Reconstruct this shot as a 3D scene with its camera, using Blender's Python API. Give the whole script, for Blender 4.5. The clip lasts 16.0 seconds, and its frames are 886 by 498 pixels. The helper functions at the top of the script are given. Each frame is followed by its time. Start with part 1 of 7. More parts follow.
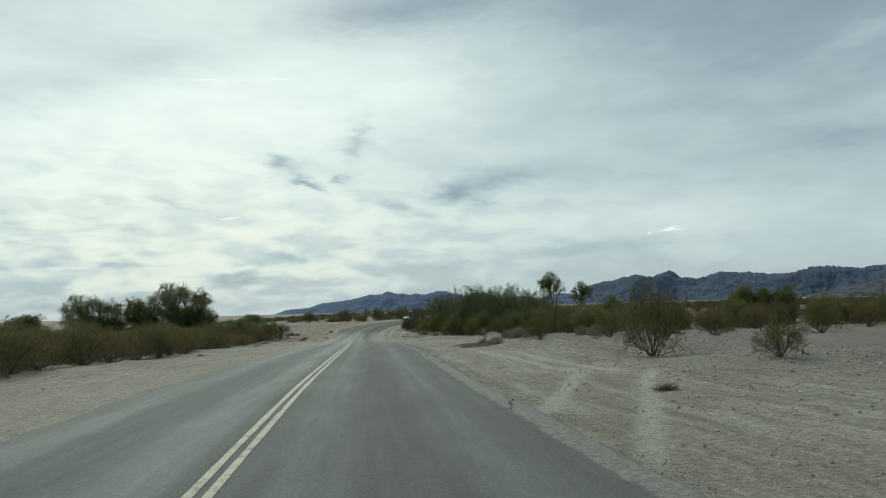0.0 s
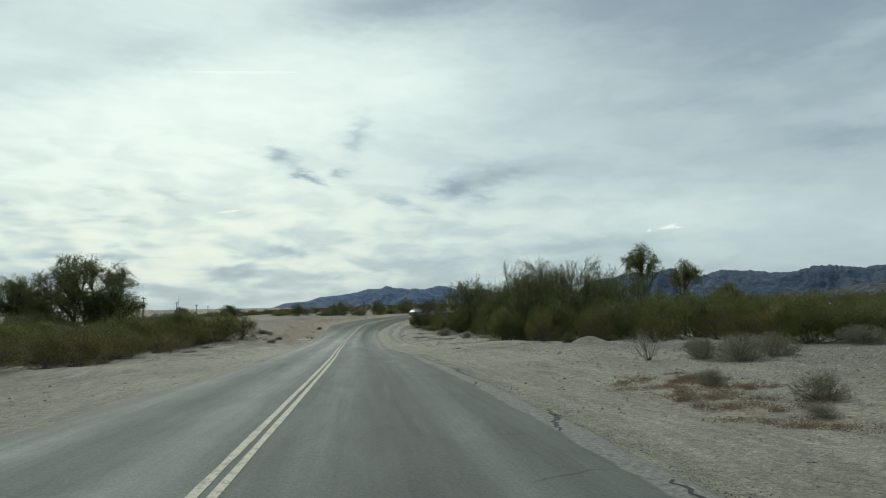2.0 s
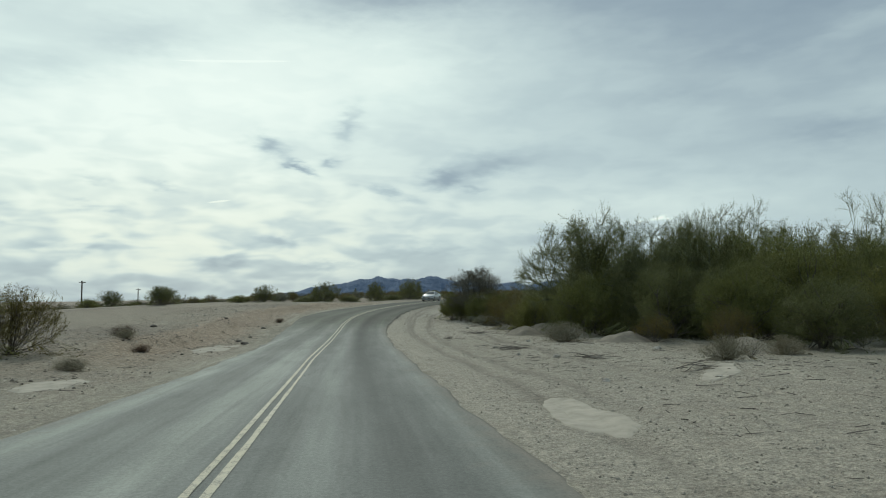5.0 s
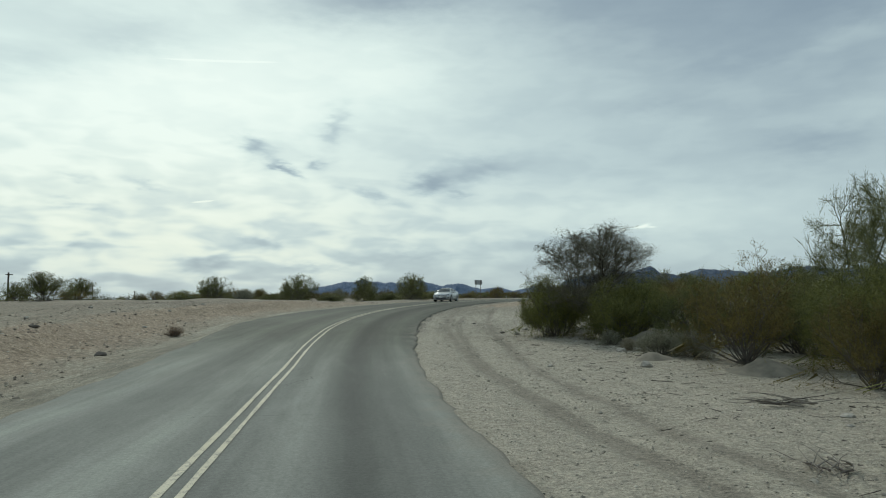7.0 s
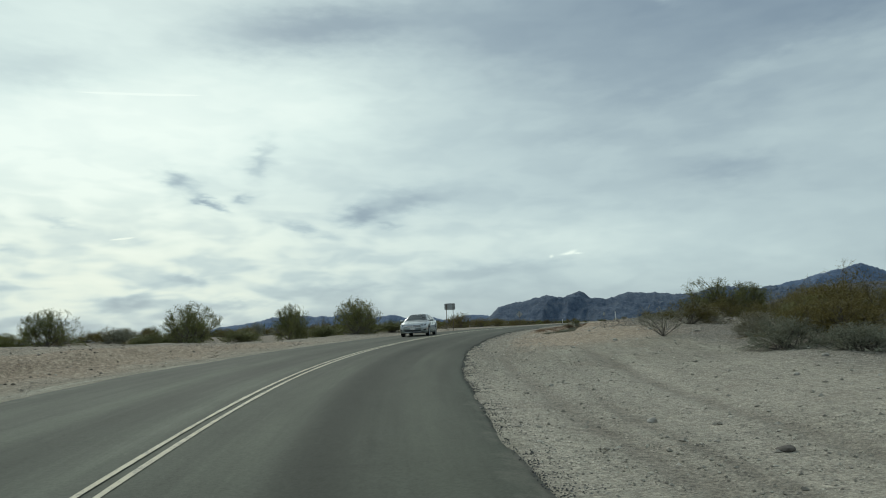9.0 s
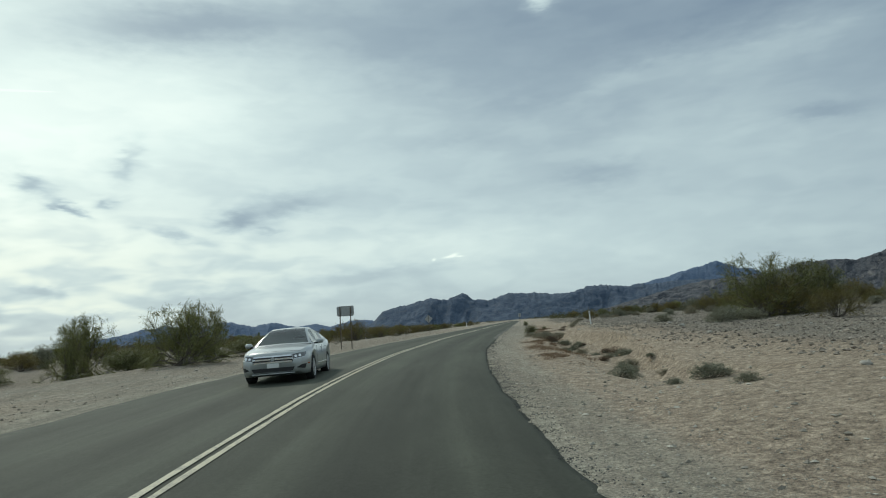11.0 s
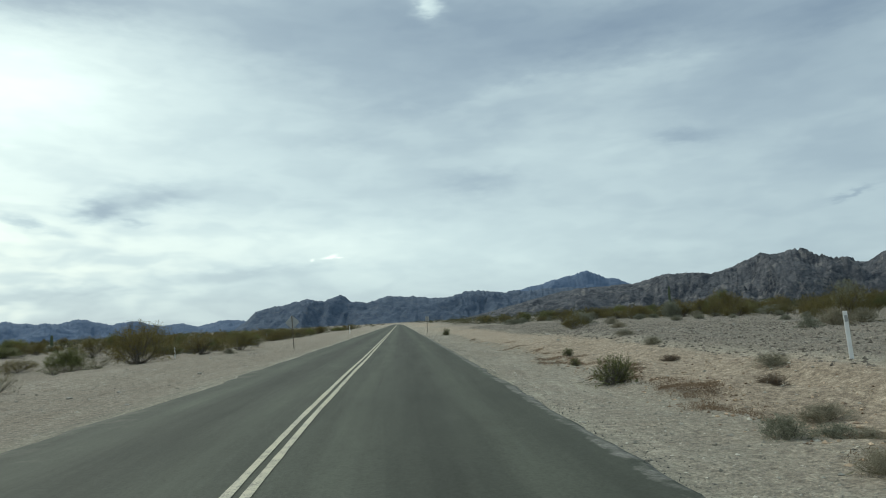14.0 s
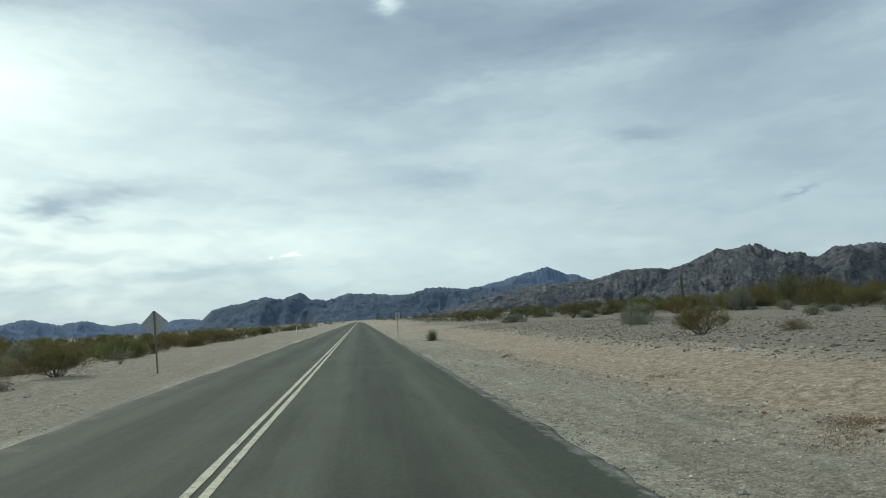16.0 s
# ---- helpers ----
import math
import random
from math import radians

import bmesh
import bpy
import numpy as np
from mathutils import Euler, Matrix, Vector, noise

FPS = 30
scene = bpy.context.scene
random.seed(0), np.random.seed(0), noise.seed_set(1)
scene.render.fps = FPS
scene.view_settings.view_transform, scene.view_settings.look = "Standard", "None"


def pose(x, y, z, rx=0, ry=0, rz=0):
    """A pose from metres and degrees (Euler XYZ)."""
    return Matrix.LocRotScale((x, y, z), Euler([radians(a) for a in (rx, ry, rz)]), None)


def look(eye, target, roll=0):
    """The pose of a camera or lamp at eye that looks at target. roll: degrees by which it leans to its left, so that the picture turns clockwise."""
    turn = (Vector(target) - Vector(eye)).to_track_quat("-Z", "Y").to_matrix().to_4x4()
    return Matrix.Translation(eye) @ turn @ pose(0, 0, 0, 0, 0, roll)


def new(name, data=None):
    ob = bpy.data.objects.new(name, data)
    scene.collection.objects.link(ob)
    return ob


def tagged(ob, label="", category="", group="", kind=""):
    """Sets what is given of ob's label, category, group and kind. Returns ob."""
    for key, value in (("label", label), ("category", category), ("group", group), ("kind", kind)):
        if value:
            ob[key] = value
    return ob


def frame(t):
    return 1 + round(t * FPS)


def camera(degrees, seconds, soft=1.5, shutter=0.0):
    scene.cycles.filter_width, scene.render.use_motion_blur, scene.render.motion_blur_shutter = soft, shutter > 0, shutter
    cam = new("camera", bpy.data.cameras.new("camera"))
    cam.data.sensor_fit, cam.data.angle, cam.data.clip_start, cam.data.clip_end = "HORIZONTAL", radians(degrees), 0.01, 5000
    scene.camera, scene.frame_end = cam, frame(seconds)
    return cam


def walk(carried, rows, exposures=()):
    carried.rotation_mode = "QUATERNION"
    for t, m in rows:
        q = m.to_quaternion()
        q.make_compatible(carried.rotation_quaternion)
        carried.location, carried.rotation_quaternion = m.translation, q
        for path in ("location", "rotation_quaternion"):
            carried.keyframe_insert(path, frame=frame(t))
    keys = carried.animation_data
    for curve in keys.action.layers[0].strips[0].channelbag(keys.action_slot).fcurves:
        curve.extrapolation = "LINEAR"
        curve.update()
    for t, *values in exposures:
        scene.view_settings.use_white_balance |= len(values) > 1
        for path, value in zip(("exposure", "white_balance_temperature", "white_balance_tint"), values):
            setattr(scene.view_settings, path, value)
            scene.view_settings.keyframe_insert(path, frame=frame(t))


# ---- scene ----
cam = camera(66.5, 16.0, soft=1.05)
PATH = [
    (0, pose(0.026, 0.00, 1.45, 94.70, 1.20, -0.00)),
    (0.5, pose(-0.784, 6.96, 1.31, 94.61, 1.08, -0.07)),
    (1, pose(-1.564, 13.69, 1.17, 94.51, 0.97, -0.12)),
    (1.5, pose(-2.344, 20.49, 1.01, 94.39, 0.82, -0.14)),
    (2, pose(-3.094, 27.43, 0.81, 94.30, 0.55, -0.11)),
    (2.5, pose(-3.864, 34.29, 0.65, 94.18, 0.32, -0.06)),
    (3, pose(-4.686, 41.16, 0.36, 94.08, 0.15, -0.11)),
    (3.5, pose(-5.540, 47.96, 0.11, 93.92, 0.10, -0.26)),
    (4, pose(-6.448, 54.97, -0.16, 93.66, 0.15, -0.52)),
    (4.5, pose(-7.346, 62.17, -0.45, 93.50, 0.26, -0.75)),
    (5, pose(-8.214, 69.49, -0.75, 93.50, 0.48, -0.88)),
    (5.5, pose(-9.032, 76.84, -1.05, 93.56, 0.65, -0.89)),
    (6, pose(-9.870, 84.22, -1.26, 93.67, 0.53, -1.08)),
    (6.5, pose(-10.688, 91.31, -1.44, 93.74, 0.14, -1.45)),
    (7, pose(-11.394, 98.02, -1.59, 93.88, -0.43, -2.22)),
    (7.5, pose(-12.066, 104.76, -1.80, 94.21, -0.59, -3.28)),
    (8, pose(-12.616, 111.30, -1.91, 94.88, -0.09, -4.67)),
    (8.5, pose(-12.872, 117.53, -1.81, 95.71, 0.74, -6.14)),
    (9, pose(-12.860, 123.61, -1.64, 96.42, 1.69, -7.88)),
    (9.5, pose(-12.640, 129.65, -1.50, 96.91, 2.50, -10.03)),
    (10, pose(-12.100, 135.56, -1.33, 96.95, 3.06, -12.49)),
    (10.5, pose(-11.260, 141.37, -1.18, 96.68, 3.40, -15.08)),
    (11, pose(-10.120, 147.05, -1.05, 96.33, 3.62, -17.63)),
    (11.5, pose(-8.710, 152.63, -0.96, 96.12, 3.73, -19.97)),
    (12, pose(-7.210, 158.15, -0.87, 96.10, 3.70, -21.97)),
    (12.5, pose(-5.500, 163.68, -0.80, 96.11, 3.33, -23.74)),
    (13, pose(-3.630, 169.21, -0.74, 96.16, 2.82, -25.34)),
    (13.5, pose(-1.660, 174.66, -0.69, 96.09, 2.49, -26.70)),
    (14, pose(0.520, 180.08, -0.64, 96.04, 2.48, -27.97)),
    (14.5, pose(2.690, 185.35, -0.64, 95.96, 2.47, -29.21)),
    (15, pose(5.040, 190.55, -0.59, 95.83, 2.53, -30.25)),
    (15.5, pose(7.500, 195.62, -0.57, 95.75, 2.74, -30.93)),
    (16, pose(9.920, 200.76, -0.57, 95.63, 2.98, -31.28)),
]
walk(cam, PATH, [(0.0, -0.18, 6500, 1.0), (9.0, -0.15, 6500, 1.0), (12.0, 0.0, 6500, 1.0), (14.0, 0.13, 6500, 1.0), (16.0, 0.17, 6500, 1.0)])

# ---- world, sun, exposure ----
SUN_AZ, SUN_EL = 14.0, 38.0  # degrees left of +y, degrees up


class Graph:
    """Short hand for a node tree."""

    def __init__(self, tree):
        self.tree = tree
        tree.nodes.clear()

    def node(self, kind, ins=(), **attrs):
        n = self.tree.nodes.new(kind)
        for k, v in attrs.items():
            setattr(n, k, v)
        for k, v in dict(ins).items():
            if isinstance(v, bpy.types.NodeSocket):
                self.tree.links.new(v, n.inputs[k])
            else:
                n.inputs[k].default_value = v
        return n

    def math(self, op, a, b=0.0, c=0.0, clamp=False):
        n = self.node("ShaderNodeMath", {0: a, 1: b, 2: c}, operation=op)
        n.use_clamp = clamp
        return n.outputs[0]

    def add(self, a, b):
        return self.math("ADD", a, b)

    def mul(self, a, b):
        return self.math("MULTIPLY", a, b)

    def noise(self, vec, scale, detail=4, rough=0.55, distort=0.0):
        return self.node("ShaderNodeTexNoise", {"Vector": vec, "Scale": scale, "Detail": detail, "Roughness": rough, "Distortion": distort}).outputs["Fac"]

    def ramp(self, fac, stops):
        n = self.node("ShaderNodeValToRGB", {"Fac": fac})
        e = n.color_ramp.elements
        while len(e) < len(stops):
            e.new(0.5)
        for el, (p, c) in zip(e, stops):
            el.position = p
            el.color = (*c, 1) if len(c) == 3 else c
        return n.outputs[0]

    def mix(self, fac, a, b, mode="MIX"):
        n = self.node("ShaderNodeMix", data_type="RGBA", blend_type=mode)
        for sock, v in ((0, fac), (6, a), (7, b)):
            if isinstance(v, bpy.types.NodeSocket):
                self.tree.links.new(v, n.inputs[sock])
            else:
                n.inputs[sock].default_value = v if sock == 0 else (*v, 1)[:4]
        return n.outputs[2]


def build_world():
    world = bpy.data.worlds.new("sky")
    scene.world = world
    world.use_nodes = True
    g = Graph(world.node_tree)
    coord = g.node("ShaderNodeTexCoord").outputs["Generated"]
    xyz = g.node("ShaderNodeSeparateXYZ", {0: coord}).outputs
    x, y, z = xyz[0], xyz[1], xyz[2]
    deg = 180 / math.pi
    az = g.mul(g.math("ARCTAN2", g.mul(x, -1), y), deg)
    el = g.mul(g.math("ARCSINE", z), deg)
    up = g.add(g.math("MAXIMUM", z, 0.0), 0.22)
    u, v = g.math("DIVIDE", x, up), g.math("DIVIDE", y, up)
    flat = g.node("ShaderNodeCombineXYZ", {0: u, 1: v, 2: 0.0}).outputs[0]
    wide = g.node("ShaderNodeCombineXYZ", {0: g.mul(u, 0.8), 1: v, 2: 3.7}).outputs[0]
    angular = g.node("ShaderNodeCombineXYZ", {0: g.mul(az, 0.05), 1: g.mul(el, 0.16), 2: 1.3}).outputs[0]
    n_big = g.noise(wide, 0.8, 3, 0.45, 0.3)
    n_mid = g.noise(flat, 2.0, 2.5, 0.45, 0.3)
    n_streak = g.noise(angular, 1.7, 2, 0.45, 0.3)
    patchy = g.node("ShaderNodeCombineXYZ", {0: g.mul(az, 0.17), 1: g.mul(el, 0.50), 2: 7.7}).outputs[0]
    n_patch = g.noise(patchy, 1.35, 2.2, 0.5, 0.35)
    n_fluff = g.noise(patchy, 2.6, 2, 0.5, 0.2)
    n_bend = g.noise(patchy, 3.0, 2.5, 0.55)
    n_bend2 = g.noise(patchy, 3.8, 2.5, 0.55)
    baz = g.add(az, g.mul(g.add(n_bend, -0.5), 2.6))
    bel = g.add(el, g.mul(g.add(n_bend2, -0.5), 1.3))

    def blob(a, e, wa, we, tilt=0.0, sharp=1.0, raw=False):
        """A soft patch of cloud at azimuth a and elevation e, its half widths in degrees, tilted as seen."""
        da = g.add(az if raw else baz, -a)
        de = g.add(el if raw else bel, -e)
        c, s = math.cos(radians(tilt)), math.sin(radians(tilt))
        p = g.mul(g.add(g.mul(da, -c), g.mul(de, s)), 1 / wa)
        q = g.mul(g.add(g.mul(da, s), g.mul(de, c)), 1 / we)
        r = g.add(g.mul(p, p), g.mul(q, q))
        return g.math("POWER", 2.718, g.mul(g.math("POWER", r, sharp), -1))

    total = g.add(0.37, g.mul(g.add(n_big, -0.5), 0.26))
    total = g.add(total, g.mul(g.add(n_mid, -0.5), 0.05))
    total = g.add(total, g.mul(g.add(n_streak, -0.5), 0.12))
    # broken streaks low in the sky, stronger towards the sun's side
    low_left = blob(24, 5, 26, 6.5, 0, 1.0, True)
    streaks = g.node("ShaderNodeMapRange", {"Value": n_patch, "From Min": 0.34, "From Max": 0.68}, interpolation_type="SMOOTHSTEP").outputs[0]
    total = g.add(total, g.mul(g.mul(g.add(streaks, -0.62), low_left), 0.33))
    total = g.add(total, g.mul(g.add(streaks, -0.5), 0.045))
    total = g.add(total, g.mul(g.mul(g.add(n_fluff, -0.5), g.add(low_left, 0.12)), 0.20))
    clouds = (
        # azimuth, elevation, half width, half height, tilt, weight
        (14, 20, 22, 11, 0, 0.44), (30, 10, 20, 9, 0, 0.44), (8, 5, 26, 5, 0, 0.16), (-20, 6.5, 30, 4, 0, 0.17),
        (-30, 13.5, 22, 3.4, -8, 0.10), (-43, 19.2, 19, 1.5, 0, 0.04), (-30, 24.8, 14, 3.0, -4, -0.20), (-47, 23.0, 13, 2.2, 8, -0.26), (-60, 21.0, 10, 2.6, 14, -0.26), (-18, 16, 16, 8, 0, 0.06), (-58, 16, 11, 5, 0, -0.12), (-25, 20, 11, 5, 0, -0.08),
        (-28, 18, 12, 6, 0, -0.10), (3, 25, 10, 1.6, 5, -0.18), (-14, 23, 9, 3, 0, -0.08),
        (23.5, 19.5, 5.5, 1.5, 4, -0.24), (30.4, 16.4, 5, 1.1, 10, -0.16), (7.5, 23.2, 8, 1.8, 6, -0.24), (-2.5, 24.4, 6, 1.6, 4, -0.12), (1.5, 18.4, 5.5, 2.0, -8, 0.12),
        (-20, 15.2, 5.5, 1.0, 0, -0.05), (-31, 11.9, 4.5, 1.5, -8, -0.05), (-31.5, 18.0, 6, 0.7, 16, 0.06),
        (-40, 24.6, 20, 2.0, -3, -0.06), (-57, 21.4, 13, 1.5, -2, -0.06), (-50.0, 19.2, 12, 1.0, 0, 0.06),
        (-12, 23.8, 6, 2.0, 0, -0.06), (-20, 15.4, 4, 0.8, 0, -0.04), (-28, 14.4, 5, 1.0, 4, -0.04), (-18, 6.4, 12, 1.2, 0, 0.05), (-46, 5.2, 9, 0.7, 0, 0.04),
        (-26, 17, 16, 5, 0, 0.03), (-46, 14, 16, 4, 0, 0.05),
    )
    for a, e, wa, we, tilt, w in clouds:
        total = g.add(total, g.mul(blob(a, e, wa, we, tilt), w))
    scud = (
        (13.6, 12.0, 1.5, 0.7, -14, -0.40), (11.1, 10.2, 1.5, 0.34, -24, -0.42), (7.0, 13.8, 0.8, 1.7, -20, -0.24),
        (8.6, 10.8, 0.6, 0.45, 0, -0.25), (-0.8, 9.3, 1.7, 0.8, 10, -0.30), (-5.2, 10.6, 3.6, 1.0, 8, -0.20), (-3.6, 8.6, 1.0, 0.3, 0, -0.14), (3.4, 8.2, 2.6, 0.3, -14, -0.14),
        (27.4, 4.7, 1.6, 0.35, -8, -0.24), (26.9, 6.6, 2.2, 0.34, -4, -0.24), (28.0, 3.1, 2.2, 0.5, 4, -0.22), (32.8, 6.7, 1.2, 0.4, -8, -0.24),
        (21.8, 8.4, 1.6, 0.32, -14, -0.20), (26.6, 8.6, 1.4, 0.3, -8, -0.18), (12.7, 4.1, 1.8, 0.32, -8, -0.20), (8.7, 2.2, 2.6, 0.4, 0, -0.24), (18, 2.3, 3.2, 0.4, 0, -0.18),
        (-48.6, 13.8, 2.6, 0.5, -6, -0.13), (-59.9, 7.9, 1.3, 0.22, 14, -0.15), (-12, 4.4, 7, 0.6, 2, -0.14), (0, 3.3, 4, 0.5, 2, -0.14),
        (-31.7, 11.6, 4, 1.0, 4, -0.10), (-27.9, 25.8, 1.2, 0.9, -30, 0.42), 
    )
    for a, e, wa, we, tilt, w in scud:
        total = g.add(total, g.mul(blob(a, e, wa, we, tilt), w * (1.15 if e > 7.5 else 0.75)))
    total = g.add(total, g.mul(blob(16.4, 18.35, 3.7, 0.075, 4.4, 2.5, True), 0.55))
    total = g.add(total, g.mul(blob(17.5, 7.3, 0.7, 0.06, 8, 2.0, True), 0.7))
    for a, e, wa, we, tilt in ((-18.9, 5.75, 0.36, 0.13, 14), (-18.5, 5.62, 0.5, 0.09, 6), (-17.2, 5.45, 0.16, 0.11, 20), (-19.4, 5.62, 0.3, 0.06, 0)):
        total = g.add(total, g.mul(blob(a, e, wa, we, tilt, 1.0, True), 0.30))
    colour = g.ramp(total, [(0.0, (0.23, 0.30, 0.40)), (0.30, (0.37, 0.455, 0.54)), (0.55, (0.59, 0.695, 0.745)), (0.82, (0.84, 0.95, 0.95)), (1.0, (1.02, 1.10, 1.07))])
    haze = blob(18, 3, 30, 7, 0, 1.0, True)
    lit = g.node("ShaderNodeMapRange", {"Value": total, "From Min": 0.48, "From Max": 0.88}, interpolation_type="SMOOTHSTEP").outputs[0]
    colour = g.mix(g.mul(haze, g.mul(lit, 0.62)), colour, (0.97, 0.98, 0.86))
    below = g.math("GREATER_THAN", z, -0.02)
    colour = g.mix(below, (0.25, 0.23, 0.2), colour)
    sky = g.node("ShaderNodeTexSky", sky_type="NISHITA", sun_disc=False, sun_elevation=radians(SUN_EL), sun_rotation=radians(-SUN_AZ))
    clear = g.node("ShaderNodeBackground", {"Color": sky.outputs[0], "Strength": 0.08}).outputs[0]
    cover = g.node("ShaderNodeBackground", {"Color": colour, "Strength": 1.0}).outputs[0]
    both = g.node("ShaderNodeMixShader", {0: 0.93, 1: clear, 2: cover}).outputs[0]
    g.node("ShaderNodeOutputWorld", {"Surface": both})


build_world()
sun_data = bpy.data.lights.new("sun", "SUN")
sun_data.energy, sun_data.angle, sun_data.color = 1.5, radians(7), (1.0, 0.95, 0.87)
sun = new("sun", sun_data)
_a, _e = radians(SUN_AZ), radians(SUN_EL)
sun.matrix_world = look((-200 * math.sin(_a), 200 * math.cos(_a), 160), (-200 * math.sin(_a) + math.sin(_a) * math.cos(_e), 200 * math.cos(_a) - math.cos(_a) * math.cos(_e), 160 - math.sin(_e)))


# ---- materials ----
def material(name):
    m = bpy.data.materials.new(name)
    m.use_nodes = True
    g = Graph(m.node_tree)
    return m, g


def finish(g, colour, rough=0.9, bump=None, strength=0.3, dist=0.02, metallic=0.0, **more):
    ins = {"Base Color": colour, "Roughness": rough, "Metallic": metallic}
    ins.update(more)
    if bump is not None:
        ins["Normal"] = g.node("ShaderNodeBump", {"Height": bump, "Strength": strength, "Distance": dist}).outputs[0]
    b = g.node("ShaderNodeBsdfPrincipled", ins)
    g.node("ShaderNodeOutputMaterial", {"Surface": b.outputs[0]})


def plain(name, colour, rough=0.6, metallic=0.0, vary=0.12, scale=6.0, **more):
    """A surface with mild mottling and fine relief."""
    m, g = material(name)
    co = g.node("ShaderNodeTexCoord").outputs["Object"]
    n = g.noise(co, scale, 5)
    dark = tuple(c * (1 - vary) for c in colour)
    light = tuple(min(1, c * (1 + vary)) for c in colour)
    finish(g, g.ramp(n, [(0.3, dark), (0.7, light)]), rough, g.noise(co, scale * 12, 3), 0.08, 0.01, metallic, **more)
    return m


def ground_material():
    m, g = material("desert_soil")
    co = g.node("ShaderNodeTexCoord").outputs["Object"]
    red = g.node("ShaderNodeAttribute", attribute_name="red").outputs["Fac"]
    gravel = g.node("ShaderNodeAttribute", attribute_name="gravel").outputs["Fac"]
    along = g.node("ShaderNodeAttribute", attribute_name="along").outputs["Fac"]
    off = g.node("ShaderNodeAttribute", attribute_name="off").outputs["Fac"]
    pale = g.node("ShaderNodeAttribute", attribute_name="pale").outputs["Fac"]
    n1, n2, n3, n4 = g.noise(co, 0.12, 5), g.noise(co, 0.9, 6, 0.6), g.noise(co, 7, 6, 0.72), g.noise(co, 45, 3, 0.6)
    col = g.ramp(n1, [(0.3, (0.292, 0.270, 0.202)), (0.7, (0.400, 0.372, 0.284))])
    col = g.mix(g.math("MULTIPLY", g.add(n2, -0.35), 1.6, clamp=True), g.mix(0.5, col, (0.200, 0.174, 0.134)), col)
    dragged = g.node("ShaderNodeCombineXYZ", {0: g.mul(along, 0.16), 1: off, 2: 2.0}).outputs[0]
    n_drag = g.noise(dragged, 1.1, 5, 0.6, 0.5)
    beside = g.math("MULTIPLY", g.add(g.mul(g.math("ABSOLUTE", g.add(off, 3.5)), -1), 16.0), 0.2, clamp=True)
    col = g.mix(g.mul(beside, g.math("MULTIPLY", g.add(n_drag, -0.50), 3.2, clamp=True)), col, (0.44, 0.408, 0.322))
    col = g.mix(g.mul(beside, g.math("MULTIPLY", g.add(g.mul(n_drag, -1), 0.46), 3.6, clamp=True)), col, (0.185, 0.163, 0.130))
    n_fine = g.noise(g.node("ShaderNodeCombineXYZ", {0: g.mul(along, 0.5), 1: g.mul(off, 4.5), 2: 6.0}).outputs[0], 1.0, 5, 0.65, 0.6)
    col = g.mix(g.mul(beside, 0.7), col, g.mix(1.0, col, g.ramp(n_fine, [(0.30, (0.30, 0.30, 0.30)), (0.5, (0.5, 0.5, 0.5)), (0.72, (0.74, 0.74, 0.73))]), "OVERLAY"))
    col = g.mix(g.math("MULTIPLY", pale, 0.8, clamp=True), col, (0.455, 0.408, 0.326))
    flecks = g.node("ShaderNodeTexVoronoi", {"Vector": co, "Scale": 17.0, "Randomness": 1.0}, feature="F1")
    fleck = g.math("MULTIPLY", g.add(g.mul(flecks.outputs["Distance"], -1), 0.30), 5.0, clamp=True)
    tone = g.node("ShaderNodeSeparateColor", {0: flecks.outputs["Color"]}).outputs
    some = g.math("GREATER_THAN", tone[1], 0.45)
    col = g.mix(g.mul(g.mul(fleck, some), 0.75), col, g.ramp(tone[0], [(0.0, (0.075, 0.068, 0.058)), (0.45, (0.19, 0.17, 0.14)), (0.75, (0.36, 0.33, 0.28)), (1.0, (0.58, 0.54, 0.47))]))
    edge = g.math("MULTIPLY", g.add(gravel, g.mul(g.add(n2, -0.5), 0.9)), 1.3, clamp=True)
    chips = g.node("ShaderNodeTexVoronoi", {"Vector": co, "Scale": 30.0}, feature="F1")
    stone = g.ramp(g.node("ShaderNodeSeparateColor", {0: chips.outputs["Color"]}).outputs[0], [(0.0, (0.105, 0.092, 0.075)), (0.5, (0.215, 0.192, 0.157)), (0.85, (0.31, 0.28, 0.232)), (1.0, (0.52, 0.48, 0.41))])
    col = g.mix(g.mul(edge, 0.75), col, stone)
    redm = g.math("MULTIPLY", g.add(red, g.mul(g.add(n2, -0.5), 0.8)), 1.1, clamp=True)
    col = g.mix(g.mul(redm, 0.8), col, g.ramp(n3, [(0.28, (0.195, 0.135, 0.090)), (0.48, (0.345, 0.262, 0.182)), (0.72, (0.52, 0.415, 0.305))]))
    # wheel tracks pressed into the shoulder: (station from, to, metres off the asphalt, drift, half width)
    track = 0.0
    lugs = g.math("SINE", g.add(g.mul(along, 46.0), g.add(g.mul(off, 16.0), g.mul(n2, 9.0))))
    for a, b, at_, drift, w in ((72, 150, 1.3, 0.004, 0.20), (76, 150, 2.9, 0.008, 0.20), (82, 112, 4.6, 0.03, 0.15), (0, 60, 2.4, -0.006, 0.16), (20, 66, 4.0, -0.01, 0.16), (9.5, 18.6, 1.6, 0.40, 0.20), (6, 16.4, 2.2, 0.43, 0.20), (17.4, 34, 2.7, -0.05, 0.15), (15.6, 31, 3.5, -0.03, 0.15), (100, 140, 2.0, 0.012, 0.12)):
        bend = g.add(at_ - drift * (a + b) / 2, g.add(g.mul(along, drift), g.mul(g.math("SINE", g.add(g.mul(along, 0.055), at_ * 2)), 0.35 if b - a > 20 else 0.05)))
        c = g.mul(g.add(off, g.mul(bend, -1)), 1 / w)
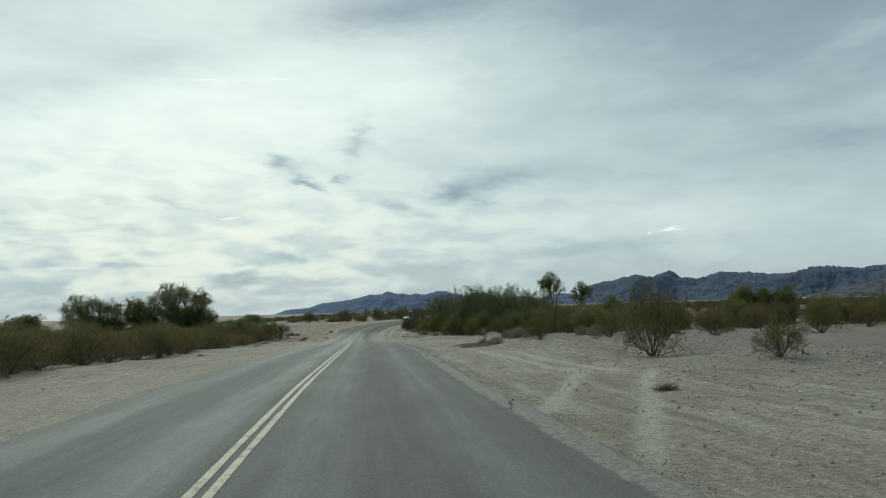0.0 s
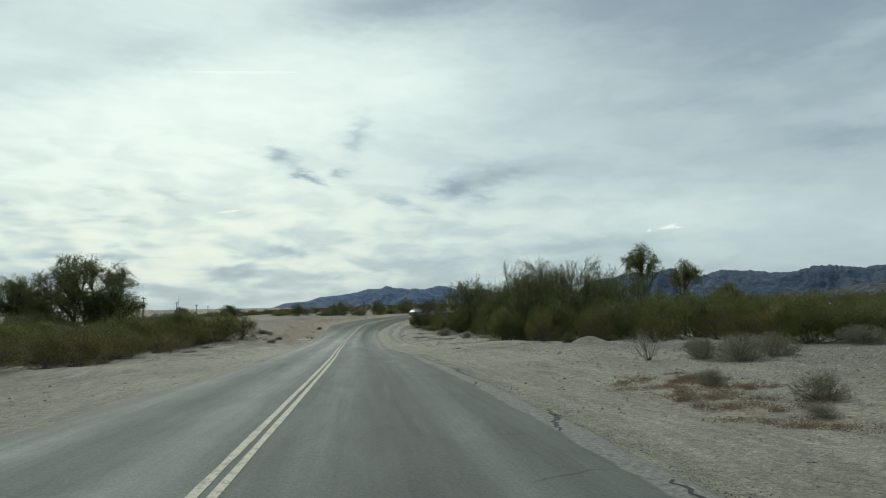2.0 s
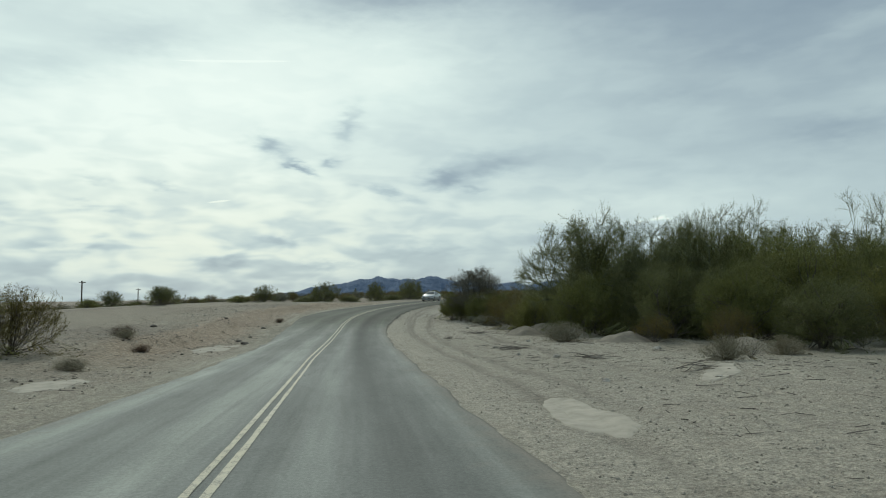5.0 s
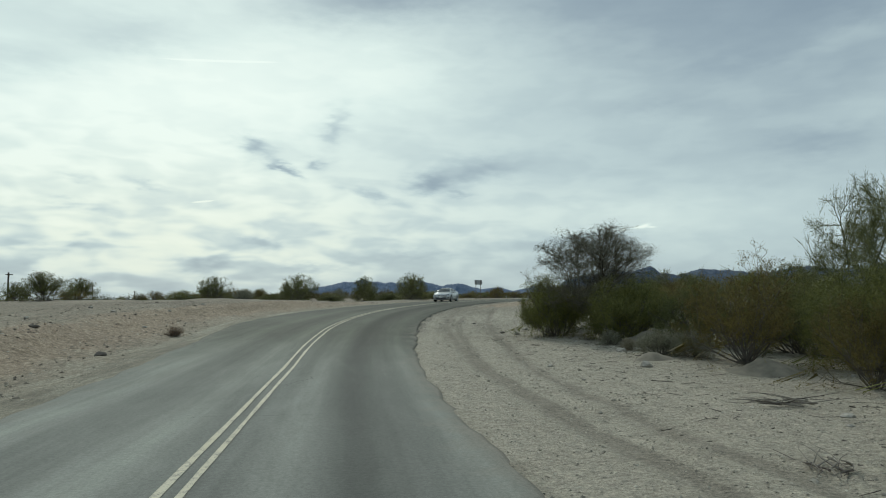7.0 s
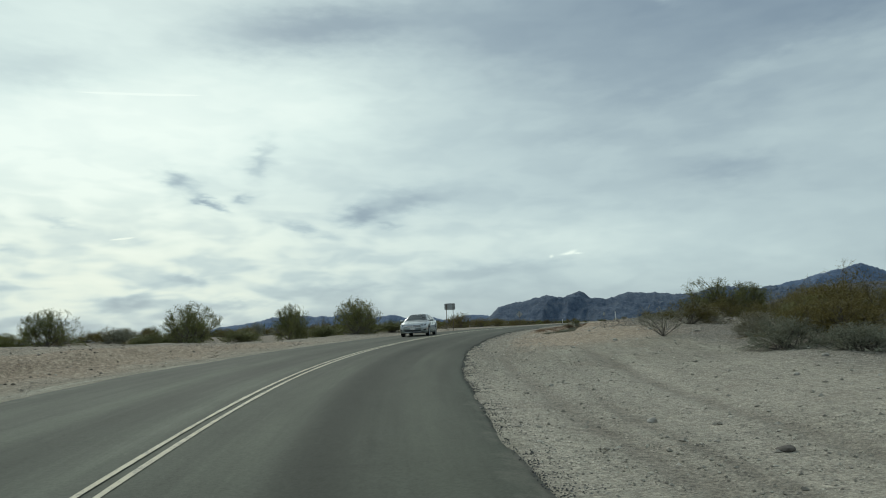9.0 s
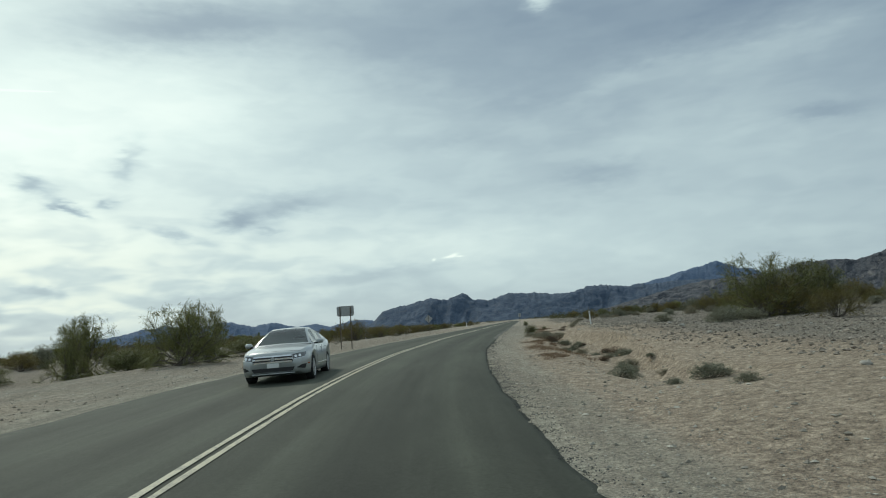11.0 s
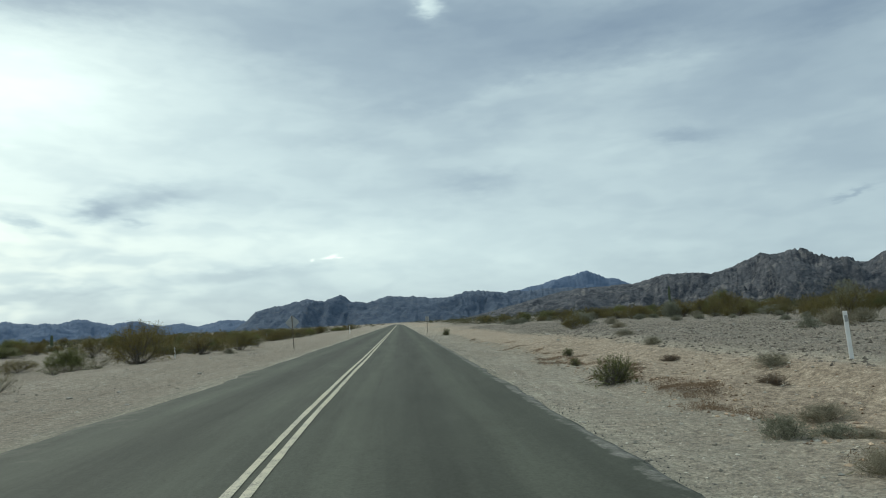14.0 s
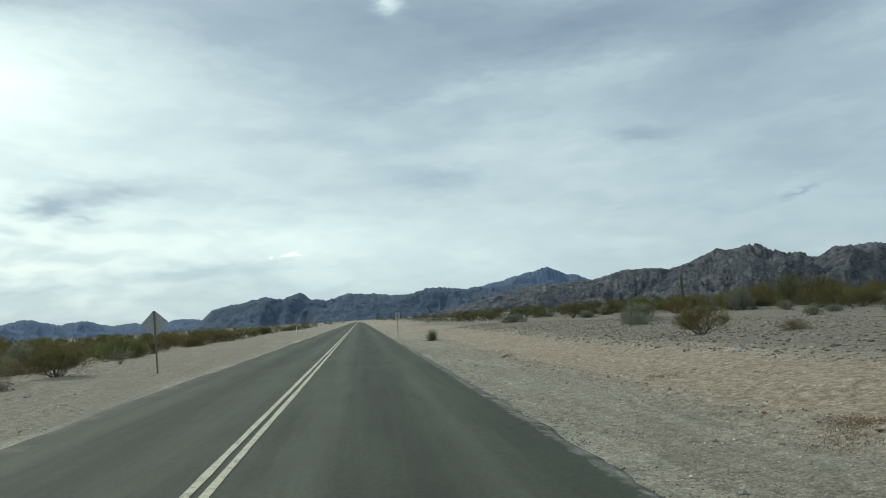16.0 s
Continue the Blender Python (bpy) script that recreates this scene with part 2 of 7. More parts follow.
        c = g.math("POWER", 2.718, g.mul(g.mul(c, c), -1))
        fade = 0.12 if b - a > 20 else 0.8
        ends = g.mul(g.math("MULTIPLY", g.add(along, -a), fade, clamp=True), g.math("MULTIPLY", g.add(g.mul(along, -1), b), fade, clamp=True))
        ends = g.mul(ends, 0.35 if a in (0, 20) else 1.7 if a < 20 else 1.0)
        track = g.add(track, g.mul(c, ends))
    pressed = g.math("MULTIPLY", g.mul(track, g.add(0.35, g.mul(n2, 1.1))), 1.0, clamp=True)
    early = g.math("MULTIPLY", g.add(g.mul(along, -1), 62.0), 0.2, clamp=True)
    col = g.mix(g.mul(pressed, 0.62), col, g.mix(early, (0.195, 0.170, 0.132), (0.50, 0.465, 0.385)))
    col = g.mix(0.75, col, g.ramp(n3, [(0.34, (0.33, 0.33, 0.33)), (0.5, (0.5, 0.5, 0.5)), (0.68, (0.66, 0.66, 0.66))]), "OVERLAY")
    n5 = g.noise(co, 24, 5, 0.78)
    col = g.mix(0.8, col, g.ramp(n5, [(0.36, (0.27, 0.27, 0.27)), (0.5, (0.5, 0.5, 0.5)), (0.64, (0.74, 0.74, 0.74))]), "OVERLAY")
    h = g.add(g.add(g.mul(n3, 0.6), g.mul(g.add(n4, n5), 0.3)), g.mul(g.mul(edge, chips.outputs["Distance"]), -0.8))
    h = g.add(h, g.mul(pressed, g.add(-0.9, g.mul(g.mul(lugs, n2), 0.12))))
    h = g.add(h, g.mul(g.mul(fleck, some), 0.35))
    finish(g, col, 0.95, h, 1.0, 0.07)
    return m


def asphalt_material():
    m, g = material("old_asphalt")
    co = g.node("ShaderNodeTexCoord").outputs["Object"]
    along = g.node("ShaderNodeAttribute", attribute_name="along").outputs["Fac"]
    across = g.node("ShaderNodeAttribute", attribute_name="across").outputs["Fac"]
    rc = g.node("ShaderNodeCombineXYZ", {0: across, 1: g.mul(along, 0.06), 2: 0.0}).outputs[0]
    lane = g.noise(rc, 0.9, 4, 0.55)
    n1, n2, n3 = g.noise(co, 0.25, 5), g.noise(co, 14, 4, 0.7), g.noise(co, 140, 2, 0.6)
    col = g.ramp(lane, [(0.3, (0.066, 0.067, 0.063)), (0.7, (0.102, 0.102, 0.096))])
    col = g.mix(0.5, col, g.ramp(n1, [(0.3, (0.078, 0.079, 0.075)), (0.7, (0.104, 0.104, 0.098))]))
    col = g.mix(0.45, col, g.ramp(g.noise(g.node("ShaderNodeCombineXYZ", {0: g.mul(across, 1.5), 1: g.mul(along, 0.35), 2: 9.0}).outputs[0], 1.0, 5, 0.6, 0.6), [(0.30, (0.38, 0.38, 0.38)), (0.70, (0.62, 0.62, 0.62))]), "OVERLAY")
    newer = g.math("MULTIPLY", g.add(along, -92.0), 0.03, clamp=True)
    col = g.mix(newer, col, g.mix(1.0, col, (0.283, 0.298, 0.250), "MULTIPLY"))
    streaks = g.noise(g.node("ShaderNodeCombineXYZ", {0: g.mul(across, 3.0), 1: g.mul(along, 0.10), 2: 5.0}).outputs[0], 1.2, 4, 0.6, 0.4)
    col = g.mix(0.5, col, g.ramp(streaks, [(0.3, (0.36, 0.36, 0.36)), (0.7, (0.64, 0.64, 0.64))]), "OVERLAY")
    # left lane paler before the bend: sky glare put into the asphalt colour
    left_lane = g.math("MULTIPLY", g.add(g.mul(across, -1), -0.1), 3.0, clamp=True)
    col = g.mix(g.mul(left_lane, g.math("SUBTRACT", 1.0, newer)), col, g.mix(1.0, col, (1.30, 1.30, 1.28), "MULTIPLY"))
    right_lane = g.math("MULTIPLY", g.add(across, 0.1), 3.0, clamp=True)
    curve_zone = g.mul(g.math("MULTIPLY", g.add(along, -112.0), 0.08, clamp=True), g.math("MULTIPLY", g.add(g.mul(along, -1), 172.0), 0.08, clamp=True))
    col = g.mix(g.mul(right_lane, curve_zone), col, g.mix(1.0, col, (0.86, 0.86, 0.85), "MULTIPLY"))
    outer = g.math("MULTIPLY", g.add(across, -1.5), 0.6, clamp=True)
    col = g.mix(outer, col, g.mix(1.0, col, (0.86, 0.86, 0.85), "MULTIPLY"))
    # oil-darkened strip along the middle of each lane, worn paler wheel tracks beside it
    mid = g.math("ABSOLUTE", g.add(g.math("ABSOLUTE", across), -1.75))
    oil = g.math("SUBTRACT", 1.0, g.mul(mid, 1.25), clamp=True)
    oil = g.mul(g.mul(oil, oil), g.add(3.0, g.mul(oil, -2.0)))
    uneven = g.math("MULTIPLY", g.add(lane, 0.15), 1.2, clamp=True)
    col = g.mix(g.mul(oil, g.mul(uneven, 0.6)), col, g.mix(1.0, col, (0.56, 0.56, 0.56), "MULTIPLY"))
    wheel = g.math("SUBTRACT", 1.0, g.mul(g.math("ABSOLUTE", g.add(mid, -0.95)), 2.2), clamp=True)
    col = g.mix(g.mul(wheel, 0.7), col, g.mix(1.0, col, (1.34, 1.34, 1.32), "MULTIPLY"))
    skid = g.mul(g.add(across, -1.45), 2.9)
    skid = g.math("POWER", 2.718, g.mul(g.mul(skid, skid), -1))
    bend = g.mul(g.math("MULTIPLY", g.add(along, -78.0), 0.06, clamp=True), g.math("MULTIPLY", g.add(g.mul(along, -1), 160.0), 0.1, clamp=True))
    col = g.mix(g.mul(g.mul(skid, bend), g.math("MULTIPLY", g.add(streaks, 0.05), 1.7, clamp=True)), col, g.mix(1.0, col, (0.58, 0.59, 0.59), "MULTIPLY"))
    # asphalt tone scaled stretch by stretch: lightest in the bend, darkest at the start
    stretch_tone = g.ramp(g.math("DIVIDE", along, 250.0), [(0.00, (0.380, 0.388, 0.372)), (0.20, (0.423, 0.432, 0.415)), (0.30, (0.531, 0.542, 0.520)), (0.40, (0.595, 0.606, 0.585)), (0.47, (0.950, 0.960, 0.955)), (0.54, (0.900, 0.909, 0.904)), (0.61, (0.600, 0.606, 0.593)), (0.67, (0.682, 0.688, 0.668)), (0.82, (0.617, 0.620, 0.602))])
    col = g.mix(1.0, col, g.mix(1.0, stretch_tone, (4.6, 4.6, 4.6), "MULTIPLY"), "MULTIPLY")
    sand = g.node("ShaderNodeAttribute", attribute_name="sand").outputs["Fac"]
    dust = g.math("MULTIPLY", g.add(sand, g.mul(g.add(g.noise(co, 1.7, 6, 0.65), -0.5), 1.3)), 1.2, clamp=True)
    col = g.mix(g.mul(dust, 0.85), col, (0.28, 0.25, 0.205))
    rim = g.node("ShaderNodeAttribute", attribute_name="rim").outputs["Fac"]
    worn = g.math("MULTIPLY", g.add(g.add(rim, -0.5), g.mul(g.add(g.noise(co, 3.0, 5, 0.65), -0.5), 0.9)), 5.0, clamp=True)
    col = g.mix(g.mul(worn, 0.75), col, g.ramp(n2, [(0.35, (0.15, 0.144, 0.128)), (0.65, (0.36, 0.34, 0.295))]))
    grit = g.noise(co, 26, 3, 0.7)
    col = g.mix(0.45, col, g.ramp(grit, [(0.36, (0.36, 0.36, 0.36)), (0.64, (0.65, 0.65, 0.65))]), "OVERLAY")
    specks = g.ramp(n3, [(0.35, (0.36, 0.36, 0.36)), (0.7, (0.66, 0.66, 0.66))])
    col = g.mix(0.5, col, specks, "OVERLAY")
    finish(g, col, g.add(0.72, g.mul(n2, 0.2)), g.add(g.mul(n3, 0.7), g.mul(n2, 0.3)), 0.35, 0.01, **{"Specular IOR Level": 0.18})
    return m


def paint_material():
    m, g = material("worn_yellow_paint")
    co = g.node("ShaderNodeTexCoord").outputs["Object"]
    n = g.noise(co, 5, 6, 0.7)
    fine = g.noise(co, 40, 3, 0.7)
    wear = g.math("MULTIPLY", g.add(g.add(n, g.mul(fine, 0.6)), -0.78), 5.0, clamp=True)
    col = g.mix(g.noise(co, 0.5, 3), (0.50, 0.445, 0.280), (0.56, 0.53, 0.42))
    col = g.mix(g.mul(wear, 0.75), col, (0.13, 0.128, 0.12))
    finish(g, col, 0.7, fine, 0.2, 0.005)
    return m


def white_line_material():
    m, g = material("worn_white_paint")
    co = g.node("ShaderNodeTexCoord").outputs["Object"]
    wear = g.math("MULTIPLY", g.add(g.noise(co, 6, 6, 0.7), -0.42), 6.0, clamp=True)
    finish(g, g.mix(wear, (0.52, 0.51, 0.47), (0.16, 0.155, 0.14)), 0.75, g.noise(co, 40, 3), 0.2, 0.005)
    return m


def leaf_material(name, dark, light, rough=0.65):
    m, g = material(name)
    r = g.node("ShaderNodeNewGeometry").outputs["Random Per Island"]
    o = g.node("ShaderNodeObjectInfo").outputs["Random"]
    col = g.ramp(r, [(0.0, dark), (1.0, light)])
    tint = g.ramp(o, [(0.0, (0.42, 0.44, 0.40)), (1.0, (0.60, 0.57, 0.50))])
    col = g.mix(0.6, col, tint, "OVERLAY")
    a = g.node("ShaderNodeBsdfPrincipled", {"Base Color": col, "Roughness": rough})
    t = g.node("ShaderNodeBsdfTranslucent", {"Color": col})
    s = g.node("ShaderNodeMixShader", {0: 0.43, 1: a.outputs[0], 2: t.outputs[0]})
    g.node("ShaderNodeOutputMaterial", {"Surface": s.outputs[0]})
    return m


def rock_material(name, lo, hi, scale=0.006, pale=None):
    m, g = material(name)
    co = g.node("ShaderNodeTexCoord").outputs["Object"]
    n1, n2, n3 = g.noise(co, scale, 8, 0.7, 0.3), g.noise(co, scale * 4, 6, 0.75), g.noise(co, scale * 1.7, 7, 0.78, 0.8)
    col = g.ramp(g.add(g.mul(n1, 0.5), g.mul(n2, 0.5)), [(0.42, lo), (0.58, hi)])
    if pale:
        col = g.mix(g.math("MULTIPLY", g.add(n3, -0.53), 7.0, clamp=True), col, pale)
    finish(g, col, 1.0, g.add(n2, g.mul(n3, 0.8)), 1.0, 14.0)
    return m


M_SOIL, M_ROAD, M_PAINT, M_WHITELINE = ground_material(), asphalt_material(), paint_material(), white_line_material()
M_WOOD = plain("grey_bark", (0.13, 0.115, 0.095), 0.9, vary=0.3)
M_GREENWOOD = plain("green_bark", (0.135, 0.145, 0.075), 0.8, vary=0.3)
M_PALO = leaf_material("palo_verde_twigs", (0.125, 0.140, 0.062), (0.265, 0.275, 0.130))
M_SHRUB = leaf_material("shrub_leaves", (0.104, 0.114, 0.033), (0.250, 0.258, 0.080))
M_CREO = leaf_material("creosote_leaves", (0.110, 0.090, 0.030), (0.250, 0.208, 0.070))
M_DARK = leaf_material("dark_leaves", (0.096, 0.106, 0.040), (0.232, 0.240, 0.096))
M_FARSCRUB = leaf_material("far_scrub_leaves", (0.050, 0.050, 0.024), (0.115, 0.108, 0.048))
M_DRY = leaf_material("dry_twigs", (0.235, 0.215, 0.160), (0.450, 0.415, 0.325))
M_SAGE = leaf_material("sage_leaves", (0.175, 0.178, 0.135), (0.345, 0.350, 0.275))
M_GREYTWIG = leaf_material("grey_twigs", (0.135, 0.128, 0.100), (0.270, 0.255, 0.205))
M_STRAW = leaf_material("rust_straw", (0.140, 0.098, 0.066), (0.270, 0.195, 0.135))
M_STONE = plain("pale_stone", (0.40, 0.37, 0.32), 0.9, vary=0.35, scale=3.0)
M_STEEL = plain("galvanised_steel", (0.42, 0.43, 0.43), 0.45, 0.7, vary=0.1)
M_POST = plain("weathered_post", (0.16, 0.13, 0.10), 0.85, vary=0.2)
M_SIGNBACK = plain("sign_back_aluminium", (0.36, 0.37, 0.37), 0.5, 0.5, vary=0.1)
M_WHITE = plain("white_plastic", (0.78, 0.78, 0.76), 0.5, vary=0.05)
M_POLE = plain("creosoted_pole", (0.09, 0.075, 0.06), 0.9, vary=0.2)
M_CACTUS = plain("cactus_skin", (0.085, 0.105, 0.055), 0.8, vary=0.2)
# rock colour of the far range and peak carries painted blue haze
M_RANGE_FAR = rock_material("far_hazed_rock", (0.098, 0.150, 0.240), (0.135, 0.188, 0.280))
# blue of distance put into the middle range's colour as well
M_RANGE_MID = rock_material("mid_hazed_rock", (0.054, 0.086, 0.142), (0.112, 0.150, 0.210), 0.010, (0.125, 0.150, 0.185))
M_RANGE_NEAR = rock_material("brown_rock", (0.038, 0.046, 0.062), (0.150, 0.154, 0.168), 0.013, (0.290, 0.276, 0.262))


# ---- the plan: road line, widths, ground height ----
CENTRE = [
    (1.20, -21.90, 0.44), (0.17, -12.96, 0.26), (-0.87, -4.03, 0.08), (-1.95, 4.88, -0.10), (-3.02, 13.78, -0.29), (-3.97, 22.56, -0.51),
    (-4.93, 31.68, -0.76), (-5.93, 40.46, -1.07), (-6.97, 49.46, -1.41), (-8.06, 58.56, -1.76), (-9.22, 67.29, -2.12), (-10.31, 76.40, -2.46), (-11.31, 85.23, -2.73),
    (-12.33, 94.14, -2.98), (-13.28, 103.01, -3.19), (-14.17, 112.23, -3.30), (-14.73, 121.19, -3.17), (-14.72, 130.27, -2.93), (-13.85, 139.41, -2.69), (-12.07, 148.44, -2.50),
    (-9.61, 157.14, -2.35), (-6.75, 165.82, -2.23), (-3.50, 174.36, -2.15), (0.14, 182.68, -2.09), (3.78, 190.89, -2.04), (7.52, 199.12, -2.02), (11.29, 207.39, -2.02), (15.0, 215.59, -2.02),
]


def smooth(t):
    t = np.clip(t, 0, 1)
    return t * t * (3 - 2 * t)


def road_line():
    """Stations every half metre or so: place, height, along, and the unit vector to the right."""
    c = np.array(CENTRE)
    ahead = np.array((math.sin(radians(24.3)), math.cos(radians(24.3)), 0.0))
    back = (c[0] - c[1]) / np.linalg.norm((c[0] - c[1])[:2])
    c = np.concatenate([[c[0] + back * 36, c[0] + back * 27, c[0] + back * 18, c[0] + back * 9], c, [c[-1] + ahead * k for k in (9, 18, 27, 36)]])
    pts = []
    for i in range(1, len(c) - 2):
        p0, p1, p2, p3 = c[i - 1 : i + 3]
        for u in np.arange(0, 1, 1 / 18):
            pts.append(0.5 * (2 * p1 + (p2 - p0) * u + (2 * p0 - 5 * p1 + 4 * p2 - p3) * u**2 + (3 * p1 - p0 - 3 * p2 + p3) * u**3))
    pts = np.array(pts)
    far = pts[-1] + ahead * np.concatenate([np.arange(1, 60, 1.0), np.geomspace(60, 4000, 80)])[:, None]
    pts = np.concatenate([pts, far])
    s = np.r_[0, np.cumsum(np.linalg.norm(np.diff(pts[:, :2], axis=0), axis=1))]
    s -= s[np.argmin(((pts[:, :2] - (-1.4, 0.0)) ** 2).sum(1))]
    tan = np.gradient(pts[:, :2], axis=0)
    tan /= np.linalg.norm(tan, axis=1)[:, None]
    return pts, s, np.stack([tan[:, 1], -tan[:, 0]], 1)


LINE, ALONG, RIGHT = road_line()
R_EDGE = ((-80, 4.1), (24, 4.12), (34, 4.3), (44, 4.3), (52, 4.15), (60, 3.95), (72, 3.12), (90, 3.02), (106, 2.96), (115, 3.05), (122, 3.4), (136, 3.6), (150, 3.62), (165, 3.65), (178, 3.75), (192, 3.82), (4000, 3.86))
L_EDGE = ((-80, 3.4), (20, 3.5), (40, 3.4), (54, 3.0), (66, 3.3), (97, 3.0), (104, 3.1), (110, 3.5), (124, 4.4), (133, 5.5), (142, 5.6), (152, 5.2), (166, 5.1), (174, 4.6), (186, 4.0), (200, 3.7), (4000, 3.55))


def edge(table, s):
    return np.interp(s, *zip(*table))


def grid_noise(x, y, size, seed):
    """Smooth value noise on arrays, -1 to 1."""
    u, v = x / size, y / size
    i, j = np.floor(u).astype(np.int64), np.floor(v).astype(np.int64)
    a, b = smooth(u - i), smooth(v - j)

    def h(p, q):
        k = (p * 374761393 + q * 668265263 + seed * 974634777) & 0x7FFFFFFF
        k = ((k ^ (k >> 13)) * 1274126177) & 0x7FFFFFFF
        return ((k ^ (k >> 16)) & 0xFFFF) / 32767.5 - 1

    return (h(i, j) * (1 - a) + h(i + 1, j) * a) * (1 - b) + (h(i, j + 1) * (1 - a) + h(i + 1, j + 1) * a) * b


def fbm(x, y, size, seed, octaves=4):
    return sum(grid_noise(x, y, size / 2**k, seed + k) * 0.5**k for k in range(octaves))


def nearest(x, y):
    """Along and across the road, and the road's height there."""
    x, y = np.atleast_1d(np.asarray(x, float)), np.atleast_1d(np.asarray(y, float))
    idx = np.empty(len(x), int)
    for k in range(0, len(x), 4000):
        d = (x[k : k + 4000, None] - LINE[None, :, 0]) ** 2 + (y[k : k + 4000, None] - LINE[None, :, 1]) ** 2
        idx[k : k + 4000] = d.argmin(1)
    off = np.stack([x, y], 1) - LINE[idx, :2]
    across = (off * RIGHT[idx]).sum(1)
    tan = np.stack([-RIGHT[idx, 1], RIGHT[idx, 0]], 1)
    s = ALONG[idx] + (off * tan).sum(1).clip(-3, 3)
    far = np.hypot(off[:, 0], off[:, 1])
    across = np.where(far > np.abs(across) + 6, np.sign(across + 1e-9) * far, across)
    return s, across, np.interp(s, ALONG, LINE[:, 2])


def camber(s):
    """Fall of the road towards its left edge."""
    return np.interp(s, (45, 78), (0.0, 0.020))


def bump(s, a, b, soft):
    return smooth((s - a) / soft + 0.5) * smooth((b - s) / soft + 0.5)


def ground_height(x, y, full=False):
    s, d, zr = nearest(x, y)
    x, y = np.atleast_1d(np.asarray(x, float)), np.atleast_1d(np.asarray(y, float))
    er, el = d - edge(R_EDGE, s), -d - edge(L_EDGE, s)
    z = zr - camber(s) * np.clip(-d, 0, edge(L_EDGE, s))
    zr = z.copy()
    bank_r = np.interp(s, (-60, 55, 75, 118, 135, 160, 175, 230, 400), (0.45, 0.45, 0.25, 0.15, 0.35, 0.45, 0.45, 0.5, 0.6))
    z += np.where(er > 0, -0.05 + bank_r * smooth((er - 1.0) / 7.0) + 0.008 * np.clip(er - 14, 0, 200), 0)
    bank_l = np.interp(s, (-60, 60, 84, 100, 150, 165, 180, 400), (-0.15, -0.12, 0.1, 0.50, 0.50, 0.0, -0.5, -0.4))
    low = np.interp(s, (0, 84, 100, 150, 165, 180), (1.0, 2.0, 3.4, 2.4, 3.0, 6.0)) + bump(s, 96, 160, 10) * (0.55 * fbm(x, y, 2.6, 61, 3) + 0.2)
    z += np.where(el > 0, -0.05 + bank_l * smooth((el - low) / np.interp(s, (80, 100, 150, 170), (7, 1.5, 1.4, 9))) - 0.011 * np.clip(el - 45, 0, 4000) - 0.012 * np.clip(el - 12, 0, 50) * bump(s, 85, 165, 30), 0)
    z -= np.where(el > 0, 0.035 * np.clip(-45 - x, 0, 260), 0)
    out = np.maximum(er, el)
    near = smooth(out / 2.5)
    # washed ledges on the bank inside the bend
    z += bump(s, 92, 166, 12) * smooth((el - 0.8) / 1.2) * smooth((16 - el) / 6) * 0.13 * (0.5 - np.abs(fbm(s * 0.28, el + 0.6 * fbm(x, y, 5.0, 92, 2), 1.1, 91, 3)))
    z += near * (fbm(x, y, 7.0, 11) * 0.10 + fbm(x, y, 1.7, 23, 3) * 0.045) + smooth((out - 20) / 80) * fbm(x, y, 55.0, 31) * 0.55
    # eroded gully with a cut bank beside the straight, wheel ruts on the shoulder of the bend
    lip = 4.7 + 0.5 * np.sin(s * 0.33) + 0.4 * fbm(x, y, 1.9, 78, 3)
    gully = bump(s, 164, 192, 12) * smooth((er - 2.0) / 1.6) * smooth((lip - er) / 0.36)
    z -= 0.44 * gully * (1 + 0.5 * grid_noise(x, y, 2.1, 77)) - 0.10 * bump(s, 164, 215, 10) * smooth((er - 2) / 1) * smooth((6 - er) / 1) * fbm(x, y, 0.9, 79, 3)
    # low crumbling berm between the gravel verge and the washed sand
    crest = 2.35 + 0.25 * np.sin(s * 0.21) + 0.3 * fbm(x, y, 2.3, 83, 3)
    z += bump(s, 184, 4000, 10) * np.exp(-(((er - crest) / 0.28) ** 2)) * (0.05 + 0.06 * fbm(x, y, 0.8, 84, 3)) * smooth(er)
    ruts = np.zeros_like(z)
    for a, b, off, drift in ((72, 150, 1.3, 0.004), (76, 150, 2.9, 0.008), (82, 112, 4.6, 0.03)):
        c = er - off - drift * (s - 110) - 0.35 * np.sin(s * 0.055 + off * 2)
        ruts += bump(s, a, b, 12) * np.exp(-((c / 0.26) ** 2))
    z -= 0.045 * ruts
    z = np.where(out < 0, zr - 0.10 * smooth((-out) / 0.25) - 0.02, z)
    z = np.where((s < -75) & (out < 0), zr - 0.1, z)
    if not full:
        return z
    wob = fbm(x, y, 9.0, 51)
    red = 0.75 * gully + bump(s, 166, 4000, 20) * 0.85 * smooth((er - 2.3) / 0.9) * smooth((6.3 - er) / 1.2) + bump(s, 95, 165, 16) * 1.0 * np.exp(-(((el - low - 0.7) / 1.5) ** 2))
    red += 0.3 * np.exp(-(((s - 38) / 5) ** 2) - ((er - 3.3) / 1.2) ** 2) + bump(s, 150, 190, 16) * 0.35 * smooth((er - 0.6) / 1.5) * smooth((8 - er) / 2)
    red += bump(s, 172, 4000, 20) * 0.40 * smooth(el / 1.0) + bump(s, 148, 4000, 20) * 0.26 * smooth(er / 0.3) + bump(s, 84, 166, 12) * 0.30 * smooth((el - 0.3) / 1.0) + bump(s, 148, 186, 10) * (0.62 * smooth((er - 1.0) / 0.8) * smooth((8 - er) / 2) + 0.4 * np.exp(-(((er - 2.7 - 0.5 * np.sin(s * 0.31)) / 0.6) ** 2)))
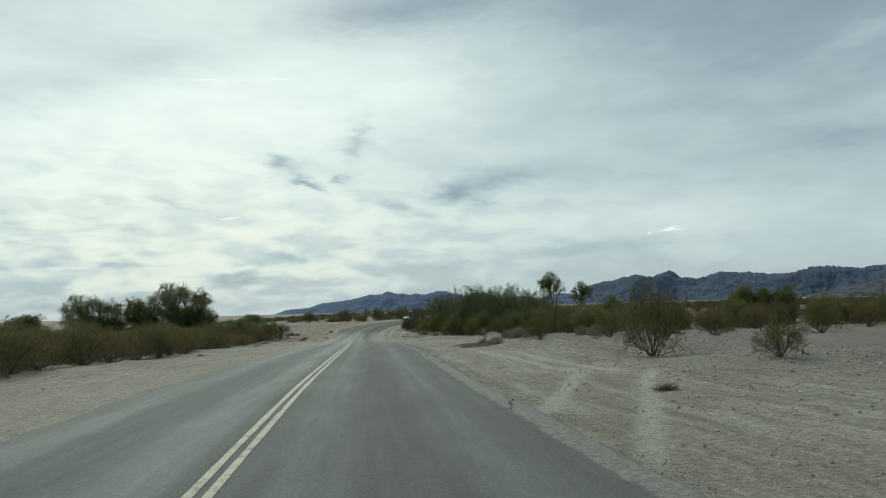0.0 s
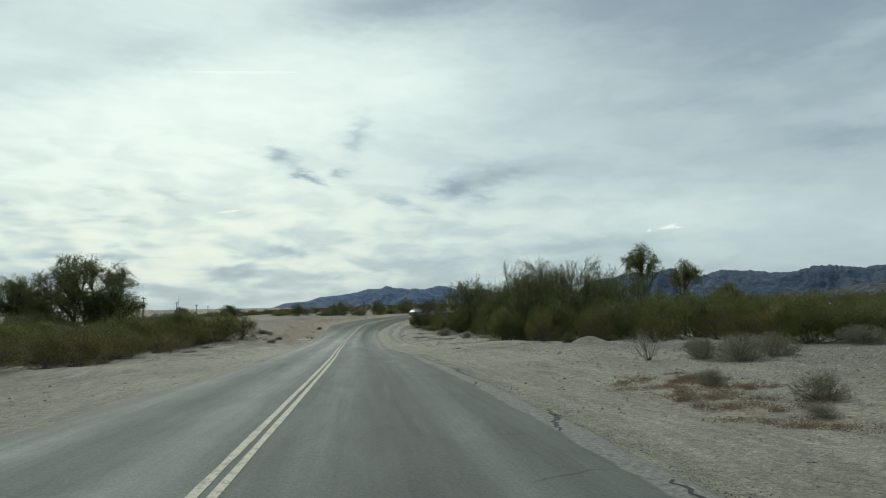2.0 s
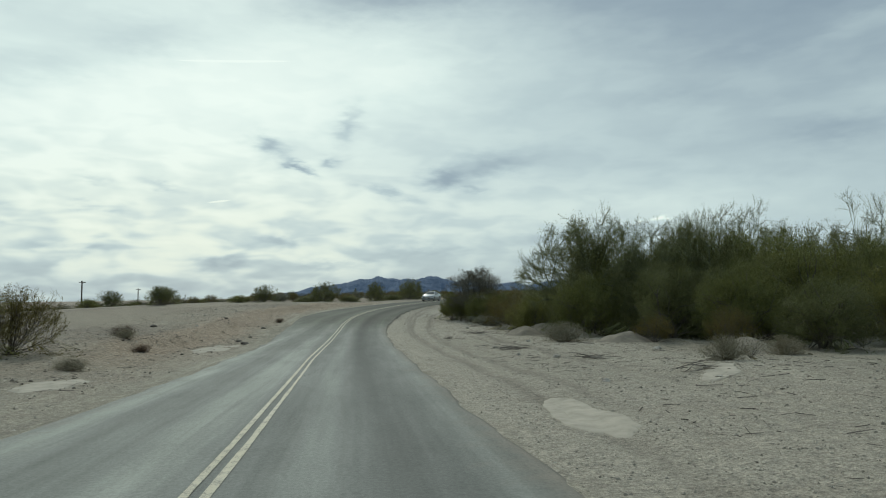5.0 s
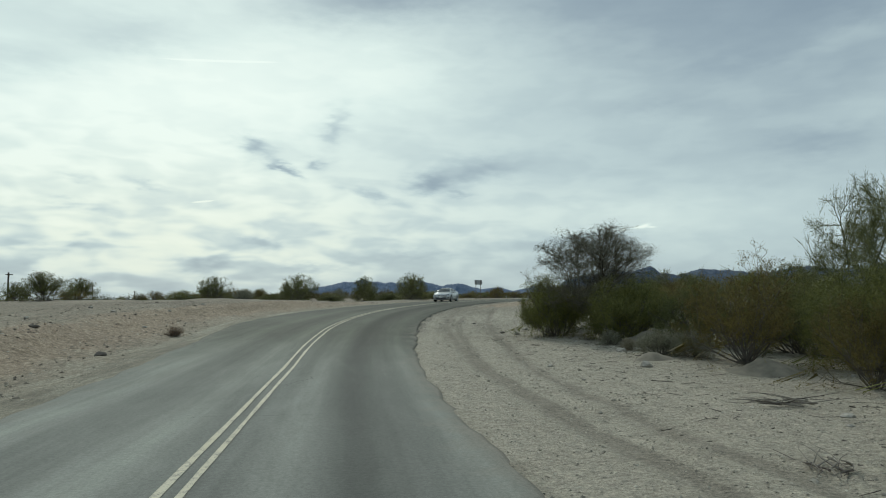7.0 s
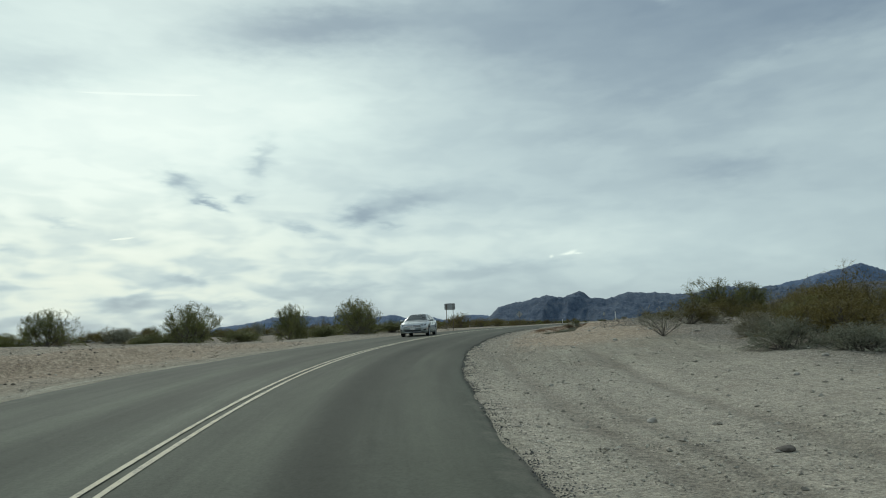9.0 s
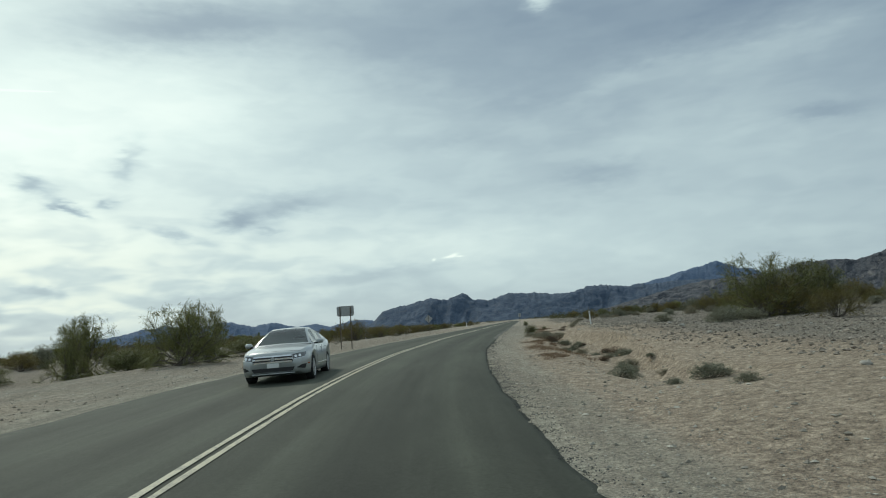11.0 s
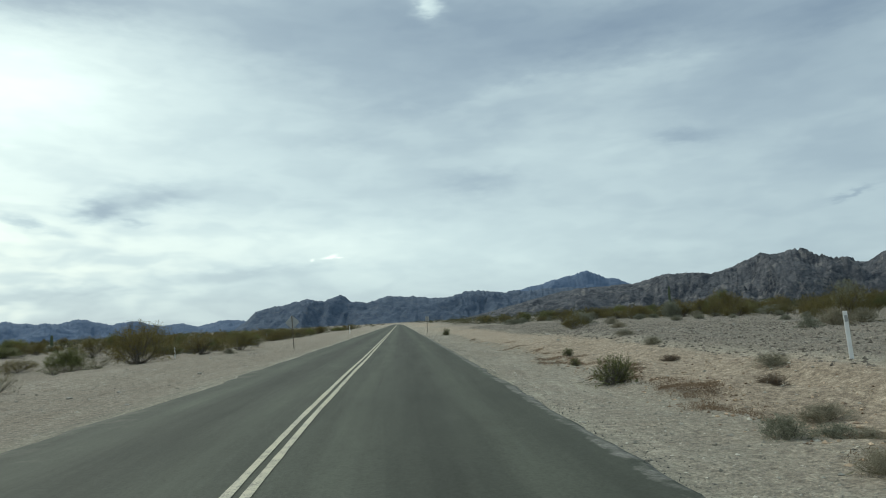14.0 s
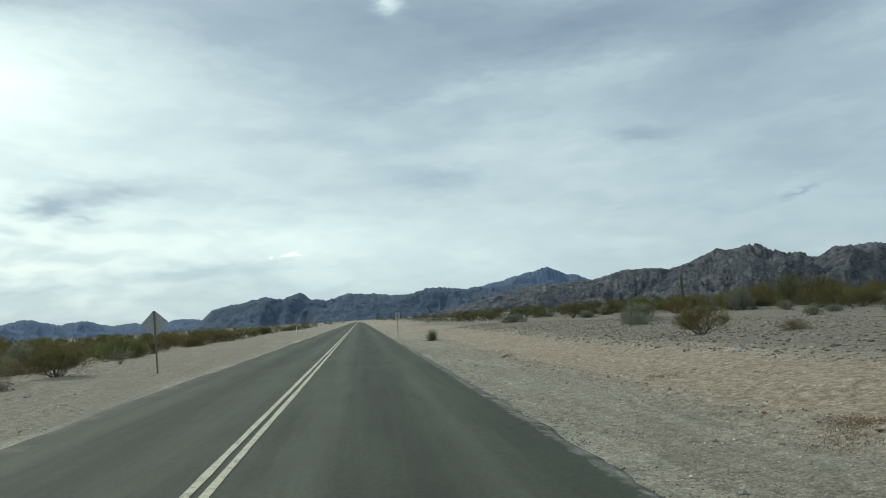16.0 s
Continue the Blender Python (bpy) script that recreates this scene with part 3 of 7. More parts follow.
    gravel = bump(s, 140, 4000, 30) * (np.interp(s, (150, 160, 180, 200), (0.22, 0.22, 0.24, 0.26)) * smooth(er / 0.3) * smooth((np.interp(s, (150, 160, 182, 200), (2.6, 2.1, 2.2, 2.8)) + 0.4 * wob - er) / 0.8) + 0.95 * smooth((er - 6.0) / 1.2)) + bump(s, -90, 60, 20) * 0.55 * smooth((er - 4) / 5)
    gravel += smooth((out - 30) / 60) * 0.3 + bump(s, 120, 156, 16) * 0.15 * smooth(er / 2) + bump(s, 170, 4000, 20) * (0.50 * smooth(el / 1.0) + 0.15 * smooth((el - 9) / 6))
    gravel += bump(s, 84, 166, 12) * smooth((el - 0.8) / 1.5) * (0.30 + 0.35 * np.clip(wob, -0.5, 1))
    pale = bump(s, 60, 100, 12) * 0.5 * np.exp(-(((el - 1.0) / 1.3) ** 2)) + bump(s, 76, 112, 10) * 0.45 * np.exp(-(((er - 1.0) / 1.2) ** 2))
    pale += 0.4 * np.clip(wob, 0, 1) * (out < 25) + 0.4 * bump(s, -60, 78, 12) * smooth((6 - el) / 4) * (el > 0) + 0.66 * bump(s, 62, 138, 12) * smooth((10 - er) / 3) * (er > 0) + 0.3 * bump(s, 150, 176, 14) * smooth((4.2 - er) / 1) * smooth((er - 2.6) / 0.8)
    pale += 1.2 * np.exp(-(((s - 167.0) / 2.4) ** 2) - ((er - 5.2) / 0.55) ** 2) + bump(s, 148, 182, 8) * 0.25 * smooth((er - 0.8) / 1) * smooth((4.4 - er) / 1) + bump(s, 148, 182, 8) * 0.65 * np.exp(-(((er - 1.9 - 0.45 * np.sin(s * 0.27)) / 0.35) ** 2))
    pale += 0.9 * bump(s, 129, 140, 4) * np.exp(-(((er - 2.9 - 0.14 * (s - 134) - 0.2 * wob) / 0.22) ** 2))
    track = el - 5.6 - 1.6 * smooth((s - 203) / 8)
    pale = pale * np.where(el > 0, np.interp(s, (155, 175), (1.0, 0.15)), 1.0) + 0.9 * bump(s, 196, 222, 6) * np.exp(-((track / 0.7) ** 2))
    return z, red.clip(0, 1), gravel.clip(0, 1), pale.clip(0, 1), s, er


def at(x, y):
    return float(ground_height(x, y)[0])


# ---- mesh helpers ----
def mesh_from(name, verts, faces, mat, smooth_shade=False, mats=None, index=None):
    me = bpy.data.meshes.new(name)
    verts, faces = np.asarray(verts, np.float32), np.asarray(faces, np.int32)
    n, k = faces.shape
    me.vertices.add(len(verts))
    me.vertices.foreach_set("co", verts.ravel())
    me.loops.add(n * k)
    me.loops.foreach_set("vertex_index", faces.ravel())
    me.polygons.add(n)
    me.polygons.foreach_set("loop_start", np.arange(0, n * k, k, dtype=np.int32))
    for m in mats or [mat]:
        me.materials.append(m)
    if index is not None:
        me.polygons.foreach_set("material_index", np.asarray(index, np.int32))
    me.polygons.foreach_set("use_smooth", np.full(n, smooth_shade))
    me.update(calc_edges=True)
    me.validate()
    return me


def mesh_of(bm, name, mat, shade=False):
    bmesh.ops.recalc_face_normals(bm, faces=bm.faces)
    me = bpy.data.meshes.new(name)
    bm.to_mesh(me)
    bm.free()
    me.materials.append(mat)
    if shade:
        me.polygons.foreach_set("use_smooth", np.full(len(me.polygons), True))
    return me


def part(name, bm, mat, parent, label="", shade=False):
    me = mesh_of(bm, name, mat, shade) if isinstance(bm, bmesh.types.BMesh) else bm
    ob = new(name, me)
    ob.parent = parent
    return tagged(ob, label)


def box(sx, sy, sz, at_=(0, 0, 0), bevel=0.0, bm=None, turn=None):
    own = bmesh.new()
    bmesh.ops.create_cube(own, size=1)
    bmesh.ops.scale(own, vec=(sx, sy, sz), verts=own.verts)
    if bevel:
        bmesh.ops.bevel(own, geom=own.edges[:], offset=bevel, segments=2, affect="EDGES", profile=0.5)
    if turn is not None:
        bmesh.ops.transform(own, matrix=turn, verts=own.verts)
    bmesh.ops.translate(own, vec=at_, verts=own.verts)
    return merge(bm, own)


def merge(bm, own):
    if bm is None:
        return own
    tmp = bpy.data.meshes.new("tmp")
    own.to_mesh(tmp)
    own.free()
    bm.from_mesh(tmp)
    bpy.data.meshes.remove(tmp)
    return bm


def rod(p, q, r0, r1=None, sides=8, bm=None):
    p, q = Vector(p), Vector(q)
    own = bmesh.new()
    bmesh.ops.create_cone(own, cap_ends=True, segments=sides, radius1=r0, radius2=r0 if r1 is None else r1, depth=(q - p).length)
    turn = (q - p).to_track_quat("Z", "Y").to_matrix().to_4x4()
    bmesh.ops.transform(own, matrix=Matrix.Translation((p + q) / 2) @ turn, verts=own.verts)
    return merge(bm, own)


# ---- ground ----
def build_ground():
    xs = np.concatenate([-np.geomspace(34, 4700, 60)[::-1], np.arange(-33.6, 44, 0.34), np.geomspace(44.2, 4700, 60)])
    ys = np.concatenate([-np.geomspace(12, 4700, 40)[::-1], np.arange(-11.6, 245, 0.34), np.geomspace(245.4, 4700, 70)])
    gx, gy = np.meshgrid(xs, ys)
    x, y = gx.ravel(), gy.ravel()
    z, red, gravel, pale, along, off = ground_height(x, y, True)
    i = np.arange(len(ys) - 1)[:, None] * len(xs) + np.arange(len(xs) - 1)[None]
    i = i.ravel()
    faces = np.stack([i, i + 1, i + 1 + len(xs), i + len(xs)], 1)
    me = mesh_from("ground", np.stack([x, y, z], 1), faces, M_SOIL, True)
    for name, vals in (("red", red), ("gravel", gravel), ("pale", pale), ("along", along), ("off", off)):
        me.attributes.new(name, "FLOAT", "POINT").data.foreach_set("value", vals.astype(np.float32))
    return tagged(new("ground", me), "pale sandy desert ground with gravel and reddish washes", "ground", kind="structure")


def ribbon(lo, hi, offs, z_of, name, mat, wave=None):
    """A strip along the road between two stations; offs(s) gives its lateral offsets."""
    k = np.where((ALONG >= lo) & (ALONG <= hi))[0]
    s = ALONG[k]
    cols = offs(s)
    w = cols.shape[1]
    xy = LINE[k, None, :2] + cols[:, :, None] * RIGHT[k, None, :]
    z = LINE[k, 2][:, None] + z_of(s, cols)
    v = np.concatenate([xy, z[:, :, None]], 2).reshape(-1, 3)
    i = (np.arange(len(k) - 1)[:, None] * w + np.arange(w - 1)[None]).ravel()
    f = np.stack([i, i + 1, i + 1 + w, i + w], 1)
    return mesh_from(name, v, f, mat, True), s, cols


# the painted centre wanders off the middle of the road
LINE_S, LINE_D = (78, 92, 104, 115, 127, 148, 162, 171, 182), (0.0, -0.11, -0.01, -0.03, -0.25, -0.24, -0.19, -0.05, 0.0)


def build_road():
    def offs(s):
        l, r = edge(L_EDGE, s), edge(R_EDGE, s)
        jl = 0.10 * fbm(s, s * 0, 3.0, 5) + 0.06 * fbm(s, s * 0, 0.9, 6)
        jr = (0.05 * fbm(s, s * 0 + 9, 3.0, 7) + 0.05 * fbm(s, s * 0 + 9, 0.8, 8)) * np.interp(s, (60, 90, 130, 150), (1, 1, 1, 0.6)) + 0.03 * fbm(s, s * 0 + 4, 0.45, 48, 2)
        a, b = -(l + jl), r + jr
        t = np.array([0, 0, 0.012, 0.03, 0.1, 0.2, 0.3, 0.4, 0.5, 0.6, 0.7, 0.8, 0.88, 0.92, 0.95, 0.97, 0.988, 1, 1])
        return a[:, None] + (b - a)[:, None] * t[None]

    def z_of(s, c):
        z = -camber(s)[:, None] * np.clip(-c, 0, 9)
        for k, drop in ((0, 0.14), (1, 0.045), (2, 0.018)):
            z[:, k] -= drop
            z[:, -1 - k] -= drop
        return z

    me, s, c = ribbon(-78, 4000, offs, z_of, "road", M_ROAD)
    flat = c.ravel()
    along = np.repeat(s, c.shape[1])
    sand = np.exp(-(edge(R_EDGE, along) - flat).clip(0, 9) / 0.35) * np.interp(along, (-50, 50, 75, 125, 140, 4000), (0.25, 0.3, 1.0, 0.8, 0.15, 0.12))
    sand = sand + np.exp(-(edge(L_EDGE, along) + flat).clip(0, 9) / 0.6) * np.interp(along, (-50, 50, 80, 140, 160, 4000), (0.8, 0.8, 0.5, 0.5, 0.5, 0.3)) - 0.25
    rim = smooth((flat - edge(R_EDGE, along) + np.interp(along, (0, 55, 64), (0.62, 0.62, 0.42))) / 0.22) * np.interp(along, (-50, 54, 66, 128, 178, 190, 4000), (1.0, 1.0, 0.0, 0.0, 0.0, 0.62, 0.62))
    for name, vals in (("across", flat), ("along", along), ("sand", sand), ("rim", rim)):
        me.attributes.new(name, "FLOAT", "POINT").data.foreach_set("value", vals.astype(np.float32))
    road = tagged(new("road", me), "sun-bleached grey two-lane asphalt road with crumbling edges", "road", kind="structure")
    for sign in (-1, 1):
        def lines(s, sign=sign):
            c = np.interp(s, LINE_S, LINE_D) + sign * np.interp(s, (80, 90, 122, 132, 160), (0.088, 0.082, 0.105, 0.095, 0.088)) + 0.008 * fbm(s, s * 0 + sign, 6.0, 40)
            w = np.interp(s, (66, 86, 135, 160), (0.048, 0.031, 0.036, 0.046)) + 0.006 * fbm(s, s * 0 + sign, 1.2, 41) + 0.004 * fbm(s, s * 0 + sign, 0.25, 42)
            return np.stack([c - w, c + w], 1)
        stripe, _, _ = ribbon(-78, 900, lines, lambda s, c: np.full_like(c, 0.006), "centre_line", M_PAINT)
        part("centre_line", stripe, None, road, "worn faded yellow centre stripe")
    faded, _, _ = ribbon(99, 107.5, lambda s: np.stack([-2.84 + 0.01 * fbm(s, s * 0, 1.0, 44), -2.75 + 0.012 * fbm(s, s * 0, 0.7, 45)], 1), lambda s, c: -camber(s)[:, None] * -c + 0.006, "edge_line", M_WHITELINE)
    part("edge_line", faded, None, road, "short faded white edge line")
    return road


GROUND, ROAD = build_ground(), build_road()


# ---- mountains ----
def mountain_range(name, label, peaks, dist, deep, mat, seed, rough, craggy=1.0):
    """A range as seen round the plain: (azimuth, angle of its crest) from end to end, dist metres off."""
    az0, az1 = peaks[0][0], peaks[-1][0]
    n, rows = int(abs(az1 - az0) * 20), 92
    az = np.linspace(az0, az1, n)
    crest = np.interp(az if az1 > az0 else -az, [p[0] if az1 > az0 else -p[0] for p in peaks], [p[1] for p in peaks])
    t = np.linspace(0, 1, rows)
    A, T = np.meshgrid(az, t, indexing="ij")
    r = dist + (T - 0.7) * deep
    u, v = A * dist * math.pi / 180, T * deep * 1.5
    uw = u + 110 * fbm(u, v, 420.0, seed + 40, 3)
    vw = v + 110 * fbm(u, v, 420.0, seed + 50, 3)
    ridge = np.zeros_like(u)
    for k in range(6):
        ridge += (1 - np.abs(grid_noise(uw + 31 * k, vw * (0.45 if k < 3 else 0.75), 330.0 / 2**k, seed + k)) * 2.2) * 0.58**k
    ridge = (ridge / 2.1).clip(-1, 1)
    soft_crest = np.convolve(np.pad(crest, 60, mode="edge"), np.ones(121) / 121, mode="valid")
    front = smooth(T / 0.7) * (0.45 + 0.55 * T / 0.7)
    shape = np.where(T < 0.7, front, smooth((1 - T) / 0.3))
    top = np.exp(-(((T - 0.7) / 0.09) ** 2))
    high = smooth((T - 0.30) / 0.38)
    jag = 1 + craggy * high**2 * (0.030 * fbm(A * 20.0, A * 0, 14.0, seed + 3, 4) + 0.034 * (0.4 - np.abs(fbm(A * 20.0, A * 0 + 7, 6.0, seed + 9, 3))))
    crown = soft_crest[:, None] * (1 - high) + crest[:, None] * high
    lump = fbm(uw, vw * 0.6, 130.0, seed + 70, 4)
    r = r + 26 * (1 - top) * lump
    ridge = ridge * 0.95 + lump * 0.35
    h = (np.tan(np.radians(crown)) * dist * jag + 75) * (shape + (1 - top) * rough * (ridge - 0.25) * shape * (1.15 - shape)).clip(0, 1.0)
    x = -np.sin(np.radians(A)) * r - 5
    y = np.cos(np.radians(A)) * r + 115
    z = h - 76.0 - 20 * (T == 0) - 20 * (T == 1)
    i = (np.arange(n - 1)[:, None] * rows + np.arange(rows - 1)[None]).ravel()
    f = np.stack([i, i + rows, i + rows + 1, i + 1], 1)
    me = mesh_from(name, np.stack([x, y, z], 2).reshape(-1, 3), f, mat, True)
    return tagged(new(name, me), label, "mountain", kind="structure")


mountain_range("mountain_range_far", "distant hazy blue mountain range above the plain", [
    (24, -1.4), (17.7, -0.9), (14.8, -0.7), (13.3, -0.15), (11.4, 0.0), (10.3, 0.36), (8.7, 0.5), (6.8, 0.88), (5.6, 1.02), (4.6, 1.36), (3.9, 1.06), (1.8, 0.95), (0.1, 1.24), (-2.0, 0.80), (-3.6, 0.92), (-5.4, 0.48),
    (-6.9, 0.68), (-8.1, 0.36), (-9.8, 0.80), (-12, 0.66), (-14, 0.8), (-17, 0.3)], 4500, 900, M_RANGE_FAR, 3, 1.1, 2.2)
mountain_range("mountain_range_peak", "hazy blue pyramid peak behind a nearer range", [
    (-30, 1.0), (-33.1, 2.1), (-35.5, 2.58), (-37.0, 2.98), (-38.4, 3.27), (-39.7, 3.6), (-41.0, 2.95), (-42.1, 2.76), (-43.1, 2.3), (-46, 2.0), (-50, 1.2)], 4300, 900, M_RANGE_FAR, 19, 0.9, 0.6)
mountain_range("mountain_range_mid", "rugged desert mountains with blue haze in their colour", [
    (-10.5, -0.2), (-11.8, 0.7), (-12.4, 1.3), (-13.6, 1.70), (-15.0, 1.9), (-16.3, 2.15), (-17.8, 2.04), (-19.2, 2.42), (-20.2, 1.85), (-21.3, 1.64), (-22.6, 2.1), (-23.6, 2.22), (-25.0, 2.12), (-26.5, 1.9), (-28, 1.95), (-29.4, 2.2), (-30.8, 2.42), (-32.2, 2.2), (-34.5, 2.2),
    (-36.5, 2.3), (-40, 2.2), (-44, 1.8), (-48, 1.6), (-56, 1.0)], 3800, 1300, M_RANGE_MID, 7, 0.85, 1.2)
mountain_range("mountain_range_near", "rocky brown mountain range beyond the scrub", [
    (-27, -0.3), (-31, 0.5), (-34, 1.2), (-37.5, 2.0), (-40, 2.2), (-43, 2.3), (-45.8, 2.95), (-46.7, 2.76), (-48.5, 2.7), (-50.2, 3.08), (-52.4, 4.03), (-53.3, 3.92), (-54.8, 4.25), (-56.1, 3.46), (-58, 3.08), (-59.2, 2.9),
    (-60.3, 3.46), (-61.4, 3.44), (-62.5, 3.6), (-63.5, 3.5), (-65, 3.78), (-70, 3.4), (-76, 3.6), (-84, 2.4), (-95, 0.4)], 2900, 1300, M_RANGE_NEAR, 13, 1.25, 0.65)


# ---- plants ----
def prisms(p, q, r0, r1):
    """Three-sided twigs from p to q, all in one go."""
    n = len(p)
    d = q - p
    d = d / (np.linalg.norm(d, axis=1)[:, None] + 1e-9)
    ref = np.where(np.abs(d[:, 2:3]) < 0.9, np.array([[0, 0, 1.0]]), np.array([[1.0, 0, 0]]))
    a = np.cross(d, ref)
    a /= np.linalg.norm(a, axis=1)[:, None] + 1e-9
    b = np.cross(d, a)
    v = np.empty((n, 6, 3))
    for k in range(3):
        w = math.cos(k * 2.0944) * a + math.sin(k * 2.0944) * b
        v[:, k] = p + w * r0[:, None]
        v[:, 3 + k] = q + w * r1[:, None]
    base = (np.arange(n) * 6)[:, None]
    f = np.concatenate([base + np.array([[k, (k + 1) % 3, 3 + (k + 1) % 3, 3 + k]]) for k in range(3)], 1).reshape(-1, 4)
    return v.reshape(-1, 3), f


def leaves(rng, c, d, size, wide, stray=0.0, loose=0.75):
    """Small lance-shaped leaf faces at c along d."""
    n = len(c)
    c = c + rng.normal(0, 1, (n, 3)) * stray
    d = d + rng.normal(0, loose, (n, 3))
    d /= np.linalg.norm(d, axis=1)[:, None] + 1e-9
    s = np.cross(d, rng.normal(0, 1, (n, 3)))
    s /= np.linalg.norm(s, axis=1)[:, None] + 1e-9
    L = (size * rng.uniform(0.6, 1.4, n))[:, None]
    v = np.stack([c - d * L * 0.5, c + s * L * wide, c + d * L * 0.5, c - s * L * wide], 1)
    i = (np.arange(n) * 4)[:, None]
    return v.reshape(-1, 3), i + np.arange(4)[None]


def grow(rng, p, d, length, radius, levels):
    """Branches level by level: (children, length ratio, spread, bend, lift). Returns prisms' ends and the last twigs."""
    P, Q, A, B, G = [], [], [], [], []
    for depth, (kids, ratio, spread, bend, lift) in enumerate(levels):
        n = len(p)
        segs = 3 if depth < len(levels) - 1 else 2
        cur, way = p.copy(), d.copy()
        nodes, ways = [cur], [way]
        for k in range(segs):
            way = way + rng.normal(0, bend, (n, 3)) + np.array([0, 0, lift])
            way /= np.linalg.norm(way, axis=1)[:, None]
            nxt = cur + way * (length / segs)[:, None]
            taper = 1 - 0.62 * k / segs, 1 - 0.62 * (k + 1) / segs
            P.append(cur), Q.append(nxt), A.append(radius * taper[0]), B.append(radius * taper[1]), G.append(np.full(n, depth))
            cur = nxt
            nodes.append(cur), ways.append(way)
        if kids == 0:
            break
        nodes, ways = np.stack(nodes, 1), np.stack(ways, 1)
        t = rng.uniform(0.30, 1.0, (n, kids)) * segs
        t[:, 0] = segs
        i = np.minimum(t.astype(int), segs - 1)
        u = (t - i)[:, :, None]
        rows = np.arange(n)[:, None]
        start = nodes[rows, i] * (1 - u) + nodes[rows, i + 1] * u
        way = ways[rows, i + 1] + rng.normal(0, spread, (n, kids, 3))
        way /= np.linalg.norm(way, axis=2)[:, :, None]
        length = (length[:, None] * ratio * rng.uniform(0.65, 1.25, (n, kids))).ravel()
        radius = np.repeat(radius * 0.52, kids)
        p, d = start.reshape(-1, 3), way.reshape(-1, 3)
    return tuple(np.concatenate(x) for x in (P, Q, A, B, G))


def stems(rng, n, low, high, lean):
    """Directions fanning up from a root crown."""
    a = rng.uniform(0, 2 * math.pi, n)
    tilt = np.radians(rng.uniform(low, high, n)) * lean
    return np.stack([np.cos(a) * np.sin(tilt), np.sin(a) * np.sin(tilt), np.cos(tilt)], 1)


def along_twigs(rng, P, Q, n):
    k = rng.integers(0, len(P), n)
    t = rng.uniform(0, 1, n)[:, None]
    d = Q[k] - P[k]
    return P[k] * (1 - t) + Q[k] * t, d / (np.linalg.norm(d, axis=1)[:, None] + 1e-9)


def fit_unit(parts, bend=0.35):
    """Scale all parts so that the plant is about one metre wide and one high."""
    allv = np.concatenate([v for v, _ in parts])
    wide = (np.percentile(allv[:, 0], 98) - np.percentile(allv[:, 0], 2) + np.percentile(allv[:, 1], 98) - np.percentile(allv[:, 1], 2)) / 2
    high = np.percentile(allv[:, 2], 99.5)
    out = []
    for v, f in parts:
        v = v / np.array([wide, wide, high])
        # long shoots bend back into the rounded outline
        q = (v - (0, 0, 0.42)) / (0.50, 0.50, 0.56)
        r = np.linalg.norm(q, axis=1)
        k = np.where((r > 0.92) & (v[:, 2] > 0.1), (0.92 + (r - 0.92).clip(0) * bend) / r.clip(0.01), 1.0)[:, None]
        out.append((np.where(v[:, 2:3] > 0.1, q * k * (0.50, 0.50, 0.56) + (0, 0, 0.42), v), f))
    top = np.percentile(np.concatenate([v for v, _ in out])[:, 2], 99.5)
    return [(v / np.array([1, 1, top]), f) for v, f in out]


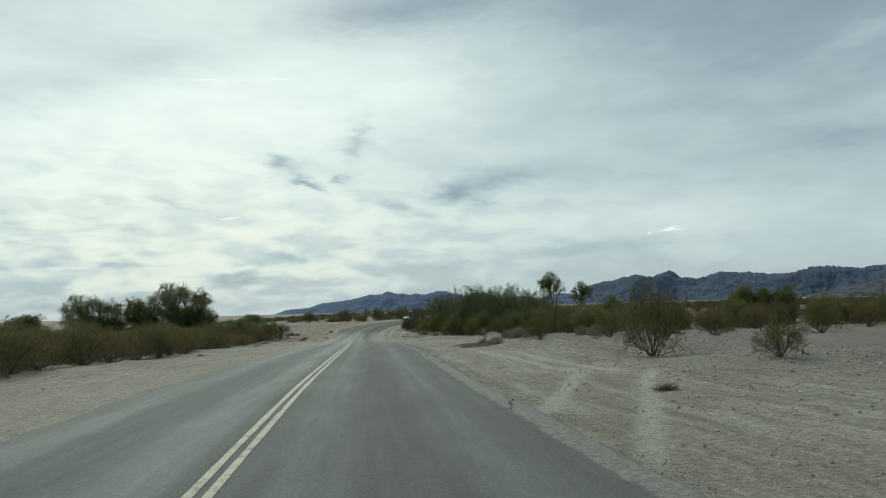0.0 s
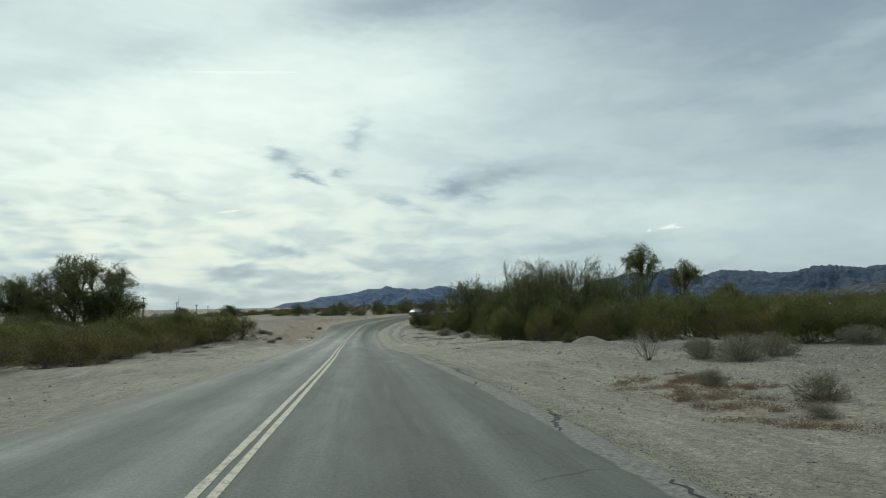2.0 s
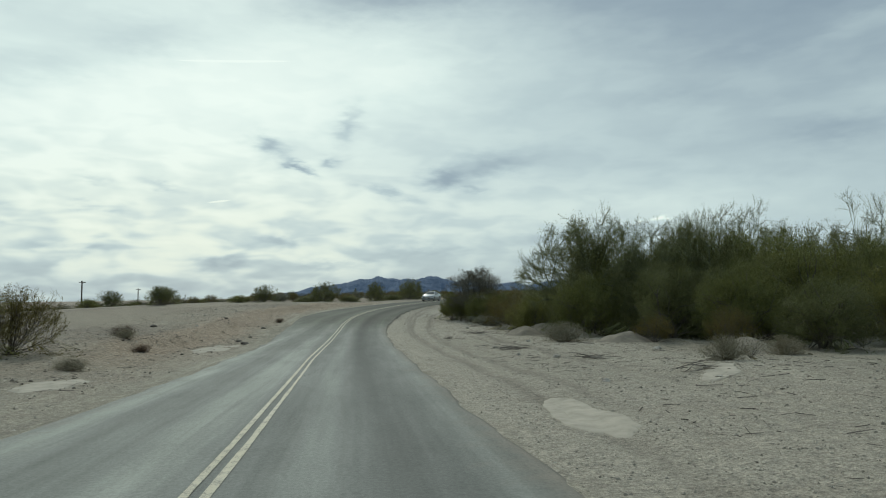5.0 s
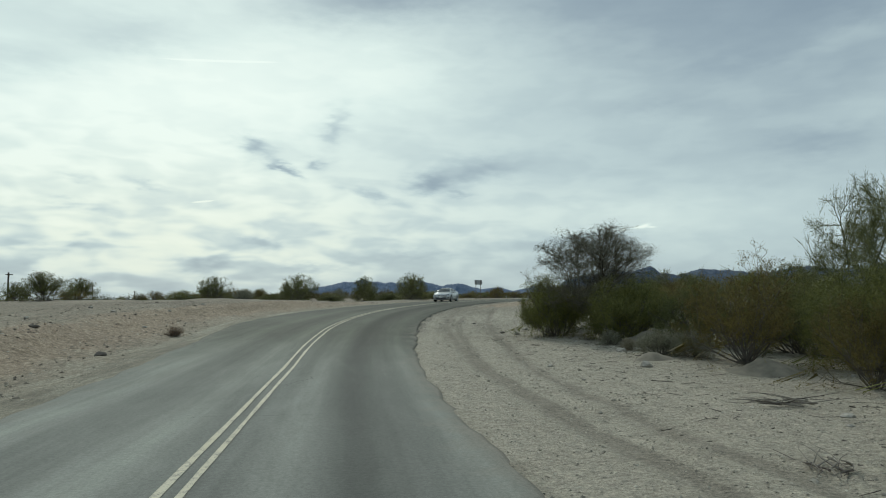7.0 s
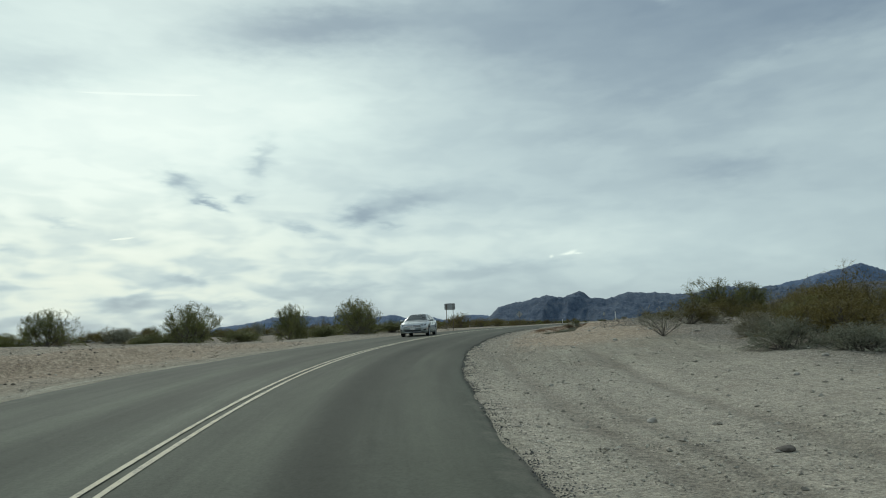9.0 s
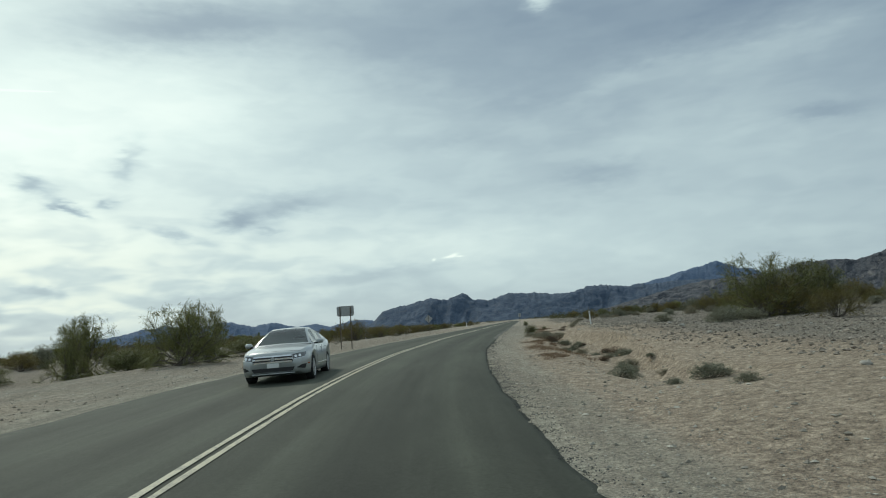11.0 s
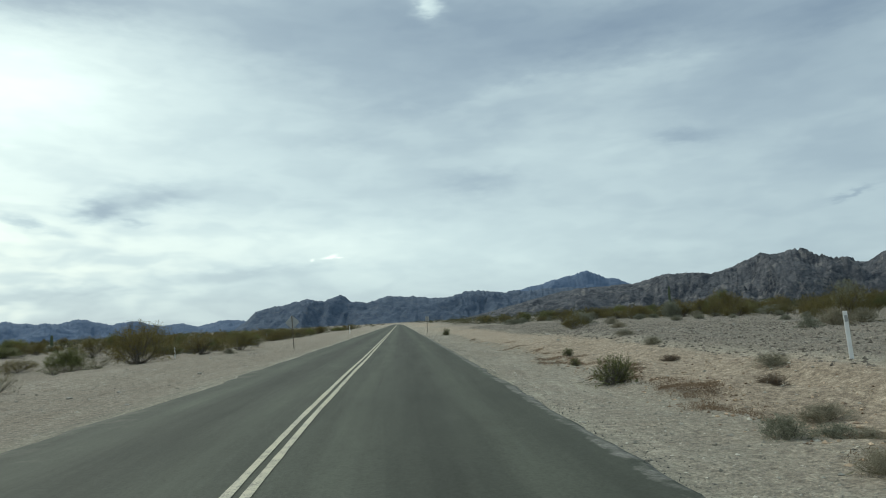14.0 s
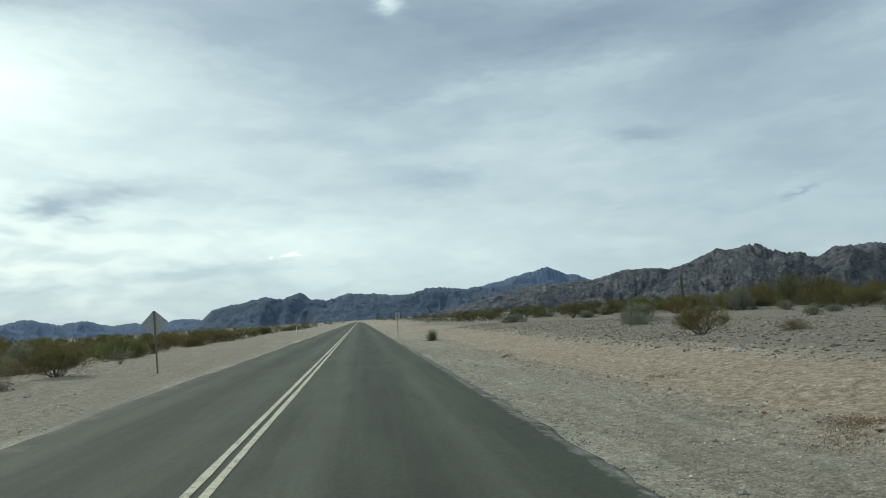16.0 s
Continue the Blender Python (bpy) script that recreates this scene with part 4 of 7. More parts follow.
def plant_meshes(kind, seed):
    """Wood and foliage meshes of one plant, about one metre wide and high."""
    rng = np.random.default_rng(1000 + seed)
    zero = np.zeros
    if kind == "palo":  # open crown of fine bare-looking green twigs on crooked limbs
        n = 5
        d = stems(rng, n, 14, 58, 1)
        P, Q, A, B, G = grow(rng, zero((n, 3)), d, rng.uniform(1.3, 1.8, n), np.full(n, 0.036), [(7, 0.66, 0.62, 0.16, 0.02), (7, 0.60, 0.58, 0.18, 0.03), (7, 0.56, 0.52, 0.18, 0.05), (8, 0.46, 0.46, 0.16, 0.06), (0, 0, 0, 0.16, 0.05)])
        fine = G >= 3
        c, w = along_twigs(rng, P[fine], Q[fine], 30000)
        wood, twig, leaf = prisms(P[~fine], Q[~fine], A[~fine], B[~fine]), prisms(P[fine], Q[fine], A[fine].clip(0.0018), B[fine].clip(0.0012)), leaves(rng, c, w, np.full(30000, 0.070), 0.040, 0.045, 0.35)
        mats = M_GREENWOOD, M_PALO
    elif kind == "umbrella":  # short trunk and a spreading, nearly bare dome of crooked branches
        P, Q, A, B, G = grow(rng, zero((1, 3)), stems(rng, 1, 2, 8, 1), np.array([1.1]), np.array([0.044]), [(9, 1.0, 0.60, 0.06, 0.0), (7, 0.62, 0.5, 0.16, 0.05), (7, 0.60, 0.5, 0.18, 0.05), (7, 0.58, 0.48, 0.2, 0.05), (6, 0.55, 0.45, 0.2, 0.05), (0, 0, 0, 0.2, 0.03)])
        low = (P[:, 2] < 0.55) & (G > 2)
        P, Q, A, B, G = P[~low], Q[~low], A[~low], B[~low], G[~low]
        fine = G >= 3
        c, w = along_twigs(rng, P[fine], Q[fine], 9000)
        wood, twig, leaf = prisms(P[~fine], Q[~fine], A[~fine], B[~fine]), prisms(P[fine], Q[fine], A[fine].clip(0.0016), B[fine].clip(0.0010)), leaves(rng, c, w, np.full(9000, 0.045), 0.045, 0.03, 0.4)
        mats = M_WOOD, M_GREYTWIG
    elif kind == "tree":  # rounded feathery desert tree, short trunk, limbs showing through
        n = 4
        d = stems(rng, n, 8, 40, 1)
        P, Q, A, B, G = grow(rng, zero((n, 3)), d, rng.uniform(1.1, 1.6, n), np.full(n, 0.085), [(6, 0.72, 0.62, 0.14, 0.03), (6, 0.64, 0.6, 0.18, 0.04), (6, 0.58, 0.55, 0.2, 0.04), (6, 0.52, 0.5, 0.2, 0.05), (0, 0, 0, 0.2, 0.05)])
        low = (P[:, 2] < 0.5) & (G > 2)
        P, Q, A, B, G = P[~low], Q[~low], A[~low], B[~low], G[~low]
        fine = G >= 3
        c, w = along_twigs(rng, P[fine], Q[fine], 60000)
        wood, twig, leaf = prisms(P[~fine], Q[~fine], A[~fine], B[~fine]), prisms(P[fine], Q[fine], A[fine].clip(0.0025), B[fine].clip(0.0016)), leaves(rng, c, w, np.full(60000, 0.070), 0.08, 0.07, 0.5)
        mats = M_WOOD, M_DARK
    elif kind == "dome":  # tall many-stemmed bush, a loose dome of feathery branches
        n = 24
        d = stems(rng, n, 4, 86, 1)
        start = rng.normal(0, 0.2, (n, 3)) * (1, 1, 0)
        P, Q, A, B, G = grow(rng, start, d, rng.uniform(1.0, 1.8, n), np.full(n, 0.030), [(6, 0.55, 0.42, 0.10, 0.03), (5, 0.55, 0.5, 0.16, 0.03), (5, 0.5, 0.55, 0.2, 0.03), (0, 0, 0, 0.2, 0.03)])
        fine = G >= 2
        c, w = along_twigs(rng, P[fine], Q[fine], 22000)
        wood, twig, leaf = prisms(P[~fine], Q[~fine], A[~fine], B[~fine]), prisms(P[fine], Q[fine], A[fine].clip(0.004), B[fine].clip(0.003)), leaves(rng, c, w, np.full(22000, 0.075), 0.085, 0.05, 0.45)
        mats = M_WOOD, M_DARK
    elif kind == "poplar":  # tall narrow leafy tree
        d = stems(rng, 1, 0, 5, 1)
        P, Q, A, B, G = grow(rng, zero((1, 3)), d, np.array([4.6]), np.array([0.11]), [(12, 0.36, 0.45, 0.05, 0.05), (6, 0.6, 0.6, 0.15, 0.05), (6, 0.6, 0.6, 0.2, 0.0), (0, 0, 0, 0.25, 0.0)])
        fine = G >= 2
        c, w = along_twigs(rng, P[fine], Q[fine], 9500)
        wood, twig, leaf = prisms(P[~fine], Q[~fine], A[~fine], B[~fine]), prisms(P[fine], Q[fine], A[fine].clip(0.005), B[fine].clip(0.003)), leaves(rng, c, w, np.full(9500, 0.075), 0.28, 0.10)
        mats = M_WOOD, M_DARK
    elif kind in ("shrub", "dark"):  # dense green dome down to the ground
        n = 26
        d = stems(rng, n, 5, 78, 1)
        start = rng.normal(0, 0.18, (n, 3)) * (1, 1, 0)
        P, Q, A, B, G = grow(rng, start, d, rng.uniform(0.7, 1.15, n), np.full(n, 0.022), [(5, 0.66, 0.55, 0.14, 0.06), (5, 0.6, 0.6, 0.2, 0.05), (4, 0.55, 0.6, 0.2, 0.05), (0, 0, 0, 0.2, 0.05)])
        fine = G >= 2
        c, w = along_twigs(rng, P[fine], Q[fine], 34000)
        keep = c[:, 2] > -0.02
        c, w = c[keep], w[keep]
        wood, twig, leaf = prisms(P[~fine], Q[~fine], A[~fine], B[~fine]), prisms(P[fine], Q[fine], A[fine].clip(0.003), B[fine].clip(0.002)), leaves(rng, c, w, np.full(len(c), 0.055), 0.11, 0.07, 0.6)
        mats = M_WOOD, M_SHRUB if kind == "shrub" else M_DARK
    elif kind == "creo":  # airy olive-brown bush, stems fanning from the root
        n = 36
        d = stems(rng, n, 4, 76, 1)
        start = rng.normal(0, 0.05, (n, 3)) * (1, 1, 0)
        P, Q, A, B, G = grow(rng, start, d, rng.uniform(0.7, 1.1, n), np.full(n, 0.013), [(4, 0.6, 0.32, 0.10, 0.02), (5, 0.55, 0.45, 0.16, 0.04), (4, 0.5, 0.5, 0.2, 0.04), (0, 0, 0, 0.2, 0.05)])
        fine = G >= 2
        c, w = along_twigs(rng, P[fine], Q[fine], 11000)
        wood, twig, leaf = prisms(P[~fine], Q[~fine], A[~fine], B[~fine]), prisms(P[fine], Q[fine], A[fine].clip(0.0025), B[fine].clip(0.0018)), leaves(rng, c, w, np.full(11000, 0.042), 0.15, 0.03, 0.55)
        mats = M_WOOD, M_CREO
    elif kind == "ball":  # low dry grey cushion of fine twigs
        n = 60
        d = stems(rng, n, 0, 88, 1)
        start = rng.normal(0, 0.07, (n, 3)) * (1, 1, 0)
        P, Q, A, B, G = grow(rng, start, d, rng.uniform(0.35, 0.5, n), np.full(n, 0.008), [(5, 0.6, 0.5, 0.12, 0.03), (5, 0.55, 0.6, 0.2, 0.03), (0, 0, 0, 0.2, 0.03)])
        fine = G >= 1
        c, w = along_twigs(rng, P[fine], Q[fine], 3000)
        wood, twig, leaf = prisms(P[~fine], Q[~fine], A[~fine], B[~fine]), prisms(P[fine], Q[fine], A[fine].clip(0.0022), B[fine].clip(0.0015)), leaves(rng, c, w, np.full(3000, 0.028), 0.14, 0.02)
        mats = M_DRY, M_DRY
    elif kind == "sage":  # dense grey-green cushion of tiny leaves
        n = 46
        d = stems(rng, n, 0, 86, 1)
        start = rng.normal(0, 0.10, (n, 3)) * (1, 1, 0)
        P, Q, A, B, G = grow(rng, start, d, rng.uniform(0.35, 0.5, n), np.full(n, 0.009), [(5, 0.6, 0.5, 0.12, 0.03), (5, 0.55, 0.6, 0.2, 0.03), (0, 0, 0, 0.2, 0.03)])
        fine = G >= 1
        c, w = along_twigs(rng, P[fine], Q[fine], 9000)
        wood, twig, leaf = prisms(P[~fine], Q[~fine], A[~fine], B[~fine]), prisms(P[fine], Q[fine], A[fine].clip(0.0018), B[fine].clip(0.0012)), leaves(rng, c, w, np.full(9000, 0.026), 0.22, 0.015)
        mats = M_WOOD, M_SAGE
    elif kind == "bare":  # leafless fan of grey stems
        n = 16
        d = stems(rng, n, 5, 55, 1)
        P, Q, A, B, G = grow(rng, zero((n, 3)), d, rng.uniform(0.6, 0.95, n), np.full(n, 0.011), [(4, 0.6, 0.4, 0.12, 0.02), (4, 0.55, 0.5, 0.18, 0.02), (0, 0, 0, 0.2, 0.02)])
        fine = G >= 1
        c, w = along_twigs(rng, P[fine], Q[fine], 500)
        wood, twig, leaf = prisms(P[~fine], Q[~fine], A[~fine], B[~fine]), prisms(P[fine], Q[fine], A[fine].clip(0.003), B[fine].clip(0.002)), leaves(rng, c, w, np.full(500, 0.03), 0.2)
        mats = M_WOOD, M_DRY
    elif kind == "snag":  # dead, broken grey branches
        n = 3
        d = stems(rng, n, 15, 60, 1)
        P, Q, A, B, G = grow(rng, zero((n, 3)), d, rng.uniform(1.0, 1.7, n), np.full(n, 0.06), [(3, 0.7, 0.6, 0.2, 0.05), (3, 0.6, 0.6, 0.25, 0.0), (3, 0.5, 0.6, 0.25, 0.0), (0, 0, 0, 0.2, 0.0)])
        fine = G >= 2
        c, w = along_twigs(rng, P[fine], Q[fine], 40)
        wood, twig, leaf = prisms(P[~fine], Q[~fine], A[~fine], B[~fine]), prisms(P[fine], Q[fine], A[fine].clip(0.006), B[fine].clip(0.004)), leaves(rng, c, w, np.full(40, 0.03), 0.2)
        mats = M_WOOD, M_DRY
    else:  # tuft: short stiff leaves from one point
        n = 130
        d = stems(rng, n, 0, 75, 1)
        start = rng.normal(0, 0.06, (n, 3)) * (1, 1, 0)
        P, Q, A, B, G = grow(rng, start, d, rng.uniform(0.25, 0.5, n), np.full(n, 0.006), [(4, 0.5, 0.4, 0.12, 0.0), (0, 0, 0, 0.2, 0.0)])
        fine = G >= 1
        c, w = along_twigs(rng, P[fine], Q[fine], 1500)
        wood, twig, leaf = prisms(P[~fine], Q[~fine], A[~fine], B[~fine]), prisms(P[fine], Q[fine], A[fine].clip(0.003), B[fine].clip(0.002)), leaves(rng, c, w, np.full(1500, 0.032), 0.22)
        mats = M_WOOD, M_DARK if kind == "tuft" else M_STRAW
    wood, twig, leaf = fit_unit([wood, twig, leaf], 0.7 if kind == "palo" else 0.35)
    crown = np.concatenate([twig[0], leaf[0]]), np.concatenate([twig[1], leaf[1] + len(twig[0])])
    return mesh_from("wood", *wood, mats[0]), mesh_from("foliage", *crown, mats[1])


KINDS = {
    # name, category, variants, wood part, foliage part, label
    "palo": ("palo_verde_tree", "tree", 3, "trunk", "crown", "open-crowned green palo verde tree with fine bare twigs"),
    "umbrella": ("palo_verde_tree", "tree", 1, "trunk", "crown", "spreading nearly bare palo verde tree above green shrubs"),
    "tree": ("desert_tree", "tree", 2, "trunk", "crown", "dark rounded desert tree with dense small leaves"),
    "dome": ("tall_bush", "bush", 3, "branchwork", "foliage", "tall many-stemmed grey-green desert bush on the plain"),
    "poplar": ("slender_tree", "tree", 1, "trunk", "crown", "slender leafy tree rising above the thicket"),
    "shrub": ("green_shrub", "shrub", 3, "branchwork", "foliage", "dense dark green desert shrub growing to the ground"),
    "dark": ("grey_green_shrub", "shrub", 2, "branchwork", "foliage", "dense grey-green desert shrub in the thicket"),
    "creo": ("creosote_bush", "bush", 3, "branchwork", "foliage", "airy olive-brown creosote bush on sandy ground"),
    "ball": ("dry_bush", "bush", 2, "branchwork", "twig_cushion", "low rounded dry grey bush on gravel"),
    "sage": ("sage_bush", "bush", 2, "branchwork", "foliage", "low rounded grey-green sage bush on washed sand"),
    "bare": ("leafless_bush", "bush", 2, "branchwork", "twig_cushion", "leafless grey bush with fanned thin stems"),
    "snag": ("dead_tree", "tree", 1, "trunk", "branchwork", "dead grey broken tree among brush"),
    "tuft": ("green_tuft", "plant", 2, "branchwork", "foliage", "small stiff dark green plant on the verge"),
    "straw": ("dry_weed", "plant", 2, "branchwork", "foliage", "dry rust-brown weed on the road verge"),
}
PLANT_CACHE = {}
plant_rng = random.Random(7)


def plant(kind, x, y, wide, high, turn=None, group="", sink=0.03, label=""):
    name, category, variants, wood_name, leaf_name, text = KINDS[kind]
    k = plant_rng.randrange(variants)
    if (kind, k) not in PLANT_CACHE:
        PLANT_CACHE[kind, k] = plant_meshes(kind, 17 * k + sum(map(ord, kind)))
    wood, foliage = PLANT_CACHE[kind, k]
    root = new(name)
    root.empty_display_size = 0.2
    root.matrix_basis = Matrix.LocRotScale((x, y, at(x, y) - sink), Euler((0, 0, plant_rng.uniform(0, 6.28) if turn is None else turn)), (wide, wide, high))
    part(wood_name, wood, None, root)
    part(leaf_name, foliage, None, root)
    return tagged(root, label or text, category, group or f"{name.replace('_', ' ')}s of the desert")


# beside the straight before the bend, on the gravel bank
for kind, x, y, w, h in (
    ("creo", 6.4, 20.8, 2.1, 2.35), ("creo", 7.7, 15.6, 1.25, 0.95), ("tuft", 4.2, 12.9, 0.55, 0.16), ("bare", 8.4, 30.5, 1.5, 1.1), ("creo", 5.3, 37.2, 1.8, 1.5),
    ("ball", 9.2, 44.9, 1.2, 0.7), ("ball", 9.9, 43.6, 0.9, 0.8), ("ball", 8.8, 39.4, 1.1, 0.7), ("creo", 9.0, 36.5, 1.8, 1.4), ("bare", 7.1, 31.4, 0.5, 0.45), ("ball", 5.3, 49.4, 0.8, 0.35),
    ("bare", 2.9, 47.2, 1.2, 0.95), ("ball", 2.4, 41.4, 0.6, 0.4), ("ball", 5.0, 46.0, 1.6, 0.8), ("ball", 6.2, 46.4, 1.4, 0.7), ("ball", 4.4, 46.8, 1.0, 0.6), ("ball", 3.0, 38.5, 0.9, 0.5), ("ball", 2.2, 37.0, 0.55, 0.25), ("ball", 5.4, 50.0, 1.1, 0.45), ("ball", 12.3, 52.3, 1.9, 0.7),
    ("ball", 11.5, 47.0, 1.3, 0.7), ("creo", 12.5, 43.5, 2.0, 1.5), ("creo", 14.0, 35.0, 2.2, 1.6), ("creo", 11.8, 56.5, 2.4, 1.9), ("creo", 15.5, 50.0, 2.6, 1.9), ("creo", 17.5, 44.0, 2.4, 1.8),
    ("creo", 20.0, 36.0, 2.4, 1.7), ("shrub", 19.5, 58.0, 3.2, 2.2), ("creo", 23.5, 51.0, 2.8, 2.0), ("shrub", 26.0, 60.0, 3.6, 2.6), ("creo", 27.0, 43.0, 2.5, 1.8), ("tree", 31.0, 68.0, 4.6, 4.0), ("shrub", 33.0, 58.0, 3.6, 2.6),
    ("tree", 38.0, 74.0, 5.0, 4.4), ("creo", 36.0, 50.0, 2.8, 2.0), ("shrub", 42.0, 63.0, 4.0, 2.8), ("bare", 10.4, 33.0, 1.1, 0.8), ("ball", 13.5, 40.0, 0.9, 0.5), ("shrub", 24.0, 70.0, 3.6, 2.8),
):
    plant(kind, x, y, w, h)

# scrub belt behind the gravel bank
belt_rng = random.Random(12)
for k in range(34):
    x = 11.0 + 1.15 * k + belt_rng.uniform(-0.8, 0.8)
    y = 57.0 + 0.25 * k + belt_rng.uniform(-5, 6)
    kind = belt_rng.choice(("creo", "creo", "creo", "shrub", "dark"))
    plant(kind, x, y, belt_rng.uniform(2.2, 3.6), belt_rng.uniform(1.5, 2.6))

# first thicket on the outer side of the road
for kind, x, y, w, h in (
    ("palo", 3.4, 74.6, 5.0, 5.6), ("dome", 2.6, 76.0, 4.4, 4.8), ("palo", 7.0, 76.2, 5.4, 5.8), ("dome", 5.0, 79.5, 4.6, 4.9), ("palo", 10.4, 79.0, 5.0, 5.1), ("poplar", 13.2, 81.9, 3.4, 7.4), ("poplar", 17.0, 83.5, 3.0, 6.3),
    ("shrub", 1.2, 73.0, 3.2, 2.2), ("shrub", 4.0, 71.0, 3.6, 2.6), ("dark", 7.2, 70.4, 3.6, 2.7), ("shrub", 10.4, 69.0, 3.8, 2.7), ("dark", 13.4, 71.0, 4.0, 3.0), ("shrub", 16.2, 73.0, 4.0, 3.0), ("dark", 19.4, 75.0, 4.0, 3.0),
    ("creo", 2.9, 67.8, 2.2, 1.7), ("creo", 5.8, 66.8, 2.4, 1.8), ("creo", 9.2, 65.2, 2.4, 1.7), ("creo", 12.6, 66.2, 2.6, 1.9), ("creo", 7.8, 62.4, 1.9, 1.4), ("shrub", 22.5, 79.0, 4.2, 3.2), ("creo", 16.0, 66.5, 2.6, 1.9),
    ("shrub", 13.0, 78.0, 4.2, 3.4), ("dark", 8.6, 74.0, 4.2, 3.6), ("tree", 21.0, 86.0, 4.6, 4.4), ("shrub", 9.5, 83.0, 4.4, 3.2), ("tuft", 3.6, 63.5, 0.9, 0.6),
):
    plant(kind, x, y, w, h)

# second thicket
for kind, x, y, w, h in (
    ("palo", 0.2, 104.3, 6.2, 6.2), ("palo", 2.8, 101.4, 5.6, 5.3), ("palo", 9.2, 107.7, 6.0, 6.9), ("palo", 5.4, 102.5, 5.0, 6.0), ("palo", 12.0, 101.5, 5.4, 6.2), ("tree", 15.5, 106.0, 5.0, 5.2),
    ("shrub", -0.9, 101.2, 3.6, 2.9), ("dark", 1.8, 98.2, 4.0, 3.2), ("shrub", 3.6, 95.0, 3.8, 3.0), ("shrub", 6.6, 96.6, 4.4, 4.0), ("dark", 4.6, 91.4, 3.2, 2.3), ("shrub", 8.4, 92.4, 4.0, 3.2), ("dark", 12.0, 93.0, 4.2, 3.4),
    ("shrub", 2.2, 103.0, 4.4, 3.8), ("dark", 5.2, 100.0, 4.4, 4.0), ("shrub", 16.0, 94.0, 4.4, 3.4), ("shrub", 10.5, 98.0, 4.6, 4.2), ("creo", 2.0, 92.6, 1.8, 1.4), ("creo", 6.6, 88.4, 2.0, 1.6), ("creo", 0.4, 95.8, 1.6, 1.2),
    ("shrub", 1.4, 105.0, 5.2, 4.7), ("shrub", 3.8, 102.2, 5.2, 4.8), ("shrub", 6.8, 100.4, 5.4, 5.0), ("dome", 10.2, 102.4, 5.4, 5.2), ("dome", 9.0, 106.4, 5.4, 5.0), ("ball", -2.8, 97.5, 1.8, 0.85), ("ball", -1.0, 86.2, 1.2, 0.65), ("bare", 0.2, 87.4, 1.2, 0.7), ("shrub", -2.6, 107.0, 2.8, 2.2), ("creo", -3.0, 110.2, 2.4, 1.7), ("ball", 1.8, 88.8, 1.3, 0.6),
):
    plant(kind, x, y, w, h)

# third thicket at the start of the bend
for kind, x, y, w, h in (
    ("umbrella", -4.9, 122.4, 5.4, 3.95), ("palo", 2.7, 117.0, 4.6, 5.4), ("shrub", -6.4, 122.4, 2.5, 2.2), ("shrub", -4.6, 120.2, 3.2, 2.1), ("dark", -2.6, 118.6, 3.2, 2.2), ("dark", -0.4, 117.0, 3.4, 2.3), ("shrub", -3.4, 123.6, 3.4, 2.2),
    ("creo", -3.3, 114.4, 3.2, 2.8), ("shrub", -1.0, 113.0, 3.4, 2.4), ("shrub", 2.0, 115.0, 3.8, 3.0), ("dark", 1.4, 120.6, 3.8, 2.6), ("sage", -4.8, 116.2, 1.3, 0.72), ("sage", -4.0, 116.0, 1.2, 0.74), ("sage", -5.4, 118.9, 0.8, 0.5), ("shrub", -5.6, 125.0, 2.2, 1.7), ("shrub", 4.5, 111.0, 4.0, 3.4),
    ("ball", -5.2, 117.6, 0.6, 0.4), ("creo", 1.5, 109.6, 2.8, 2.2),
):
    plant(kind, x, y, w, h)

